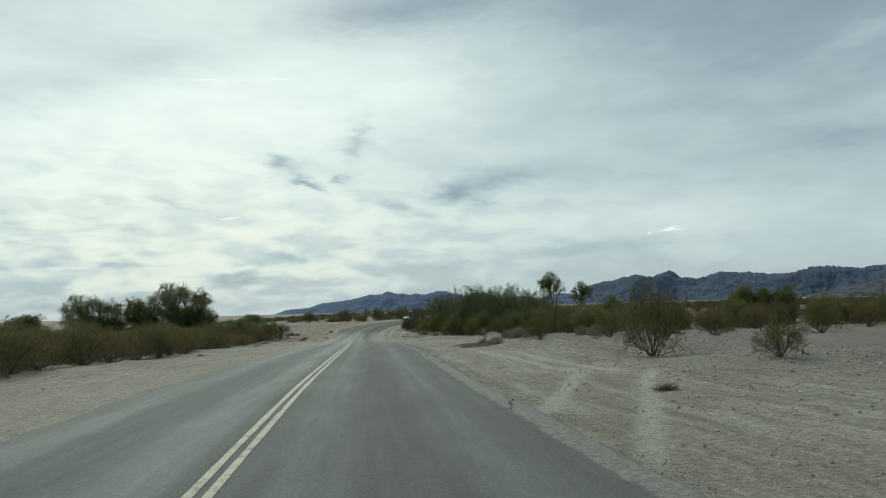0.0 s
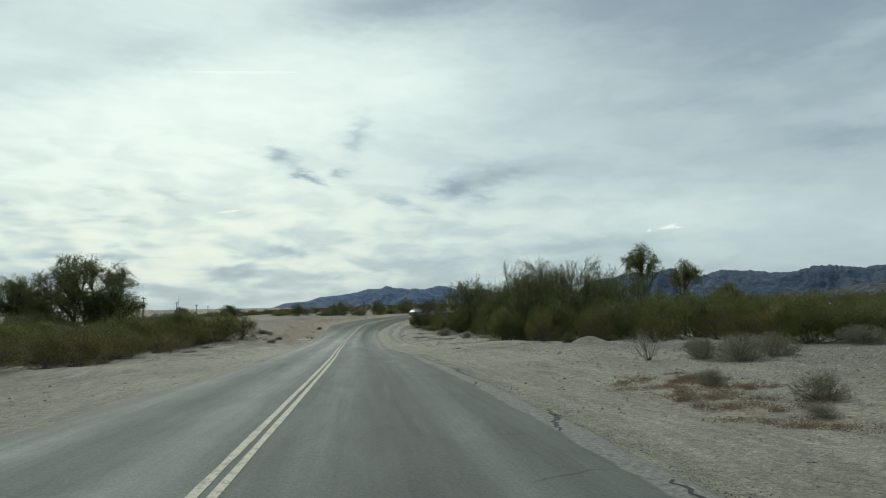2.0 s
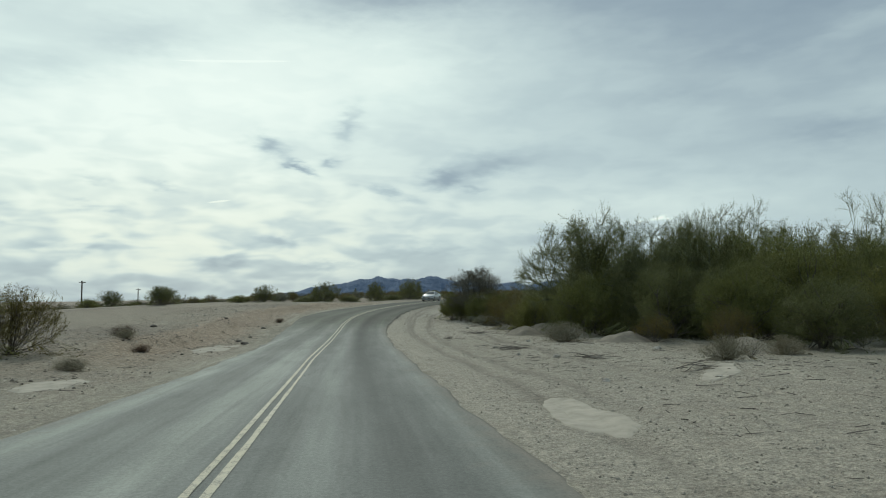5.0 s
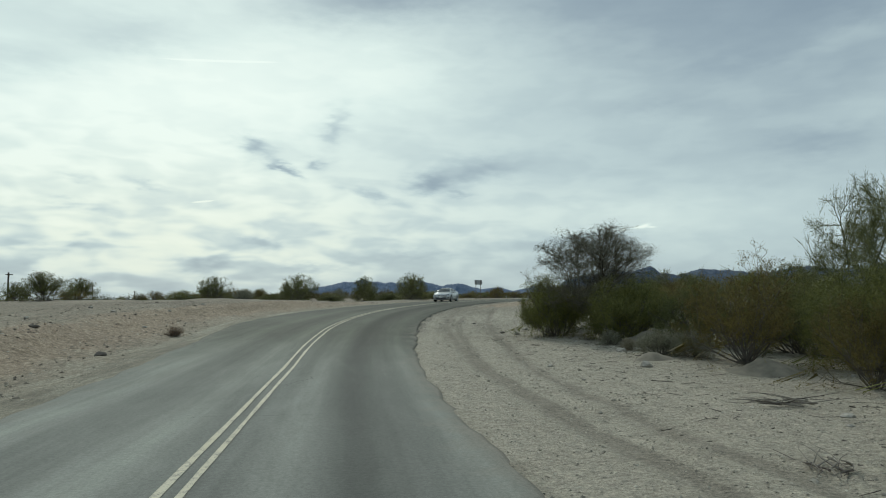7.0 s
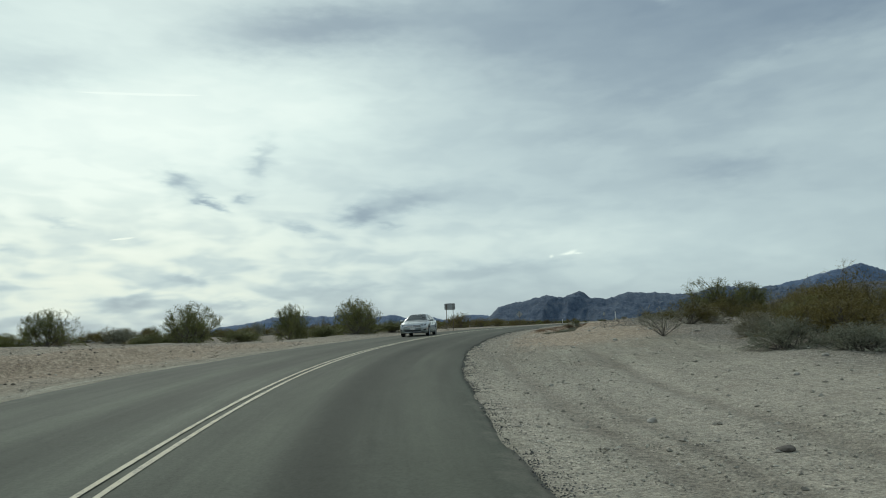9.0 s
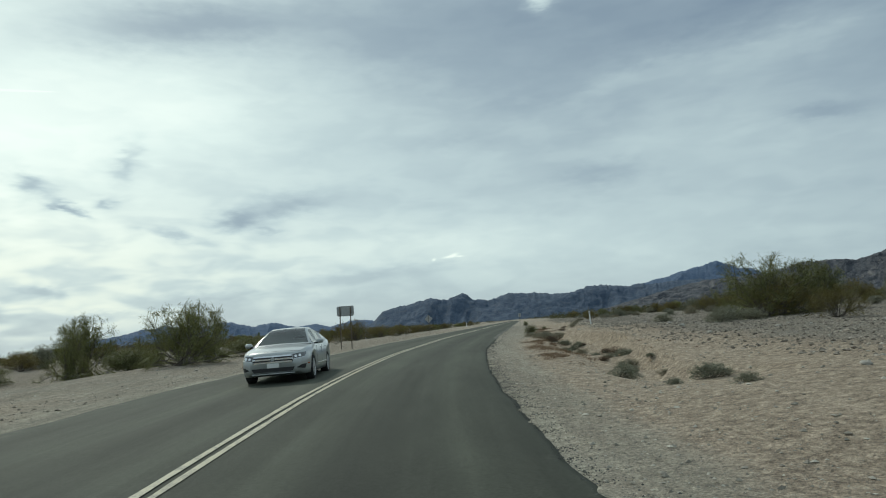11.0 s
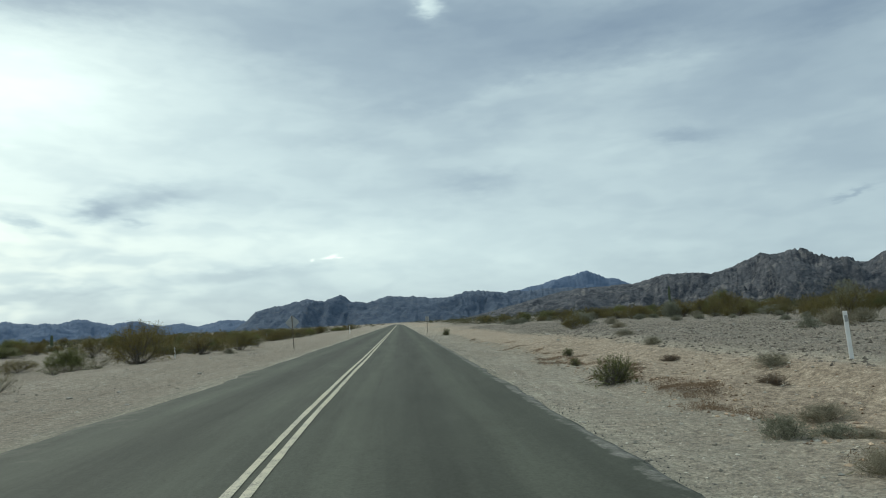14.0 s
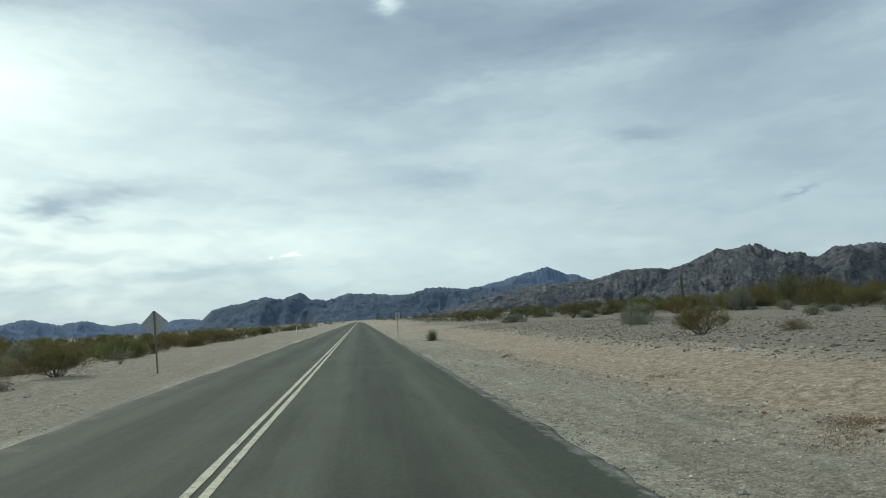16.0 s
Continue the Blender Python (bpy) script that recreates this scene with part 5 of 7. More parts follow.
# outer side of the bend and along the second straight
for kind, x, y, w, h in (
    ("dome", 16.8, 175.8, 5.8, 3.3), ("sage", 10.2, 171.4, 1.4, 0.6), ("sage", 11.6, 172.6, 1.6, 0.7), ("sage", 13.4, 173.0, 1.3, 0.6), ("dome", 20.4, 176.2, 4.2, 2.8), ("sage", 12.4, 178.6, 1.2, 0.5), ("creo", 17.4, 175.2, 3.6, 2.0), ("creo", 33.0, 200.0, 3.4, 1.9), ("creo", 27.0, 190.0, 2.6, 1.6), ("creo", 1.6, 151.0, 2.6, 1.2), ("bare", -3.3, 143.4, 1.8, 1.1), ("ball", -1.6, 141.0, 1.5, 0.7), ("creo", -1.2, 138.4, 3.2, 1.1), ("sage", -2.9, 138.0, 1.8, 0.75), ("sage", -2.4, 136.4, 1.6, 0.6), ("creo", 0.0, 139.6, 2.8, 1.9), ("creo", 0.6, 136.0, 3.4, 1.5), ("dark", 1.2, 142.0, 2.8, 1.2), ("creo", 2.8, 146.5, 3.2, 1.3), ("creo", 6.4, 149.5, 3.4, 1.5), ("creo", 10.2, 154.5, 3.4, 1.7),
    ("creo", 4.5, 139.0, 2.8, 1.6), ("creo", 9.0, 145.0, 3.4, 1.9), ("ball", 4.6, 155.2, 2.2, 0.8), ("creo", 14.0, 160.0, 3.2, 2.1), ("shrub", 16.5, 153.0, 3.8, 2.6), ("creo", 20.0, 165.0, 3.4, 2.2), ("creo", 13.0, 168.0, 2.2, 1.4),
    ("ball", 6.4, 180.4, 0.8, 0.35), ("ball", 5.4, 178.6, 0.9, 0.35), ("ball", 8.4, 182.2, 1.0, 0.35), ("ball", 9.2, 184.4, 0.7, 0.3), ("tuft", 10.3, 191.0, 0.95, 0.64), ("ball", 12.6, 189.0, 0.7, 0.3), ("tuft", 15.1, 198.6, 0.4, 0.3), ("straw", 5.0, 177.4, 0.7, 0.3),
    ("straw", 7.2, 181.6, 0.8, 0.3), ("ball", 16.8, 196.4, 0.7, 0.3), ("creo", 29.6, 216.1, 1.9, 1.4), ("ball", 31.5, 214.0, 1.2, 0.45), ("tuft", 12.9, 195.5, 0.35, 0.25), ("dome", 69.7, 237.5, 3.4, 3.0), ("creo", 77.5, 245.0, 3.4, 3.2), ("creo", 63.0, 231.0, 4.2, 2.6),
    ("ball", 9.9, 186.2, 0.8, 0.3), ("straw", 11.2, 188.0, 0.6, 0.22), ("straw", 8.6, 183.4, 0.7, 0.25), ("ball", 19.5, 200.5, 0.8, 0.3), ("straw", 14.0, 193.0, 0.6, 0.2), ("tuft", 30.5, 236.0, 0.8, 0.7),
):
    plant(kind, x, y, w, h)

# hedge of brush and trees on the inner side before the bend
hedge = random.Random(21)
for k in range(25):
    t = k / 24
    x, y = -13.8 - 9.6 * t, 17.0 + 69.0 * t
    plant("creo", x - 0.2 + hedge.uniform(-0.6, 0.6), y + hedge.uniform(-0.8, 0.8), hedge.uniform(2.2, 3.2), hedge.uniform(1.3, 1.9))
    plant(hedge.choice(("shrub", "dark", "creo")), x - 3.0 + hedge.uniform(-0.8, 0.8), y + hedge.uniform(-1, 1), hedge.uniform(3.0, 4.0), hedge.uniform(1.6, 2.4))
    if k % 2:
        plant(hedge.choice(("shrub", "dark")), x - 7.5 + hedge.uniform(-1.5, 1.5), y + hedge.uniform(-1.5, 1.5), hedge.uniform(3.2, 4.4), hedge.uniform(1.7, 2.4))
for kind, x, y, w, h in (
    ("tree", -31.7, 83.4, 8.4, 7.4), ("tree", -39.6, 77.2, 7.4, 6.0), ("tree", -36.4, 80.5, 4.8, 5.6), ("shrub", -23.6, 89.6, 4.2, 2.7), ("creo", -22.2, 92.2, 3.4, 2.3), ("dark", -25.4, 86.0, 4.4, 2.9), ("snag", -27.6, 86.6, 3.6, 4.0), ("shrub", -27.0, 79.0, 4.6, 2.8), ("dark", -33.0, 77.0, 5.0, 3.0), ("shrub", -25.0, 86.0, 4.6, 2.6), ("creo", -22.6, 80.5, 3.2, 2.0),
    ("creo", -23.6, 88.5, 3.0, 1.8), ("dark", -29.5, 91.0, 4.4, 2.6), ("shrub", -43.0, 84.0, 5.0, 3.0), ("shrub", -38.0, 71.0, 5.0, 3.0), ("creo", -24.0, 90.5, 2.6, 1.6), ("tree", -55.0, 90.0, 6.0, 4.6), ("tree", -62.0, 78.0, 6.0, 4.2),
    ("creo", -22.6, 86.0, 2.6, 1.7), ("creo", -23.2, 83.6, 2.4, 1.6), ("ball", -18.5, 89.0, 1.0, 0.4), ("straw", -19.5, 96.0, 0.8, 0.35), ("straw", -22.5, 101.0, 1.2, 0.5), ("ball", -21.0, 98.0, 1.0, 0.4), ("straw", -20.5, 124.0, 0.8, 0.4),
    ("dome", -26.4, 184.2, 5.6, 3.6), ("dome", -34.7, 177.0, 4.4, 2.9), ("dome", -12.2, 181.5, 4.4, 2.8), ("dome", -17.4, 184.0, 2.4, 2.7), ("dark", -22.4, 187.0, 4.0, 1.3), ("dark", -30.0, 186.0, 4.0, 1.2), ("dome", -43.0, 157.0, 5.0, 2.5), ("dome", -52.0, 181.0, 4.6, 2.9), ("shrub", -40.0, 182.0, 4.2, 1.3),
    ("dark", -15.0, 188.0, 3.4, 1.3), ("dark", -8.5, 192.0, 4.4, 1.2), ("creo", -46.0, 168.0, 3.0, 1.4), ("dome", -68.0, 196.0, 5.2, 3.2), ("dome", -30.0, 200.0, 4.2, 2.8), ("shrub", -60.0, 172.0, 3.4, 1.6),
    ("dome", -11.8, 197.0, 5.2, 4.0), ("dome", -18.8, 196.0, 4.0, 3.7), ("creo", -15.6, 195.4, 2.6, 2.1), ("bare", -6.0, 199.0, 2.6, 1.0), ("creo", -3.0, 205.0, 3.2, 1.2), ("bare", -1.6, 203.0, 1.4, 0.6), ("creo", 3.4, 221.2, 3.6, 2.4), ("bare", 1.2, 219.5, 1.4, 0.9),
    ("creo", 7.8, 228.4, 3.9, 1.6), ("creo", 10.8, 231.4, 2.6, 1.5), ("bare", 13.9, 239.6, 1.5, 1.0), ("creo", 7.2, 255.0, 4.0, 3.0), ("shrub", 15.0, 250.5, 3.6, 1.6), ("ball", 9.0, 226.0, 0.9, 0.4), ("bare", -0.6, 216.0, 1.4, 0.7),
):
    plant(kind, x, y, w, h)

# pale cushions in front of the brush beyond the gravel flat
cushion = random.Random(71)
for _ in range(40):
    k = int(np.argmin(np.abs(ALONG - cushion.uniform(168, 290))))
    x, y = LINE[k, :2] + cushion.uniform(15, 34) * RIGHT[k]
    w = cushion.uniform(0.7, 1.7)
    plant(cushion.choice(("sage", "sage", "ball")), float(x), float(y), w, w * cushion.uniform(0.4, 0.55))

# sage and weeds lining the gully
wash = random.Random(61)
for _ in range(46):
    k = int(np.argmin(np.abs(ALONG - wash.uniform(158, 194))))
    e = wash.gauss(3.8, 0.5) if ALONG[k] < 182 else wash.gauss(2.6, 0.35)
    x, y = LINE[k, :2] + (float(edge(R_EDGE, ALONG[k])) + max(1.7, e)) * RIGHT[k]
    w = wash.uniform(0.25, 0.8)
    plant(wash.choice(("sage", "sage", "ball", "straw")), float(x), float(y), w, w * wash.uniform(0.32, 0.5))

# scattered scrub of the plain, seen singly
scatter = random.Random(5)
placed = 0
while placed < 200:
    s = scatter.uniform(150, 420)
    d = scatter.choice((-1, 1)) * scatter.uniform(14, 130)
    k = int(np.argmin(np.abs(ALONG - s)))
    x, y = LINE[k, :2] + d * RIGHT[k]
    if d < 0 and s < 190 or abs(d) < 18 and s < 235 or 0 < d < 30:
        continue
    plant(scatter.choice(("creo", "creo", "creo", "shrub", "dark")), float(x), float(y), scatter.uniform(1.8, 4.0), scatter.uniform(1.0, 2.2))
    placed += 1


# denser brush beyond the gravel flat and behind the inner verge of the second straight
brush = random.Random(44)
for s0, s1, d0, d1, count, tall in ((205, 300, 30, 95, 110, 1.1), (240, 330, 16, 60, 40, 0.8), (215, 330, -60, -14, 60, 0.9), (178, 215, -60, -26, 22, 0.9)):
    for _ in range(count):
        k = int(np.argmin(np.abs(ALONG - brush.uniform(s0, s1))))
        x, y = LINE[k, :2] + brush.uniform(d0, d1) * RIGHT[k]
        plant(brush.choice(("creo", "creo", "creo", "creo", "dark", "sage")), float(x), float(y), brush.uniform(1.8, 3.8), tall * brush.uniform(0.9, 2.3))


def far_scrub():
    """The scrub belt towards the foot of the mountains."""
    rng = np.random.default_rng(88)
    V, F, base = [], [], 0
    n = 6000
    az = np.radians(rng.uniform(-85, 50, n))
    r = 130 * (1500 / 130) ** (rng.uniform(0, 1, n) ** 1.25)
    x, y = -np.sin(az) * r - 5, np.cos(az) * r + 115
    s, d, _ = nearest(x, y)
    ok = (np.hypot(x - 12, y - 205) > 80) & (np.abs(d) > 13) & ~((d < 0) & (s < 190) & (np.abs(d) < 45))
    x, y = x[ok], y[ok]
    z = ground_height(x, y)
    n = len(x)
    w, h = rng.uniform(1.6, 4.6, n), rng.uniform(0.8, 2.3, n)
    m = 120
    a, t = rng.uniform(0, 6.283, (n, m)), np.sqrt(rng.uniform(0, 1, (n, m)))
    up = rng.uniform(0.02, 1, (n, m)) * np.sqrt(1 - 0.8 * t**2)
    c = np.stack([x[:, None] + np.cos(a) * t * w[:, None] / 2, y[:, None] + np.sin(a) * t * w[:, None] / 2, z[:, None] + up * h[:, None]], 2).reshape(-1, 3)
    v, f = leaves(rng, c, np.tile([[0, 0, 0.3]], (len(c), 1)), np.full(len(c), 0.20), 0.36, 0.0, 1.1)
    me = mesh_from("far_scrub", v, f, M_FARSCRUB)
    return tagged(new("far_scrub", me), "distant belt of olive and brown desert scrub", "scrub", kind="stuff")


far_scrub()


# ---- roadside furniture ----
def road_frame(s, d):
    """Place and heading (turn about z of local +y along the road) at station s, offset d to the right."""
    k = int(np.argmin(np.abs(ALONG - s)))
    x, y = LINE[k, :2] + d * RIGHT[k]
    return float(x), float(y), math.atan2(RIGHT[k, 1], RIGHT[k, 0])


def sign_board(x, y, turn):
    """Plate on two posts, seen from the back."""
    root = new("road_sign")
    root.matrix_basis = pose(x, y, at(x, y) - 0.02, 0, 0, math.degrees(turn))
    plate = box(1.10, 0.006, 0.62, (0, 0.035, 2.33), 0.0)
    bmesh.ops.bevel(plate, geom=[e for e in plate.edges if abs((e.verts[0].co - e.verts[1].co).y) > 0.004], offset=0.05, segments=4, affect="EDGES")
    part("plate", plate, M_SIGNBACK, root, "bare grey aluminium sign plate seen from behind")
    for sx in (-0.34, 0.34):
        post = box(0.055, 0.05, 2.64, (sx, 0, 1.28), 0.006)
        p = part("post", post, M_POST, root, "brown weathered steel sign post")
        for z in (2.12, 2.53):
            part("bolt", rod((sx, -0.04, z), (sx, 0.03, z), 0.012, sides=6), M_STEEL, p)
    return tagged(root, "rectangular road sign on two posts seen from behind", "road sign")


def warning_sign(x, y, turn, lean):
    root = new("warning_sign")
    root.matrix_basis = Matrix.Translation((x, y, at(x, y) - 0.03)) @ pose(0, 0, 0, 0, -lean, math.degrees(turn))
    bm = bmesh.new()
    r = 0.5
    ring = []
    for k in range(4):
        a = math.pi / 2 * k
        for da in (-0.10, 0.10):
            ring.append(bm.verts.new((r * 0.96 * math.sin(a + da), 0.03, 1.93 + r * 0.96 * math.cos(a + da))))
    face = bm.faces.new(ring)
    ext = bmesh.ops.extrude_face_region(bm, geom=[face])
    bmesh.ops.translate(bm, vec=(0, 0.006, 0), verts=[v for v in ext["geom"] if isinstance(v, bmesh.types.BMVert)])
    part("plate", bm, M_SIGNBACK, root, "diamond aluminium plate seen from behind")
    part("post", box(0.055, 0.045, 2.45, (0, 0, 1.2), 0.006), M_POST, root, "brown weathered steel sign post")
    return tagged(root, "diamond warning sign seen from behind on leaning post", "road sign")


def delineator(x, y, high, lean, mat, label):
    root = new("marker_post")
    root.matrix_basis = Matrix.Translation((x, y, at(x, y) - 0.02)) @ pose(0, 0, 0, 0, lean, -24)
    part("blade", box(0.085, 0.018, high, (0, 0, high / 2), 0.004), mat, root)
    part("reflector", box(0.06, 0.006, 0.12, (0, -0.013, high - 0.14), 0.002), M_STEEL, root, "small dull reflector")
    return tagged(root, label, "marker post", "marker posts along the road")


sign_board(-3.15, 188.7, math.radians(-24.3 - 4))
warning_sign(14.1, 228.8, math.radians(-24.3), 3.0)
delineator(13.32, 187.85, 0.92, -3, M_WHITE, "thin white plastic marker post beside gravel")
delineator(6.2, 230.1, 0.80, -4, M_WHITE, "thin white plastic marker post in scrub")
delineator(40.0, 287.7, 1.2, 0, M_WHITE, "white marker post far along the verge")
delineator(26.0, 287.0, 1.1, 2, M_WHITE, "white marker post far along the verge")


def speed_sign(x, y):
    """Small plate on its post, seen from behind."""
    root = new("small_sign")
    root.matrix_basis = pose(x, y, at(x, y) - 0.02, 0, 0, -24)
    part("plate", box(0.46, 0.006, 0.6, (0, 0.03, 1.75), 0.002), M_SIGNBACK, root, "small bare sign plate seen from behind")
    part("post", box(0.05, 0.045, 2.05, (0, 0, 1.0), 0.005), M_POST, root)
    return tagged(root, "small road sign on a post seen from behind", "road sign")


speed_sign(38.8, 256.4)


def utility_pole(x, y, high, turn):
    root = new("utility_pole")
    root.matrix_basis = pose(x, y, at(x, y) - 0.4, 0, 0, turn)
    part("mast", rod((0, 0, 0), (0, 0, high + 0.4), 0.21, 0.16, 10), M_POLE, root, shade=False)
    part("crossarm", box(2.6, 0.14, 0.20, (0, 0.13, high - 0.05), 0.01), M_POLE, root)
    for sx in (-0.5, 0.5):
        part("brace", rod((sx, 0.12, high - 0.1), (0, 0.11, high - 0.7), 0.02, sides=5), M_STEEL, root)
    for sx in (-1.1, -0.4, 0.4, 1.1):
        part("insulator", rod((sx, 0.13, high), (sx, 0.13, high + 0.2), 0.045, 0.03, 8), M_WHITE, root)
    return tagged(root, "dark wooden utility pole with a crossarm", "utility pole", "utility poles across the plain")


for x, y, h in ((-75.8, 159.5, 3.3), (-101.0, 250.0, 2.6), (-125.5, 341.0, 1.0), (-158.0, 456.0, -0.8), (-190.0, 570.0, -2.4), (-50.5, 69.5, 4.2)):
    utility_pole(x, y, h - at(x, y), -30)


def saguaro(x, y, high, arms, turn):
    """Ribbed column cactus; arms: (height share, reach, rise, side)."""
    root = new("saguaro_cactus")
    root.matrix_basis = pose(x, y, at(x, y) - 0.1, 0, 0, turn)

    def column(points, r):
        bm = bmesh.new()
        rings, ribs = [], 12
        for k, (px, pz, rr) in enumerate(points):
            ring = []
            for j in range(ribs * 2):
                a = math.pi * j / ribs
                q = r * rr * (1.0 if j % 2 else 0.82)
                ring.append(bm.verts.new((px + q * math.cos(a), q * math.sin(a), pz)))
            rings.append(ring)
        for a, b in zip(rings, rings[1:]):
            for j in range(len(a)):
                bm.faces.new((a[j], a[(j + 1) % len(a)], b[(j + 1) % len(b)], b[j]))
        bm.faces.new(rings[-1])
        bm.faces.new(rings[0][::-1])
        return bm

    part("column", column([(0, 0, 0.8), (0, high * 0.3, 1.0), (0, high * 0.75, 1.0), (0, high * 0.93, 0.85), (0, high * 0.99, 0.45)], 0.22), M_CACTUS, root)
    for share, reach, rise, side in arms:
        z = high * share
        arm = column([(side * 0.15, z, 0.7), (side * reach * 0.9, z + 0.12, 0.8), (side * reach, z + 0.4, 0.8), (side * reach, z + rise, 0.75), (side * reach, z + rise + 0.2, 0.35)], 0.16)
        part("arm", arm, M_CACTUS, root)
    return tagged(root, "tall green saguaro cactus standing in scrub", "cactus", "saguaro cacti of the plain")


for x, y, h, arms in (
    (98.0, 272.5, 5.4, ()), (-15.0, 330.0, 3.0, ()), (-40.0, 350.0, 3.4, ((0.5, 0.5, 0.8, -1),)),
    (-28.0, 300.0, 2.6, ()), (-3.5, 300.0, 2.6, ()),
):
    saguaro(x, y, h, arms, 20)


# ---- the sedan ----
M_CARPAINT = plain("silver_white_paint", (0.44, 0.46, 0.458), 0.28, 0.42, vary=0.03, scale=2.0, **{"Coat Weight": 0.7, "Coat Roughness": 0.06})
M_TRIM = plain("black_trim", (0.018, 0.018, 0.019), 0.5, vary=0.1)
M_TYRE = plain("tyre_rubber", (0.02, 0.02, 0.02), 0.85, vary=0.15)
M_RIM = plain("alloy_rim", (0.55, 0.56, 0.57), 0.3, 0.9, vary=0.05)
M_CHROME = plain("chrome", (0.75, 0.76, 0.77), 0.12, 1.0, vary=0.03)
M_LAMPHOUSE = plain("lamp_housing", (0.10, 0.105, 0.11), 0.10, 0.2, vary=0.2, scale=20, **{"Coat Weight": 1.0})
M_CABIN = plain("cabin_fabric", (0.06, 0.058, 0.055), 0.9, vary=0.2)
M_AMBER = plain("amber_lens", (0.45, 0.12, 0.04), 0.2, vary=0.1)


def glass_material():
    m, g = material("tinted_glass")
    b = g.node("ShaderNodeBsdfPrincipled", {"Base Color": (0.35, 0.39, 0.38, 1), "Roughness": 0.06, "Transmission Weight": 0.9, "IOR": 1.45, "Specular IOR Level": 0.2})
    g.node("ShaderNodeOutputMaterial", {"Surface": b.outputs[0]})
    return m


M_GLASS = glass_material()
M_DARKGLASS = plain("dark_rear_glass", (0.03, 0.033, 0.034), 0.06, vary=0.1)


def curve(table, x):
    """Smooth curve through (x, value) pairs in rising x."""
    t = np.array(table)
    i = int(np.clip(np.searchsorted(t[:, 0], x) - 1, 0, len(t) - 2))
    u = min(1, max(0, (x - t[i, 0]) / (t[i + 1, 0] - t[i, 0])))
    m0 = (t[i + 1, 1] - t[max(i - 1, 0), 1]) / (t[i + 1, 0] - t[max(i - 1, 0), 0] + 1e-9) * (t[i + 1, 0] - t[i, 0])
    j = min(i + 2, len(t) - 1)
    m1 = (t[j, 1] - t[i, 1]) / (t[j, 0] - t[i, 0] + 1e-9) * (t[i + 1, 0] - t[i, 0])
    return (2 * u**3 - 3 * u**2 + 1) * t[i, 1] + (u**3 - 2 * u**2 + u) * m0 + (3 * u**2 - 2 * u**3) * t[i + 1, 1] + (u**3 - u**2) * m1


AXLES = (1.40, -1.33)
TOP = ((-2.42, 0.80), (-2.38, 0.97), (-2.2, 1.04), (-1.75, 1.05), (-1.0, 1.0), (0.0, 0.985), (1.0, 0.965), (1.5, 0.925), (2.0, 0.865), (2.26, 0.81), (2.37, 0.755), (2.42, 0.66))
WIDE = ((-2.42, 0.66), (-2.34, 0.80), (-2.1, 0.875), (-1.6, 0.91), (0.0, 0.915), (1.6, 0.91), (2.0, 0.875), (2.22, 0.815), (2.36, 0.72), (2.42, 0.60))
ROOF = ((-1.78, 1.04), (-1.5, 1.19), (-1.15, 1.335), (-0.7, 1.42), (-0.25, 1.445), (0.1, 1.42), (0.4, 1.33), (0.75, 1.16), (1.12, 0.97))


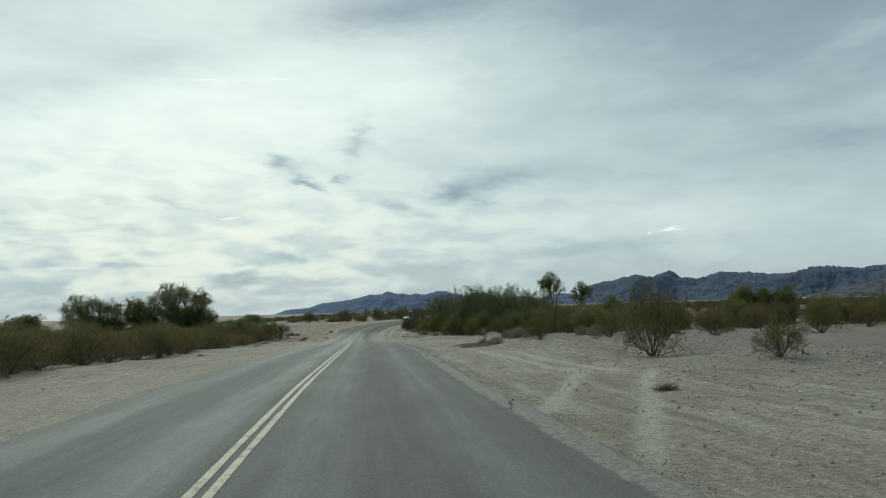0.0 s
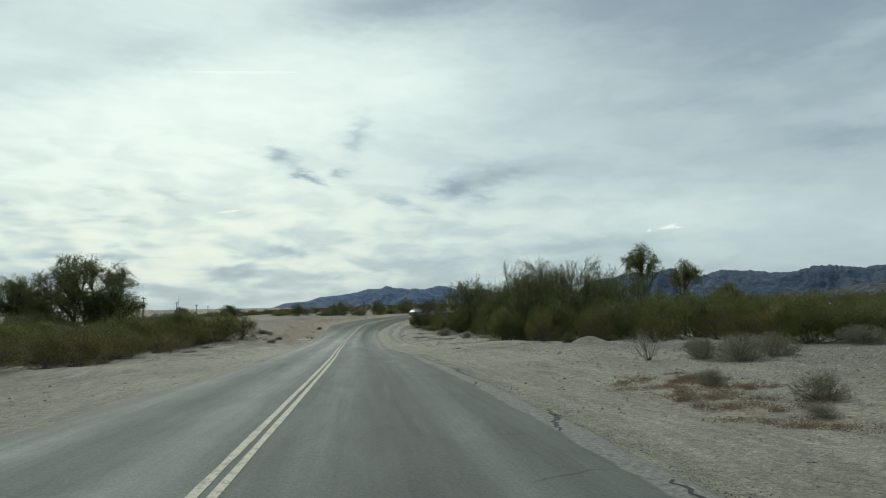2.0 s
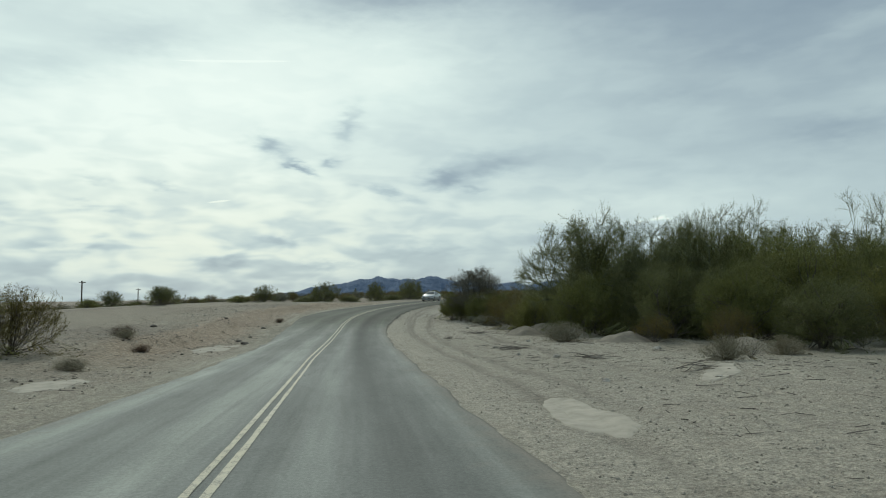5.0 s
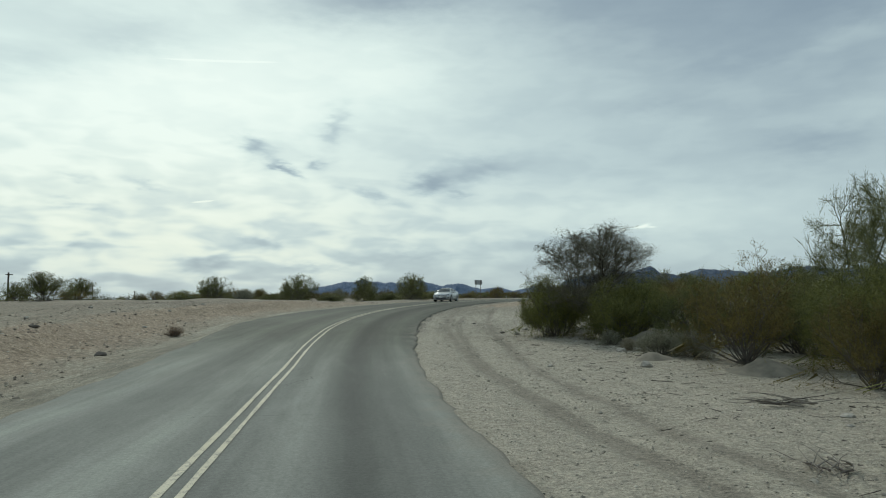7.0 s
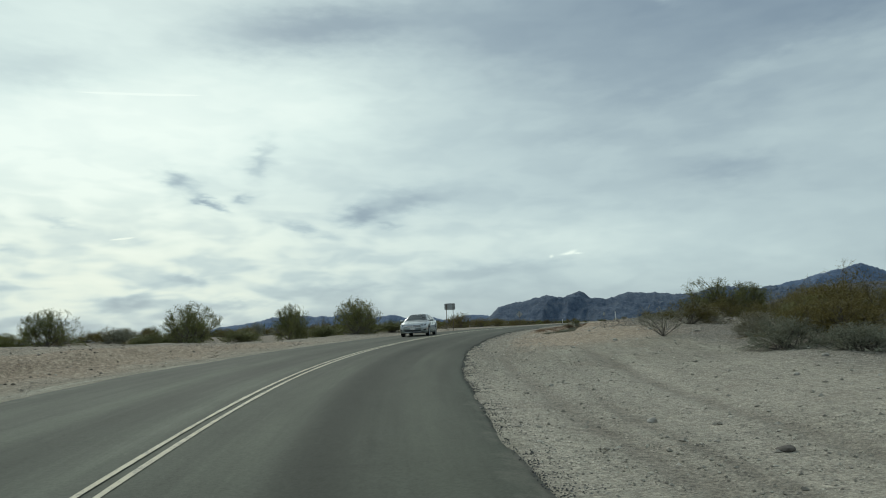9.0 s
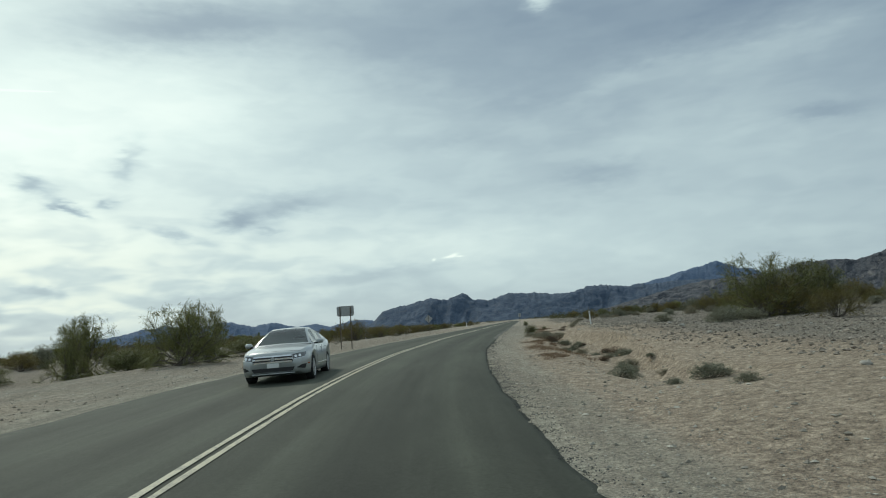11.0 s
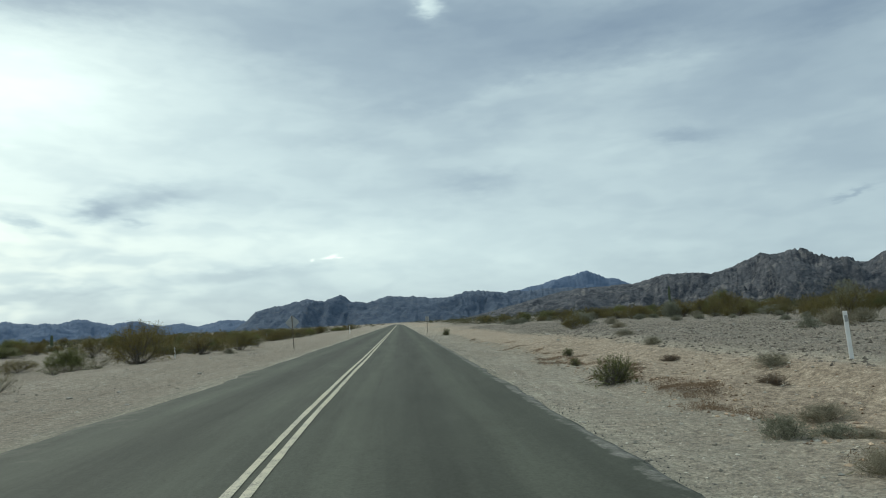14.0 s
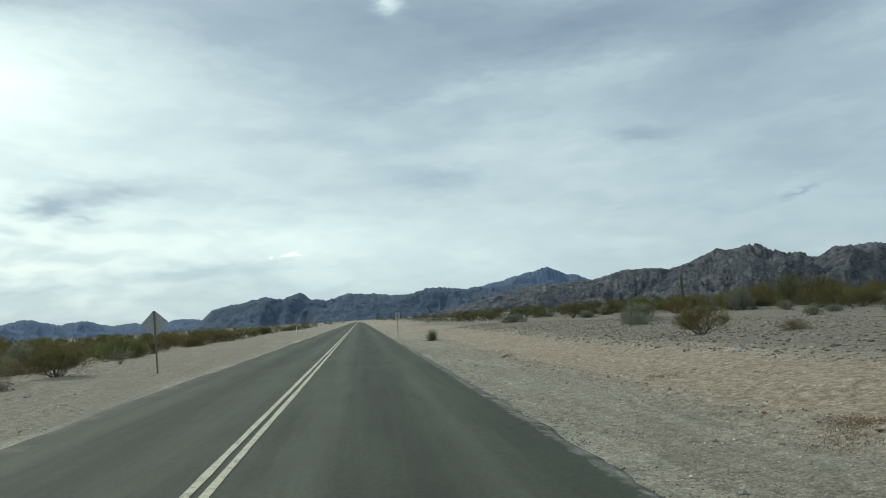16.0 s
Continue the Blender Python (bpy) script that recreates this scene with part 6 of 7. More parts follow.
def build_car(m):
    car = new("sedan_car")
    car.matrix_basis = m
    xs = sorted(set(np.round(np.arange(-2.42, 2.421, 0.055), 3).tolist() + [2.42, -0.06, -0.05, 0.86, -1.02]))

    def section(x):
        w, zt = curve(WIDE, x), curve(TOP, x)
        zb = 0.20 + 0.10 * max(0, abs(x) - 2.1) / 0.32
        low = zb
        for a in AXLES:
            if abs(x - a) < 0.385:
                low = max(low, 0.33 + math.sqrt(max(0, 0.385**2 - (x - a) ** 2)) - 0.02)
        zs = zt - 0.045
        mid = lambda t: low + (zs - low) * t
        pts = [(0, low + 0.0), (w * 0.80, low), (w * 0.955, low + 0.01), (w * 0.985, mid(0.22)), (w, mid(0.5)), (w * 0.992, mid(0.68)), (w * 0.962, mid(0.86)), (w * 0.925, zs), (w * 0.85, zt - 0.008), (w * 0.55, zt + 0.012), (0, zt + 0.02)]
        return pts

    rows = [section(x) for x in xs]
    n = len(rows[0])

    def panel(name, pick, mat, label="", out=0.0, mirror=(1, -1), cap=False):
        """The body faces that pick(x, ring) chooses, as one mesh."""
        made = []
        for side in mirror:
            bm = bmesh.new()
            cache = {}

            def vert(i, j):
                if (i, j) not in cache:
                    y, z = rows[i][j]
                    k = 1 + out / max(0.3, y) if y > 0.3 else 1
                    cache[i, j] = bm.verts.new((xs[i], side * y * k, z + (out if j >= 8 else 0)))
                return cache[i, j]

            for i in range(len(xs) - 1):
                for j in range(n - 1):
                    if pick((xs[i] + xs[i + 1]) / 2, j):
                        bm.faces.new((vert(i, j), vert(i + 1, j), vert(i + 1, j + 1), vert(i, j + 1)))
            if cap:
                for i in (0, len(xs) - 1):
                    bm.faces.new([vert(i, j) for j in range(n)])
            if len(mirror) == 2 and name in ("body", "hood", "boot_lid"):
                made.append(bm)
                continue
            part(name, bm, mat, car, label, shade=True)
        if made:
            bm = merge(made[0], made[1])
            bmesh.ops.remove_doubles(bm, verts=bm.verts, dist=0.0008)
            part(name, bm, mat, car, label, shade=True)

    front_door = lambda x, j: -0.05 < x < 0.86 and 3 <= j <= 6
    rear_door = lambda x, j: -1.02 < x < -0.06 and 3 <= j <= 6
    hood = lambda x, j: x > 1.0 and x < 2.27 and j >= 8
    boot = lambda x, j: x < -1.72 and j >= 8
    panel("body", lambda x, j: not (front_door(x, j) or rear_door(x, j) or hood(x, j) or boot(x, j)), M_CARPAINT, cap=True)
    panel("door", front_door, M_CARPAINT, out=0.003)
    panel("door", rear_door, M_CARPAINT, out=0.003)
    panel("hood", hood, M_CARPAINT, out=0.003)
    panel("boot_lid", boot, M_CARPAINT, out=0.003)

    # cabin: rings of five points a side
    gx = np.round(np.linspace(-1.78, 1.12, 49), 4)

    def ring(x):
        zr = curve(ROOF, x)
        zb = curve(TOP, x) - 0.01
        k = max(0.0, min(1.0, (zr - zb) / 0.42))
        yb, yt = 0.80, 0.80 - 0.24 * k
        return [(yb, zb), (yb - (yb - yt) * 0.12, zb + (zr - zb) * 0.10), (yt + 0.012, zb + (zr - zb) * 0.88), (yt - 0.06, zb + (zr - zb) * 0.985), (yt * 0.5, zr + 0.010), (0, zr + 0.016)]

    rings = [ring(x) for x in gx]

    def cabin(name, pick, mat, sides=(1, -1), join=False, label="", out=0.0):
        made = []
        for side in sides:
            bm = bmesh.new()
            cache = {}

            def vert(i, j):
                if (i, j) not in cache:
                    y, z = rings[i][j]
                    cache[i, j] = bm.verts.new((gx[i], side * (y + (out if j < 4 and y else 0)), z + (out if j >= 3 else 0)))
                return cache[i, j]

            for i in range(len(gx) - 1):
                for j in range(5):
                    if pick((gx[i] + gx[i + 1]) / 2, j):
                        bm.faces.new((vert(i, j), vert(i + 1, j), vert(i + 1, j + 1), vert(i, j + 1)))
            made.append(bm)
        if join:
            bm = merge(made[0], made[1])
            bmesh.ops.remove_doubles(bm, verts=bm.verts, dist=0.0008)
            made = [bm]
        for bm in made:
            part(name, bm, mat, car, label, shade=True)

    screen = lambda x, j: 0.18 < x < 1.08 and j >= 3
    rear = lambda x, j: -1.66 < x < -1.12 and j >= 3
    fwin = lambda x, j: 0.0 < x < 0.74 and j == 1
    rwin = lambda x, j: -0.86 < x < -0.10 and j == 1
    qwin = lambda x, j: -1.20 < x < -0.93 and j == 1
    glass = lambda x, j: screen(x, j) or rear(x, j) or fwin(x, j) or rwin(x, j) or qwin(x, j)
    black = lambda x, j: j == 1 and not glass(x, j) and -1.26 < x < 0.86
    gaps = ((-1.26, -1.20), (-0.93, -0.86), (-0.10, 0.0), (0.74, 0.86))
    cabin("roof", lambda x, j: not glass(x, j) and not black(x, j), M_CARPAINT, join=True)
    for lo, hi in gaps:
        cabin("window_trim", lambda x, j, lo=lo, hi=hi: black(x, j) and lo - 0.03 < x < hi + 0.03, M_TRIM, label="black window pillar trim")
    cabin("windscreen", screen, M_GLASS, join=True, label="tinted windscreen")
    cabin("rear_window", rear, M_DARKGLASS, join=True, label="tinted rear window")
    for w in (fwin, rwin, qwin):
        cabin("side_window", w, M_GLASS, label="tinted side window")
    # inside
    part("dashboard", box(0.5, 1.45, 0.16, (0.82, 0, 0.88), 0.04), M_CABIN, car)
    for sx, sy in ((0.0, 0.38), (0.0, -0.38)):
        seat = box(0.14, 0.5, 0.62, (sx - 0.22, sy, 0.9), 0.05)
        box(0.10, 0.26, 0.18, (sx - 0.27, sy, 1.24), 0.04, bm=seat)
        part("seat", seat, M_CABIN, car)
    part("rear_seat", box(0.16, 1.3, 0.55, (-1.05, 0, 0.92), 0.05), M_CABIN, car)
    part("cabin_floor", box(2.6, 1.5, 0.04, (-0.3, 0, 0.42)), M_CABIN, car)
    part("steering_wheel", rod((0.52, 0.38, 0.95), (0.50, 0.38, 0.955), 0.18, sides=18), M_TRIM, car)
    # front: pieces that follow the skin of the nose
    def skin_x(y, z):
        lo, hi = 1.0, 2.42
        for _ in range(26):
            x = (lo + hi) / 2
            p = section(x)[2:]
            inside = z <= p[-1][1] and abs(y) <= np.interp(z, [q[1] for q in p], [q[0] for q in p])
            lo, hi = (x, hi) if inside else (lo, x)
        return lo

    def skin(name, quad, mat, owner, out, label="", nu=8, nv=3, depth=0.03):
        """A plate over the nose; quad: four (y, z) corners, round from the lower inner one."""
        bm = bmesh.new()
        grid = []
        for i in range(nu + 1):
            u, row = i / nu, []
            for j in range(nv + 1):
                v = j / nv
                y, z = (sum(w * q[k] for w, q in zip(((1 - u) * (1 - v), u * (1 - v), u * v, (1 - u) * v), quad)) for k in (0, 1))
                x = skin_x(y, z)
                row.append([bm.verts.new((x + d, y, z)) for d in (out, out - depth)])
            grid.append(row)
        for i in range(nu):
            for j in range(nv):
                c = grid[i][j], grid[i + 1][j], grid[i + 1][j + 1], grid[i][j + 1]
                bm.faces.new([q[0] for q in c])
                bm.faces.new([q[1] for q in c][::-1])
        rim = [grid[i][0] for i in range(nu)] + [grid[nu][j] for j in range(nv)] + [grid[i][nv] for i in range(nu, 0, -1)] + [grid[0][j] for j in range(nv, 0, -1)]
        for p, q in zip(rim, rim[1:] + rim[:1]):
            bm.faces.new((p[0], p[1], q[1], q[0]))
        return part(name, bm, mat, owner, label)

    g = skin("grille", ((-0.52, 0.545), (0.52, 0.545), (0.50, 0.735), (-0.50, 0.735)), M_TRIM, car, 0.012, "black grille with chrome bars", 14, 4)
    for z, w in ((0.562, 0.50), (0.638, 0.51), (0.714, 0.49)):
        skin("bar", ((-w, z - 0.019), (w, z - 0.019), (w, z + 0.019), (-w, z + 0.019)), M_CHROME, g, 0.024, "chrome grille bar", 14, 1)
    bx = skin_x(0, 0.64)
    part("badge", rod((bx + 0.02, 0, 0.64), (bx + 0.036, 0, 0.64), 0.05, sides=16), M_STEEL, g, "plain oval badge")
    skin("lower_intake", ((-0.50, 0.315), (0.50, 0.315), (0.56, 0.415), (-0.56, 0.415)), M_TRIM, car, 0.008, "black lower air intake", 12, 2)
    part("front_lip", box(0.06, 1.12, 0.03, (2.40, 0, 0.265), 0.012), M_CARPAINT, car)
    part("number_plate", box(0.012, 0.31, 0.12, (2.437, 0, 0.475), 0.005), M_WHITE, car, "plain white plate")
    for s in (1, -1):
        h = skin("headlight", ((s * 0.53, 0.615), (s * 0.80, 0.655), (s * 0.83, 0.775), (s * 0.51, 0.735)), M_LAMPHOUSE, car, 0.010, "dark-backed wrap-around headlight", 10, 4)
        for y, z, r in ((0.59, 0.675, 0.040), (0.69, 0.690, 0.042)):
            c = Vector((skin_x(y, z) + 0.004, s * y, z))
            part("reflector", rod(c, c + Vector((0.016, s * 0.006, 0.004)), r, r * 0.85, 14), M_CHROME, h, "round chrome reflector")
        skin("lamp_bezel", ((s * 0.52, 0.602), (s * 0.81, 0.643), (s * 0.81, 0.655), (s * 0.52, 0.614)), M_CHROME, h, 0.014, "bright headlight bezel", 8, 1)
        skin("fog_recess", ((s * 0.60, 0.385), (s * 0.80, 0.345), (s * 0.83, 0.465), (s * 0.74, 0.455)), M_TRIM, car, 0.008, "black fog lamp recess", 6, 3)
        part("side_marker", box(0.11, 0.012, 0.03, (2.07, s * 0.872, 0.47), 0.005, turn=Euler((0, 0, s * radians(-14))).to_matrix().to_4x4()), M_AMBER, car, "small amber side marker")
        part("tail_light", box(0.10, 0.34, 0.16, (-2.34, s * 0.62, 0.85), 0.04), M_AMBER, car, "red-amber tail light")
        mirror = box(0.14, 0.20, 0.13, (0.80, s * 1.0, 1.015), 0.05)
        mm = part("door_mirror", mirror, M_CARPAINT, car, shade=True)
        part("mirror_foot", box(0.07, 0.14, 0.05, (0.83, s * 0.90, 0.965), 0.02), M_TRIM, mm)
        for x in (0.16, -0.80):
            hd = box(0.19, 0.025, 0.032, (x, s * 0.912, 0.84), 0.011)
            part("door_handle", hd, M_CHROME, car, "chrome door handle")
        part("sill_strip", box(1.75, 0.012, 0.03, (-0.05, s * 0.915, 0.40), 0.005), M_CHROME, car, "bright sill strip")
        part("belt_strip", box(1.9, 0.010, 0.02, (-0.18, s * 0.805, 0.985), 0.004), M_CHROME, car, "bright window strip")
        part("seam", box(0.004, 0.006, 0.46, (-0.055, s * 0.911, 0.66)), M_TRIM, car)
        part("seam", box(0.004, 0.006, 0.44, (0.86, s * 0.909, 0.67)), M_TRIM, car)
    for a in AXLES:
        # solid black block across each axle, added as the shade inside the arches
        part("axle_shadow_box", box(0.72, 1.40, 0.42, (a, 0, 0.47)), M_TRIM, car, "black block filling the wheel arches with shade")
        for s in (1, -1):
            wheel = new("wheel")
            wheel.parent = car
            wheel.matrix_basis = pose(a, s * 0.80, 0.33)
            tyre = bmesh.new()
            prof = [(0.235, -0.10), (0.30, -0.108), (0.325, -0.085), (0.33, 0), (0.325, 0.085), (0.30, 0.108), (0.235, 0.10)]
            ringv = []
            for k in range(36):
                t = 2 * math.pi * k / 36
                ringv.append([tyre.verts.new((r * math.cos(t), y, r * math.sin(t))) for r, y in prof])
            for k in range(36):
                p, q = ringv[k], ringv[(k + 1) % 36]
                for j in range(len(prof) - 1):
                    tyre.faces.new((p[j], p[j + 1], q[j + 1], q[j]))
            part("tyre", tyre, M_TYRE, wheel, "black tyre", shade=True)
            rim = rod((0, s * 0.02, 0), (0, s * 0.03, 0), 0.236, sides=30)
            part("rim_back", rim, M_TRIM, wheel)
            face = bmesh.new()
            for k in range(14):
                t = 2 * math.pi * k / 14
                turn = Matrix.Rotation(t, 4, "Y")
                box(0.030, 0.026, 0.185, turn @ Vector((0, s * 0.080, 0.135)), 0.006, bm=face, turn=turn)
            rod((0, s * 0.05, 0), (0, s * 0.10, 0), 0.06, sides=16, bm=face)
            for k in range(30):
                t0, t1 = 2 * math.pi * k / 30, 2 * math.pi * (k + 1) / 30
                rod((0.229 * math.cos(t0), s * 0.09, 0.229 * math.sin(t0)), (0.229 * math.cos(t1), s * 0.09, 0.229 * math.sin(t1)), 0.012, sides=5, bm=face)
            part("rim", face, M_RIM, wheel, "many-spoked alloy rim")
    return tagged(car, "silver-white four-door sedan car on the oncoming lane", "car")


car_turn = -105.8
_c, _s = math.cos(radians(car_turn)), math.sin(radians(car_turn))
# its left front wheel stands at this place on the oncoming lane
_wx, _wy = -7.92, 165.45
car_x, car_y = _wx - 0.97 * (1.40 * _c - 0.90 * _s), _wy - 0.97 * (1.40 * _s + 0.90 * _c)
_k = int(np.argmin((LINE[:, 0] - car_x) ** 2 + (LINE[:, 1] - car_y) ** 2))
build_car(pose(car_x, car_y, float(LINE[_k, 2]) - 0.070, 1.1, -0.3, car_turn) @ Matrix.Diagonal((0.97, 0.97, 0.97, 1)))


# ---- stones, litter, cracks ----
def stone_mesh(rng, n, c, size, flat=0.6):
    """Many small angular stones in one mesh."""
    base = np.array([(1, 0, 0), (-1, 0, 0), (0, 1, 0), (0, -1, 0), (0, 0, 1), (0, 0, -1.0)])
    faces = np.array([(0, 2, 4), (2, 1, 4), (1, 3, 4), (3, 0, 4), (2, 0, 5), (1, 2, 5), (3, 1, 5), (0, 3, 5)])
    v = base[None] * rng.uniform(0.55, 1.15, (n, 6, 1)) + rng.normal(0, 0.12, (n, 6, 3))
    a = rng.uniform(0, 6.283, n)
    ca, sa = np.cos(a)[:, None], np.sin(a)[:, None]
    v = np.stack([v[..., 0] * ca - v[..., 1] * sa, v[..., 0] * sa + v[..., 1] * ca, v[..., 2] * flat], 2)
    v = v * size[:, None, None] + c[:, None]
    f = (np.arange(n) * 6)[:, None, None] + faces[None]
    return v.reshape(-1, 3), f.reshape(-1, 3)


def stones_material(name, dark, light):
    m, g = material(name)
    r = g.node("ShaderNodeNewGeometry").outputs["Random Per Island"]
    co = g.node("ShaderNodeTexCoord").outputs["Object"]
    col = g.ramp(r, [(0.0, dark), (0.8, light), (1.0, tuple(min(0.7, c * 1.5) for c in light))])
    finish(g, col, 0.9, g.noise(co, 60, 3), 0.3, 0.01)
    return m


M_GRAVEL = stones_material("mixed_gravel", (0.205, 0.185, 0.148), (0.43, 0.395, 0.33))
M_CHIPS = stones_material("shoulder_chips", (0.20, 0.18, 0.145), (0.47, 0.43, 0.355))
M_PAVE = stones_material("dark_gravel", (0.090, 0.074, 0.058), (0.32, 0.275, 0.220))
M_CRUMBS = stones_material("asphalt_crumbs", (0.035, 0.035, 0.034), (0.11, 0.108, 0.10))


def belt(rng, n, s0, s1, side, e0, e1, bias=1.0):
    """Random places beside the road: stations s0 to s1, e0 to e1 metres beyond the asphalt's edge."""
    s = rng.uniform(s0, s1, n)
    e = e0 + (e1 - e0) * rng.uniform(0, 1, n) ** bias
    k = np.searchsorted(ALONG, s).clip(0, len(ALONG) - 1)
    d = np.where(side > 0, edge(R_EDGE, s) + e, -(edge(L_EDGE, s) + e))
    return LINE[k, :2] + d[:, None] * RIGHT[k] + rng.normal(0, 0.12, (n, 2))


def gravel(name, label, mat, seed, belts, small, big, power):
    rng = np.random.default_rng(seed)
    xy = np.concatenate([belt(rng, *b) for b in belts])
    size = small + (big - small) * rng.uniform(0, 1, len(xy)) ** power
    z = ground_height(xy[:, 0], xy[:, 1])
    c = np.column_stack([xy, z + size * 0.12])
    v, f = stone_mesh(rng, len(c), c, size)
    return tagged(new(name, mesh_from(name, v, f, mat)), label, "gravel", kind="stuff")


gravel("roadside_gravel", "loose mixed desert gravel and chips on sand", M_GRAVEL, 3, (
    (26000, -2, 66, 1, 4.0, 13.0, 1.0), (3500, -2, 70, 1, 0.8, 4.5, 1.0), (1500, 60, 128, 1, 2.0, 9.0, 1.0), (3500, 128, 250, 1, 0.2, 2.6, 1.2), (3500, 165, 262, 1, 2.0, 6.0, 1.0),
    (3000, 0, 90, -1, 0.4, 5.0, 1.0), (3000, 90, 165, -1, 0.5, 9.0, 1.0), (4500, 165, 262, -1, 0.2, 7.0, 1.0), (5000, 112, 165, 1, 0.3, 9.0, 1.0)), 0.010, 0.055, 4.6)
gravel("shoulder_chips", "fine mixed chips on the sandy shoulder", M_CHIPS, 14, ((42000, 58, 132, 1, 0.2, 9.0, 1.0), (8000, 84, 160, -1, 0.3, 8.0, 1.0), (9000, -2, 62, 1, 0.6, 9.0, 1.0), (16000, 128, 250, 1, 0.15, 3.0, 1.2)), 0.006, 0.027, 2.2)
gravel("desert_pavement", "dark varnished gravel covering the flat beyond the wash", M_PAVE, 15, ((46000, 158, 262, 1, 5.6, 20.0, 1.2), (7000, 158, 262, 1, 20.0, 40.0, 1.0)), 0.012, 0.080, 4.0)
gravel("asphalt_crumbs", "dark broken asphalt crumbs along the road edge", M_CRUMBS, 9, ((26000, 126, 186, 1, -0.08, 0.30, 2.0), (6000, 186, 250, 1, -0.06, 0.35, 1.6), (500, 60, 122, 1, -0.1, 0.4, 1.0), (400, 100, 250, -1, -0.05, 0.4, 1.0)), 0.003, 0.017, 2.5)

gravel("bank_stones", "dark stones and clods strewn over the washed bank", M_PAVE, 29, ((9000, 84, 168, -1, 0.8, 12.0, 1.0),), 0.012, 0.075, 3.6)
gravel("edge_crumbs", "fine dark crumbs along the worn road edge", M_CRUMBS, 19, ((14000, -2, 62, 1, 0.0, 0.45, 1.4),), 0.003, 0.013, 2.5)

M_CLODS = stones_material("reddish_clods", (0.16, 0.105, 0.068), (0.46, 0.34, 0.23))
gravel("soil_clods", "crumbled reddish clods along the washed-out gully", M_CLODS, 12, ((2200, 166, 200, 1, 3.0, 5.4, 1.0), (2000, 166, 206, 1, 1.8, 3.2, 1.0), (900, 204, 232, 1, 2.1, 2.9, 1.0), (1200, 100, 160, -1, 2.6, 5.0, 1.0)), 0.010, 0.055, 4.0)


def litter():
    """Dead sticks, bark flakes and leaves lying about the wash."""
    rng = np.random.default_rng(17)
    xy = np.concatenate([belt(rng, 2600, 60, 128, 1, 2.6, 10.5), belt(rng, 900, 60, 112, -1, 1.5, 9.0), belt(rng, 120, 20, 62, 1, 4, 9), belt(rng, 160, 168, 215, 1, 3, 8), belt(rng, 160, 170, 250, -1, 1, 6)])
    n = len(xy)
    a, L = rng.uniform(0, 6.283, n), 0.05 + 0.42 * rng.uniform(0, 1, n) ** 4
    d = np.stack([np.cos(a), np.sin(a), rng.normal(0, 0.08, n)], 1) * L[:, None]
    p = np.column_stack([xy, ground_height(xy[:, 0], xy[:, 1]) + 0.018])
    r = 0.003 + 0.007 * rng.uniform(0, 1, n) ** 2
    v, f = prisms(p - d / 2, p + d / 2, r, r * 0.6)
    return tagged(new("dead_sticks", mesh_from("dead_sticks", v, f, M_DRIFT)), "dead grey sticks and bark flakes on sand", "litter", kind="stuff")


def weed_mat():
    """Flattened rust-brown weeds, thick in two patches on the verge."""
    rng = np.random.default_rng(23)
    xy = np.concatenate([belt(rng, 55, 37, 43, 1, 2.6, 4.8), belt(rng, 8, 34, 37, 1, 2.4, 3.4), belt(rng, 70, 182, 206, 1, 2.1, 3.3), belt(rng, 40, 168, 182, 1, 1.6, 3.0), belt(rng, 8, 206, 228, 1, 2.2, 3.6)])
    k = np.repeat(np.arange(len(xy)), 320)
    spread = rng.uniform(0.08, 0.24, len(xy))[k]
    p = xy[k] + rng.normal(0, 1, (len(k), 2)) * spread[:, None]
    c = np.column_stack([p, ground_height(p[:, 0], p[:, 1]) + rng.uniform(0.0, 0.06, len(k))])
    v, f = leaves(rng, c, np.tile([[0, 0, 0.35]], (len(c), 1)), np.full(len(c), 0.050), 0.075, 0.0, 0.7)
    return tagged(new("dry_weed_mat", mesh_from("dry_weed_mat", v, f, M_STRAW)), "flattened mat of rust-brown dry weeds on the verge", "weeds", kind="stuff")


M_DRIFT = plain("driftwood", (0.12, 0.10, 0.085), 0.9, vary=0.4, scale=2.0)
M_BLEACHED = plain("bleached_wood", (0.24, 0.215, 0.18), 0.9, vary=0.25, scale=4.0)
litter()
weed_mat()


def rock(x, y, size, flat, seed, mat=None, label="angular pale desert rock lying on gravel"):
    bm = bmesh.new()
    bmesh.ops.create_icosphere(bm, subdivisions=2, radius=1)
    rng = random.Random(seed)
    off = Vector((rng.uniform(-50, 50), rng.uniform(-50, 50), 0))
    for v in bm.verts:
        k = 0.8 + 0.45 * noise.noise(v.co * 0.9 + off) + 0.18 * noise.noise(v.co * 2.3 + off)
        v.co = Vector((v.co.x * k * size, v.co.y * k * size * rng.uniform(0.97, 1.03), v.co.z * k * size * flat))
    me = mesh_of(bm, "rock", mat or M_STONE)
    ob = new("rock", me)
    ob.matrix_basis = pose(x, y, at(x, y) + size * flat * 0.25, 0, 0, rng.uniform(0, 360))
    return tagged(ob, label, "rock", "rocks beside the road")


rock_rng = random.Random(31)
rng_np = np.random.default_rng(77)
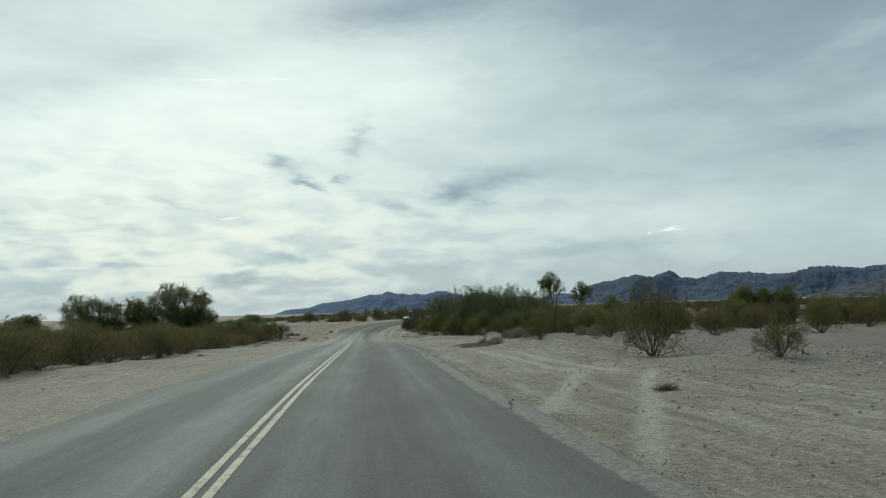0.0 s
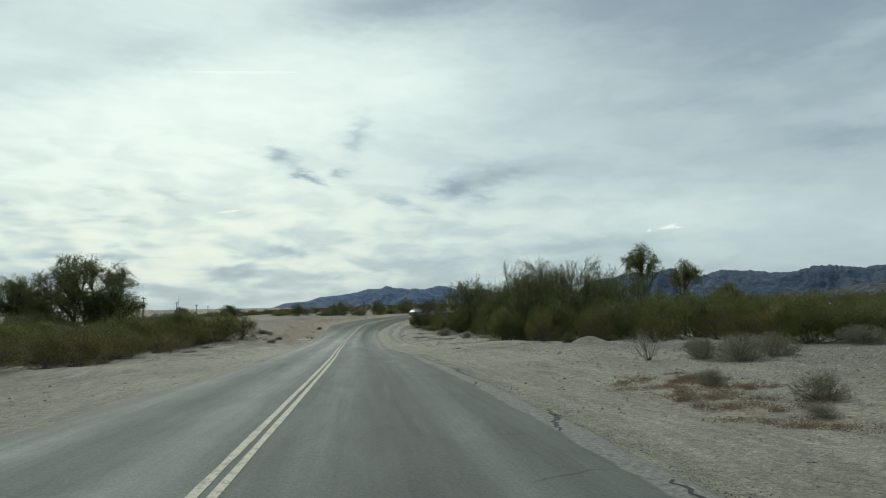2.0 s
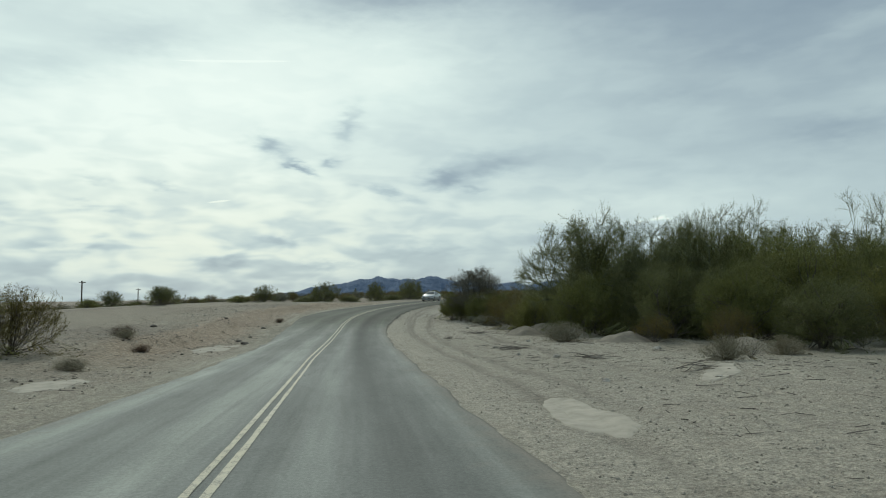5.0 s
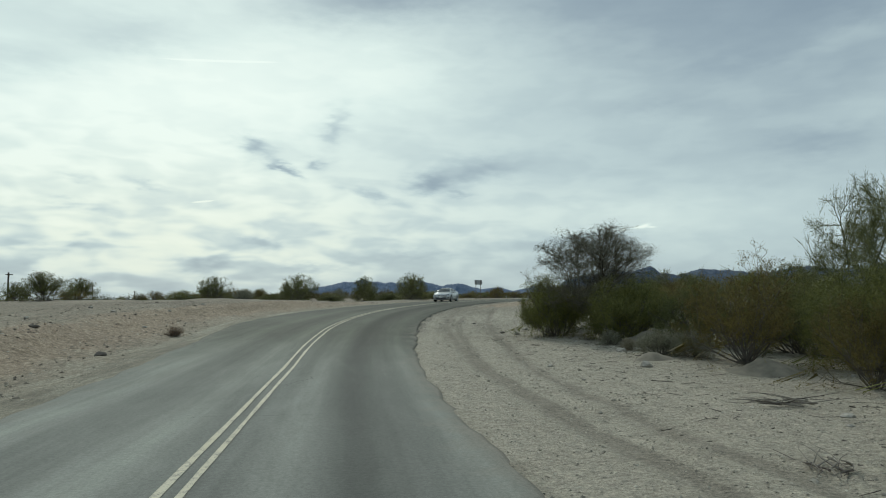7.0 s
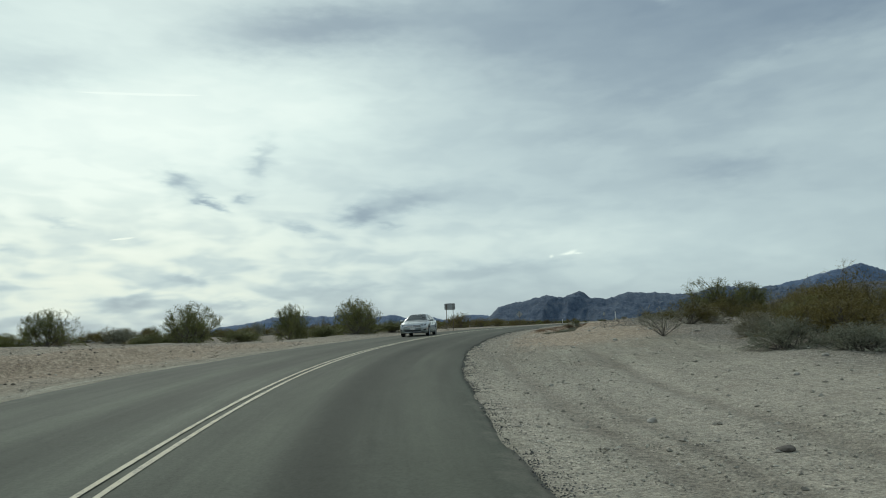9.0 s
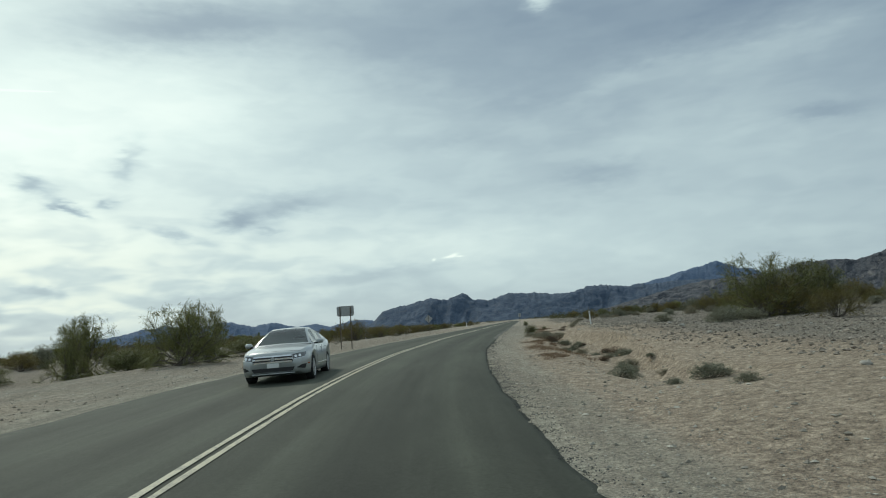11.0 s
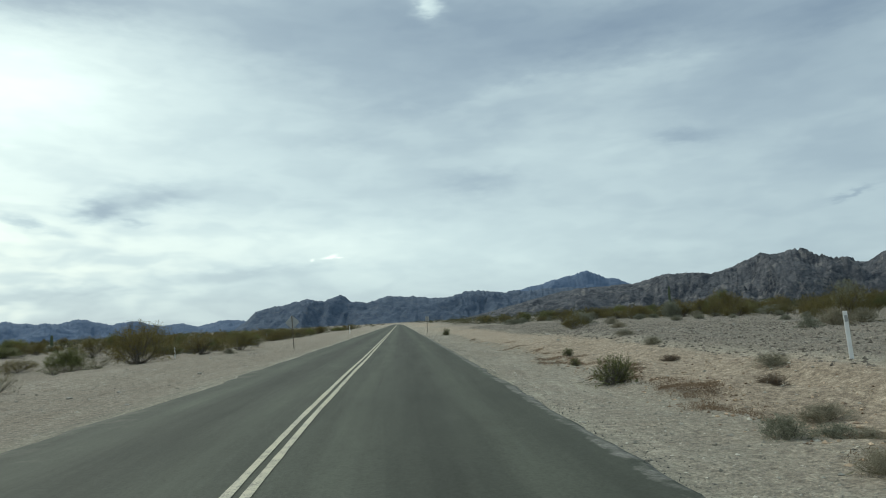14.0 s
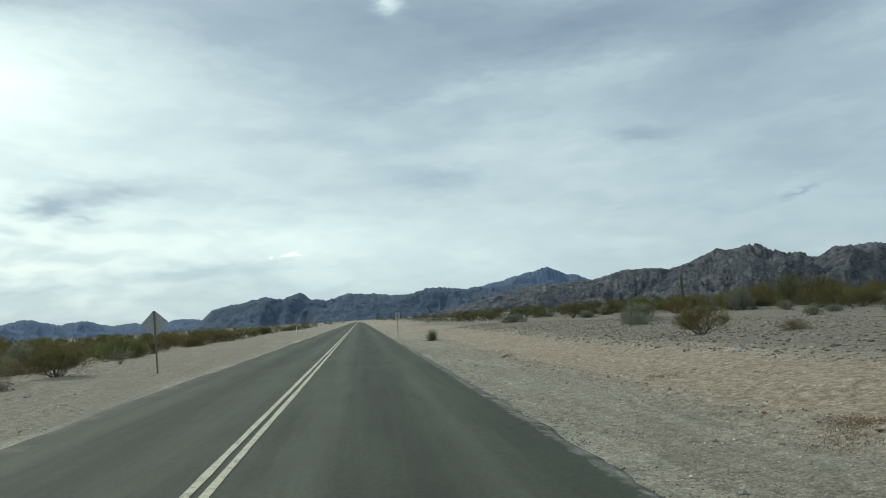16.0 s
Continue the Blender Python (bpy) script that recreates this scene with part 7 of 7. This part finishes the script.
for seed, (s0, s1, side, e0, e1, n, a, b) in enumerate(((0, 60, 1, 4, 11, 16, 0.05, 0.13), (62, 128, 1, 3, 9, 26, 0.05, 0.17), (90, 150, -1, 2, 10, 22, 0.05, 0.16), (165, 225, 1, 3, 20, 34, 0.06, 0.16), (168, 235, -1, 0.5, 6, 16, 0.05, 0.12), (128, 165, 1, 1, 8, 12, 0.05, 0.12))):
    for k, (x, y) in enumerate(belt(rng_np, n, s0, s1, side, e0, e1)):
        rock(float(x), float(y), rock_rng.uniform(a, b), rock_rng.uniform(0.45, 0.75), seed * 100 + k)
M_MUD = plain("dark_clod", (0.115, 0.10, 0.085), 0.95, vary=0.3)
for k, (x, y, size) in enumerate(((-13.8, 38.8, 0.22), (-23.6, 120.2, 0.2), (-25.6, 112.0, 0.28), (-20.0, 117.0, 0.2), (-18.9, 109.5, 0.16), (-17.6, 103.5, 0.22), (-18.6, 106.0, 0.2), (-8.0, 124.6, 0.12), (-8.7, 129.8, 0.1), (8.1, 192.3, 0.12))):
    rock(x, y, size, 0.5, 900 + k, M_MUD, "dark clod of dried mud beside the road")


def mound(x, y, wide, high, seed):
    """Low heap of soft soil."""
    bm = bmesh.new()
    bmesh.ops.create_grid(bm, x_segments=14, y_segments=14, size=1)
    for v in bm.verts:
        r = min(1.0, v.co.length)
        h = (math.cos(r * math.pi) + 1) / 2 * (1 + 0.5 * noise.noise(v.co * 2 + Vector((seed, 0, 0))))
        gx, gy = x + v.co.x * wide, y + v.co.y * wide
        v.co = Vector((v.co.x * wide, v.co.y * wide, h * high - 0.10 + at(gx, gy) - at(x, y)))
    ob = new("soil_mound", mesh_of(bm, "soil_mound", M_HEAP, True))
    ob.matrix_basis = pose(x, y, at(x, y))
    return tagged(ob, "low heap of loose greyish-brown soil by the thicket", "soil mound", "soil mounds by the thicket")


M_HEAP = plain("heap_soil", (0.215, 0.190, 0.148), 0.95, vary=0.3, scale=3.0)
for k, (x, y, w, h) in enumerate(((-4.4, 118.8, 1.1, 0.5), (-1.6, 100.2, 1.5, 0.55), (-3.6, 113.0, 1.2, 0.4), (-0.6, 96.6, 1.6, 0.45), (-5.3, 115.2, 0.9, 0.25), (1.6, 90.8, 1.8, 0.5), (4.6, 62.6, 1.6, 0.4), (-3.4, 104.6, 1.5, 0.5), (-2.2, 105.2, 1.8, 0.75), (-1.0, 103.4, 1.7, 0.7))):
    mound(x, y, w, h, k)


def driftwood(x, y, wide, turn, seed):
    """A heap of bleached and dark dead branches."""
    root = new("branch_heap")
    root.matrix_basis = pose(x, y, at(x, y), 0, 0, turn)
    rng = random.Random(seed)
    for k in range(17):
        a = rng.uniform(-0.45, 0.45) + (math.pi if rng.random() < 0.5 else 0)
        L = wide * rng.uniform(0.35, 0.9)
        px, py, pz = rng.uniform(-0.25, 0.25) * wide, rng.uniform(-0.2, 0.2) * wide, 0.02 + rng.uniform(0, 0.06) * wide
        d = Vector((math.cos(a), math.sin(a), rng.uniform(-0.05, 0.12))) * L * 0.5
        bm, p = None, Vector((px, py, pz)) - d * 0.5
        r = rng.uniform(0.004, 0.015)
        for j in range(3):
            q = p + d / 1.5 + Vector((0, rng.uniform(-0.06, 0.06), rng.uniform(-0.02, 0.05)))
            bm = rod(p, q, r * (1 - j * 0.25), r * (0.75 - j * 0.25), 6, bm)
            p = q
        part("branch", bm, M_DRIFT if k % 3 == 0 else M_BLEACHED, root)
    return tagged(root, "small heap of dead grey and bleached branches", "branch heap", "branch heaps on the shoulder")


driftwood(-5.3, 94.6, 1.4, 10, 1)
driftwood(-2.4, 84.2, 1.6, 40, 2)
driftwood(-3.6, 89.5, 1.2, -20, 3)
driftwood(-20.2, 76.6, 1.6, 15, 6)
driftwood(-20.4, 82.8, 1.8, -10, 7)
driftwood(-19.6, 72.0, 1.2, 30, 8)
driftwood(-7.4, 104.5, 0.9, 60, 4)
driftwood(-5.7, 108.4, 1.1, 0, 5)


def crust(x, y, sx, sy, turn, seed):
    """Thin broken-edged sheet of dried pale silt."""
    bm = bmesh.new()
    rng = random.Random(seed)
    rings, m = [], 40
    for share, z in ((1.06, -0.03), (0.97, 0.012), (0.90, 0.022), (0.5, 0.026)):
        ring = []
        for k in range(m):
            a = 2 * math.pi * k / m
            r = share * (0.85 + 0.30 * noise.noise(Vector((math.cos(a) * 1.3, math.sin(a) * 1.3, seed * 3.1))) + 0.14 * noise.noise(Vector((math.cos(a) * 5, math.sin(a) * 5, seed))))
            ring.append(bm.verts.new((sx / 2 * r * math.cos(a), sy / 2 * r * math.sin(a), z + rng.uniform(-0.003, 0.003))))
        rings.append(ring)
    for p, q in zip(rings, rings[1:]):
        for k in range(m):
            bm.faces.new((p[k], p[(k + 1) % m], q[(k + 1) % m], q[k]))
    bm.faces.new(rings[-1])
    c, s = math.cos(radians(turn)), math.sin(radians(turn))
    for v in bm.verts:
        v.co.z += at(x + v.co.x * c - v.co.y * s, y + v.co.x * s + v.co.y * c) - at(x, y)
    ob = new("silt_crust", mesh_of(bm, "silt_crust", M_SLAB))
    ob.matrix_basis = pose(x, y, at(x, y), 0, 0, turn)
    return tagged(ob, "thin pale crust of dried silt on sand", "silt crust", "dried silt crusts beside the road")


M_SLAB = plain("dried_silt", (0.42, 0.378, 0.305), 0.95, vary=0.2, scale=3.0)
crust(-17.6, 98.4, 3.4, 1.5, 86, 2)
crust(-17.9, 101.6, 3.2, 1.2, 97, 8)
crust(-6.0, 79.5, 4.2, 1.1, 95, 3)
crust(-2.2, 83.6, 3.0, 0.9, 60, 4)
crust(-15.4, 74.0, 2.0, 0.9, 12, 5)
crust(-16.2, 77.2, 3.0, 1.6, 96, 6)
crust(-16.6, 84.6, 3.4, 1.2, 94, 7)


def crack(s0, d0, heading, length, wide, seed):
    """A wandering crack in the asphalt: heading 0 runs along the road, 90 across it."""
    rng = random.Random(seed)
    step, a = 0.13, radians(heading)
    s, d, pts = s0, d0, []
    for k in range(int(length / step)):
        pts.append((s, d))
        t = a + rng.uniform(-0.75, 0.75)
        s, d = s + math.cos(t) * step, d + math.sin(t) * step
    bm, prev = bmesh.new(), None
    for k, (s, d) in enumerate(pts):
        w = 0.4 * wide * (0.35 + 0.65 * math.sin(math.pi * (k + 0.5) / len(pts))) * rng.uniform(0.6, 1.3)
        i = int(np.searchsorted(ALONG, s))
        u = (s - ALONG[i - 1]) / (ALONG[i] - ALONG[i - 1])
        c = LINE[i - 1] * (1 - u) + LINE[i] * u
        r, tn = RIGHT[i], np.array((-RIGHT[i][1], RIGHT[i][0]))
        q = c[:2] + r * d
        n = r * math.cos(a) + tn * math.sin(a) * -1
        pair = [bm.verts.new((q[0] + n[0] * w * g, q[1] + n[1] * w * g, c[2] + 0.004)) for g in (-0.5, 0.5)]
        if prev:
            bm.faces.new((prev[0], prev[1], pair[1], pair[0]))
        prev = pair
    return part("crack", bm, M_CRACK, ROAD)


M_CRACK = plain("crack_tar", (0.022, 0.022, 0.022), 0.8, vary=0.2)
for k, (s, d, heading, length, w) in enumerate((
    (111.5, 0.30, 5, 2.5, 0.03), (113, -0.5, 20, 3.0, 0.025), (117, 1.6, 5, 2.2, 0.035), (122, 1.6, 95, 1.6, 0.02), (108, -1.0, 90, 2.5, 0.02), (115, -2.8, 80, 2.2, 0.02), (120, -3.6, 8, 3.2, 0.06), (118, 2.2, 100, 1.0, 0.025),
    (26, 1.0, 5, 3.0, 0.02), (22, 0.95, 4, 2.5, 0.02), (31, 2.6, 85, 1.2, 0.025), (36, 2.9, 88, 0.9, 0.03), (41, 2.8, 92, 1.0, 0.03), (47, 3.0, 90, 0.8, 0.03), (55, 2.9, 86, 0.9, 0.03), (28, 3.0, 95, 0.8, 0.03),
    (82, 0.6, 88, 2.6, 0.018), (86, -1.6, 85, 2.0, 0.018), (90, 1.4, 90, 1.6, 0.018), (126.5, -3.9, 90, 6.5, 0.035), (123.4, -2.4, 88, 4.4, 0.03), (119.6, -3.0, 92, 3.6, 0.03), (116.4, -0.6, 86, 2.8, 0.03), (133.5, -4.0, 91, 5.5, 0.035), (128, -0.8, 92, 4.0, 0.025), (131, 1.2, 85, 2.0, 0.02), (138, 0.9, 10, 2.6, 0.02), (150, -2.0, 86, 2.6, 0.025), (167, 0.9, 15, 3.0, 0.02), (171, 1.3, -20, 2.0, 0.02),
    (50.8, 3.75, 14, 2.6, 0.16), (47.6, 3.95, 12, 2.2, 0.2), (36.2, 3.85, 10, 2.6, 0.18), (31.8, 3.8, 14, 2.0, 0.16), (27.0, 3.75, 12, 2.4, 0.16), (22.5, 3.72, 8, 1.6, 0.12), (10.5, 3.72, 10, 2.0, 0.12), (42.6, 3.9, 12, 1.8, 0.16), (49.0, 2.6, 82, 1.5, 0.03), (44.0, 2.7, 84, 1.4, 0.03), (33.5, 2.8, 86, 1.2, 0.03), (18.0, 2.9, 84, 1.0, 0.03),
    (187.5, -3.5, -82, 1.3, 0.55), (176, 1.6, 60, 1.2, 0.02), (196, 1.7, 0, 4.0, 0.018), (203, 2.4, 5, 3.0, 0.018), (102, -2.2, 90, 1.6, 0.03), (98, 0.1, 3, 3.0, 0.02), (84, 0.02, 2, 5.0, 0.03), (168, -2.6, 90, 1.8, 0.02), (144, -2.6, 95, 3.0, 0.03))):
    crack(s, d, heading, length, w, 400 + k)
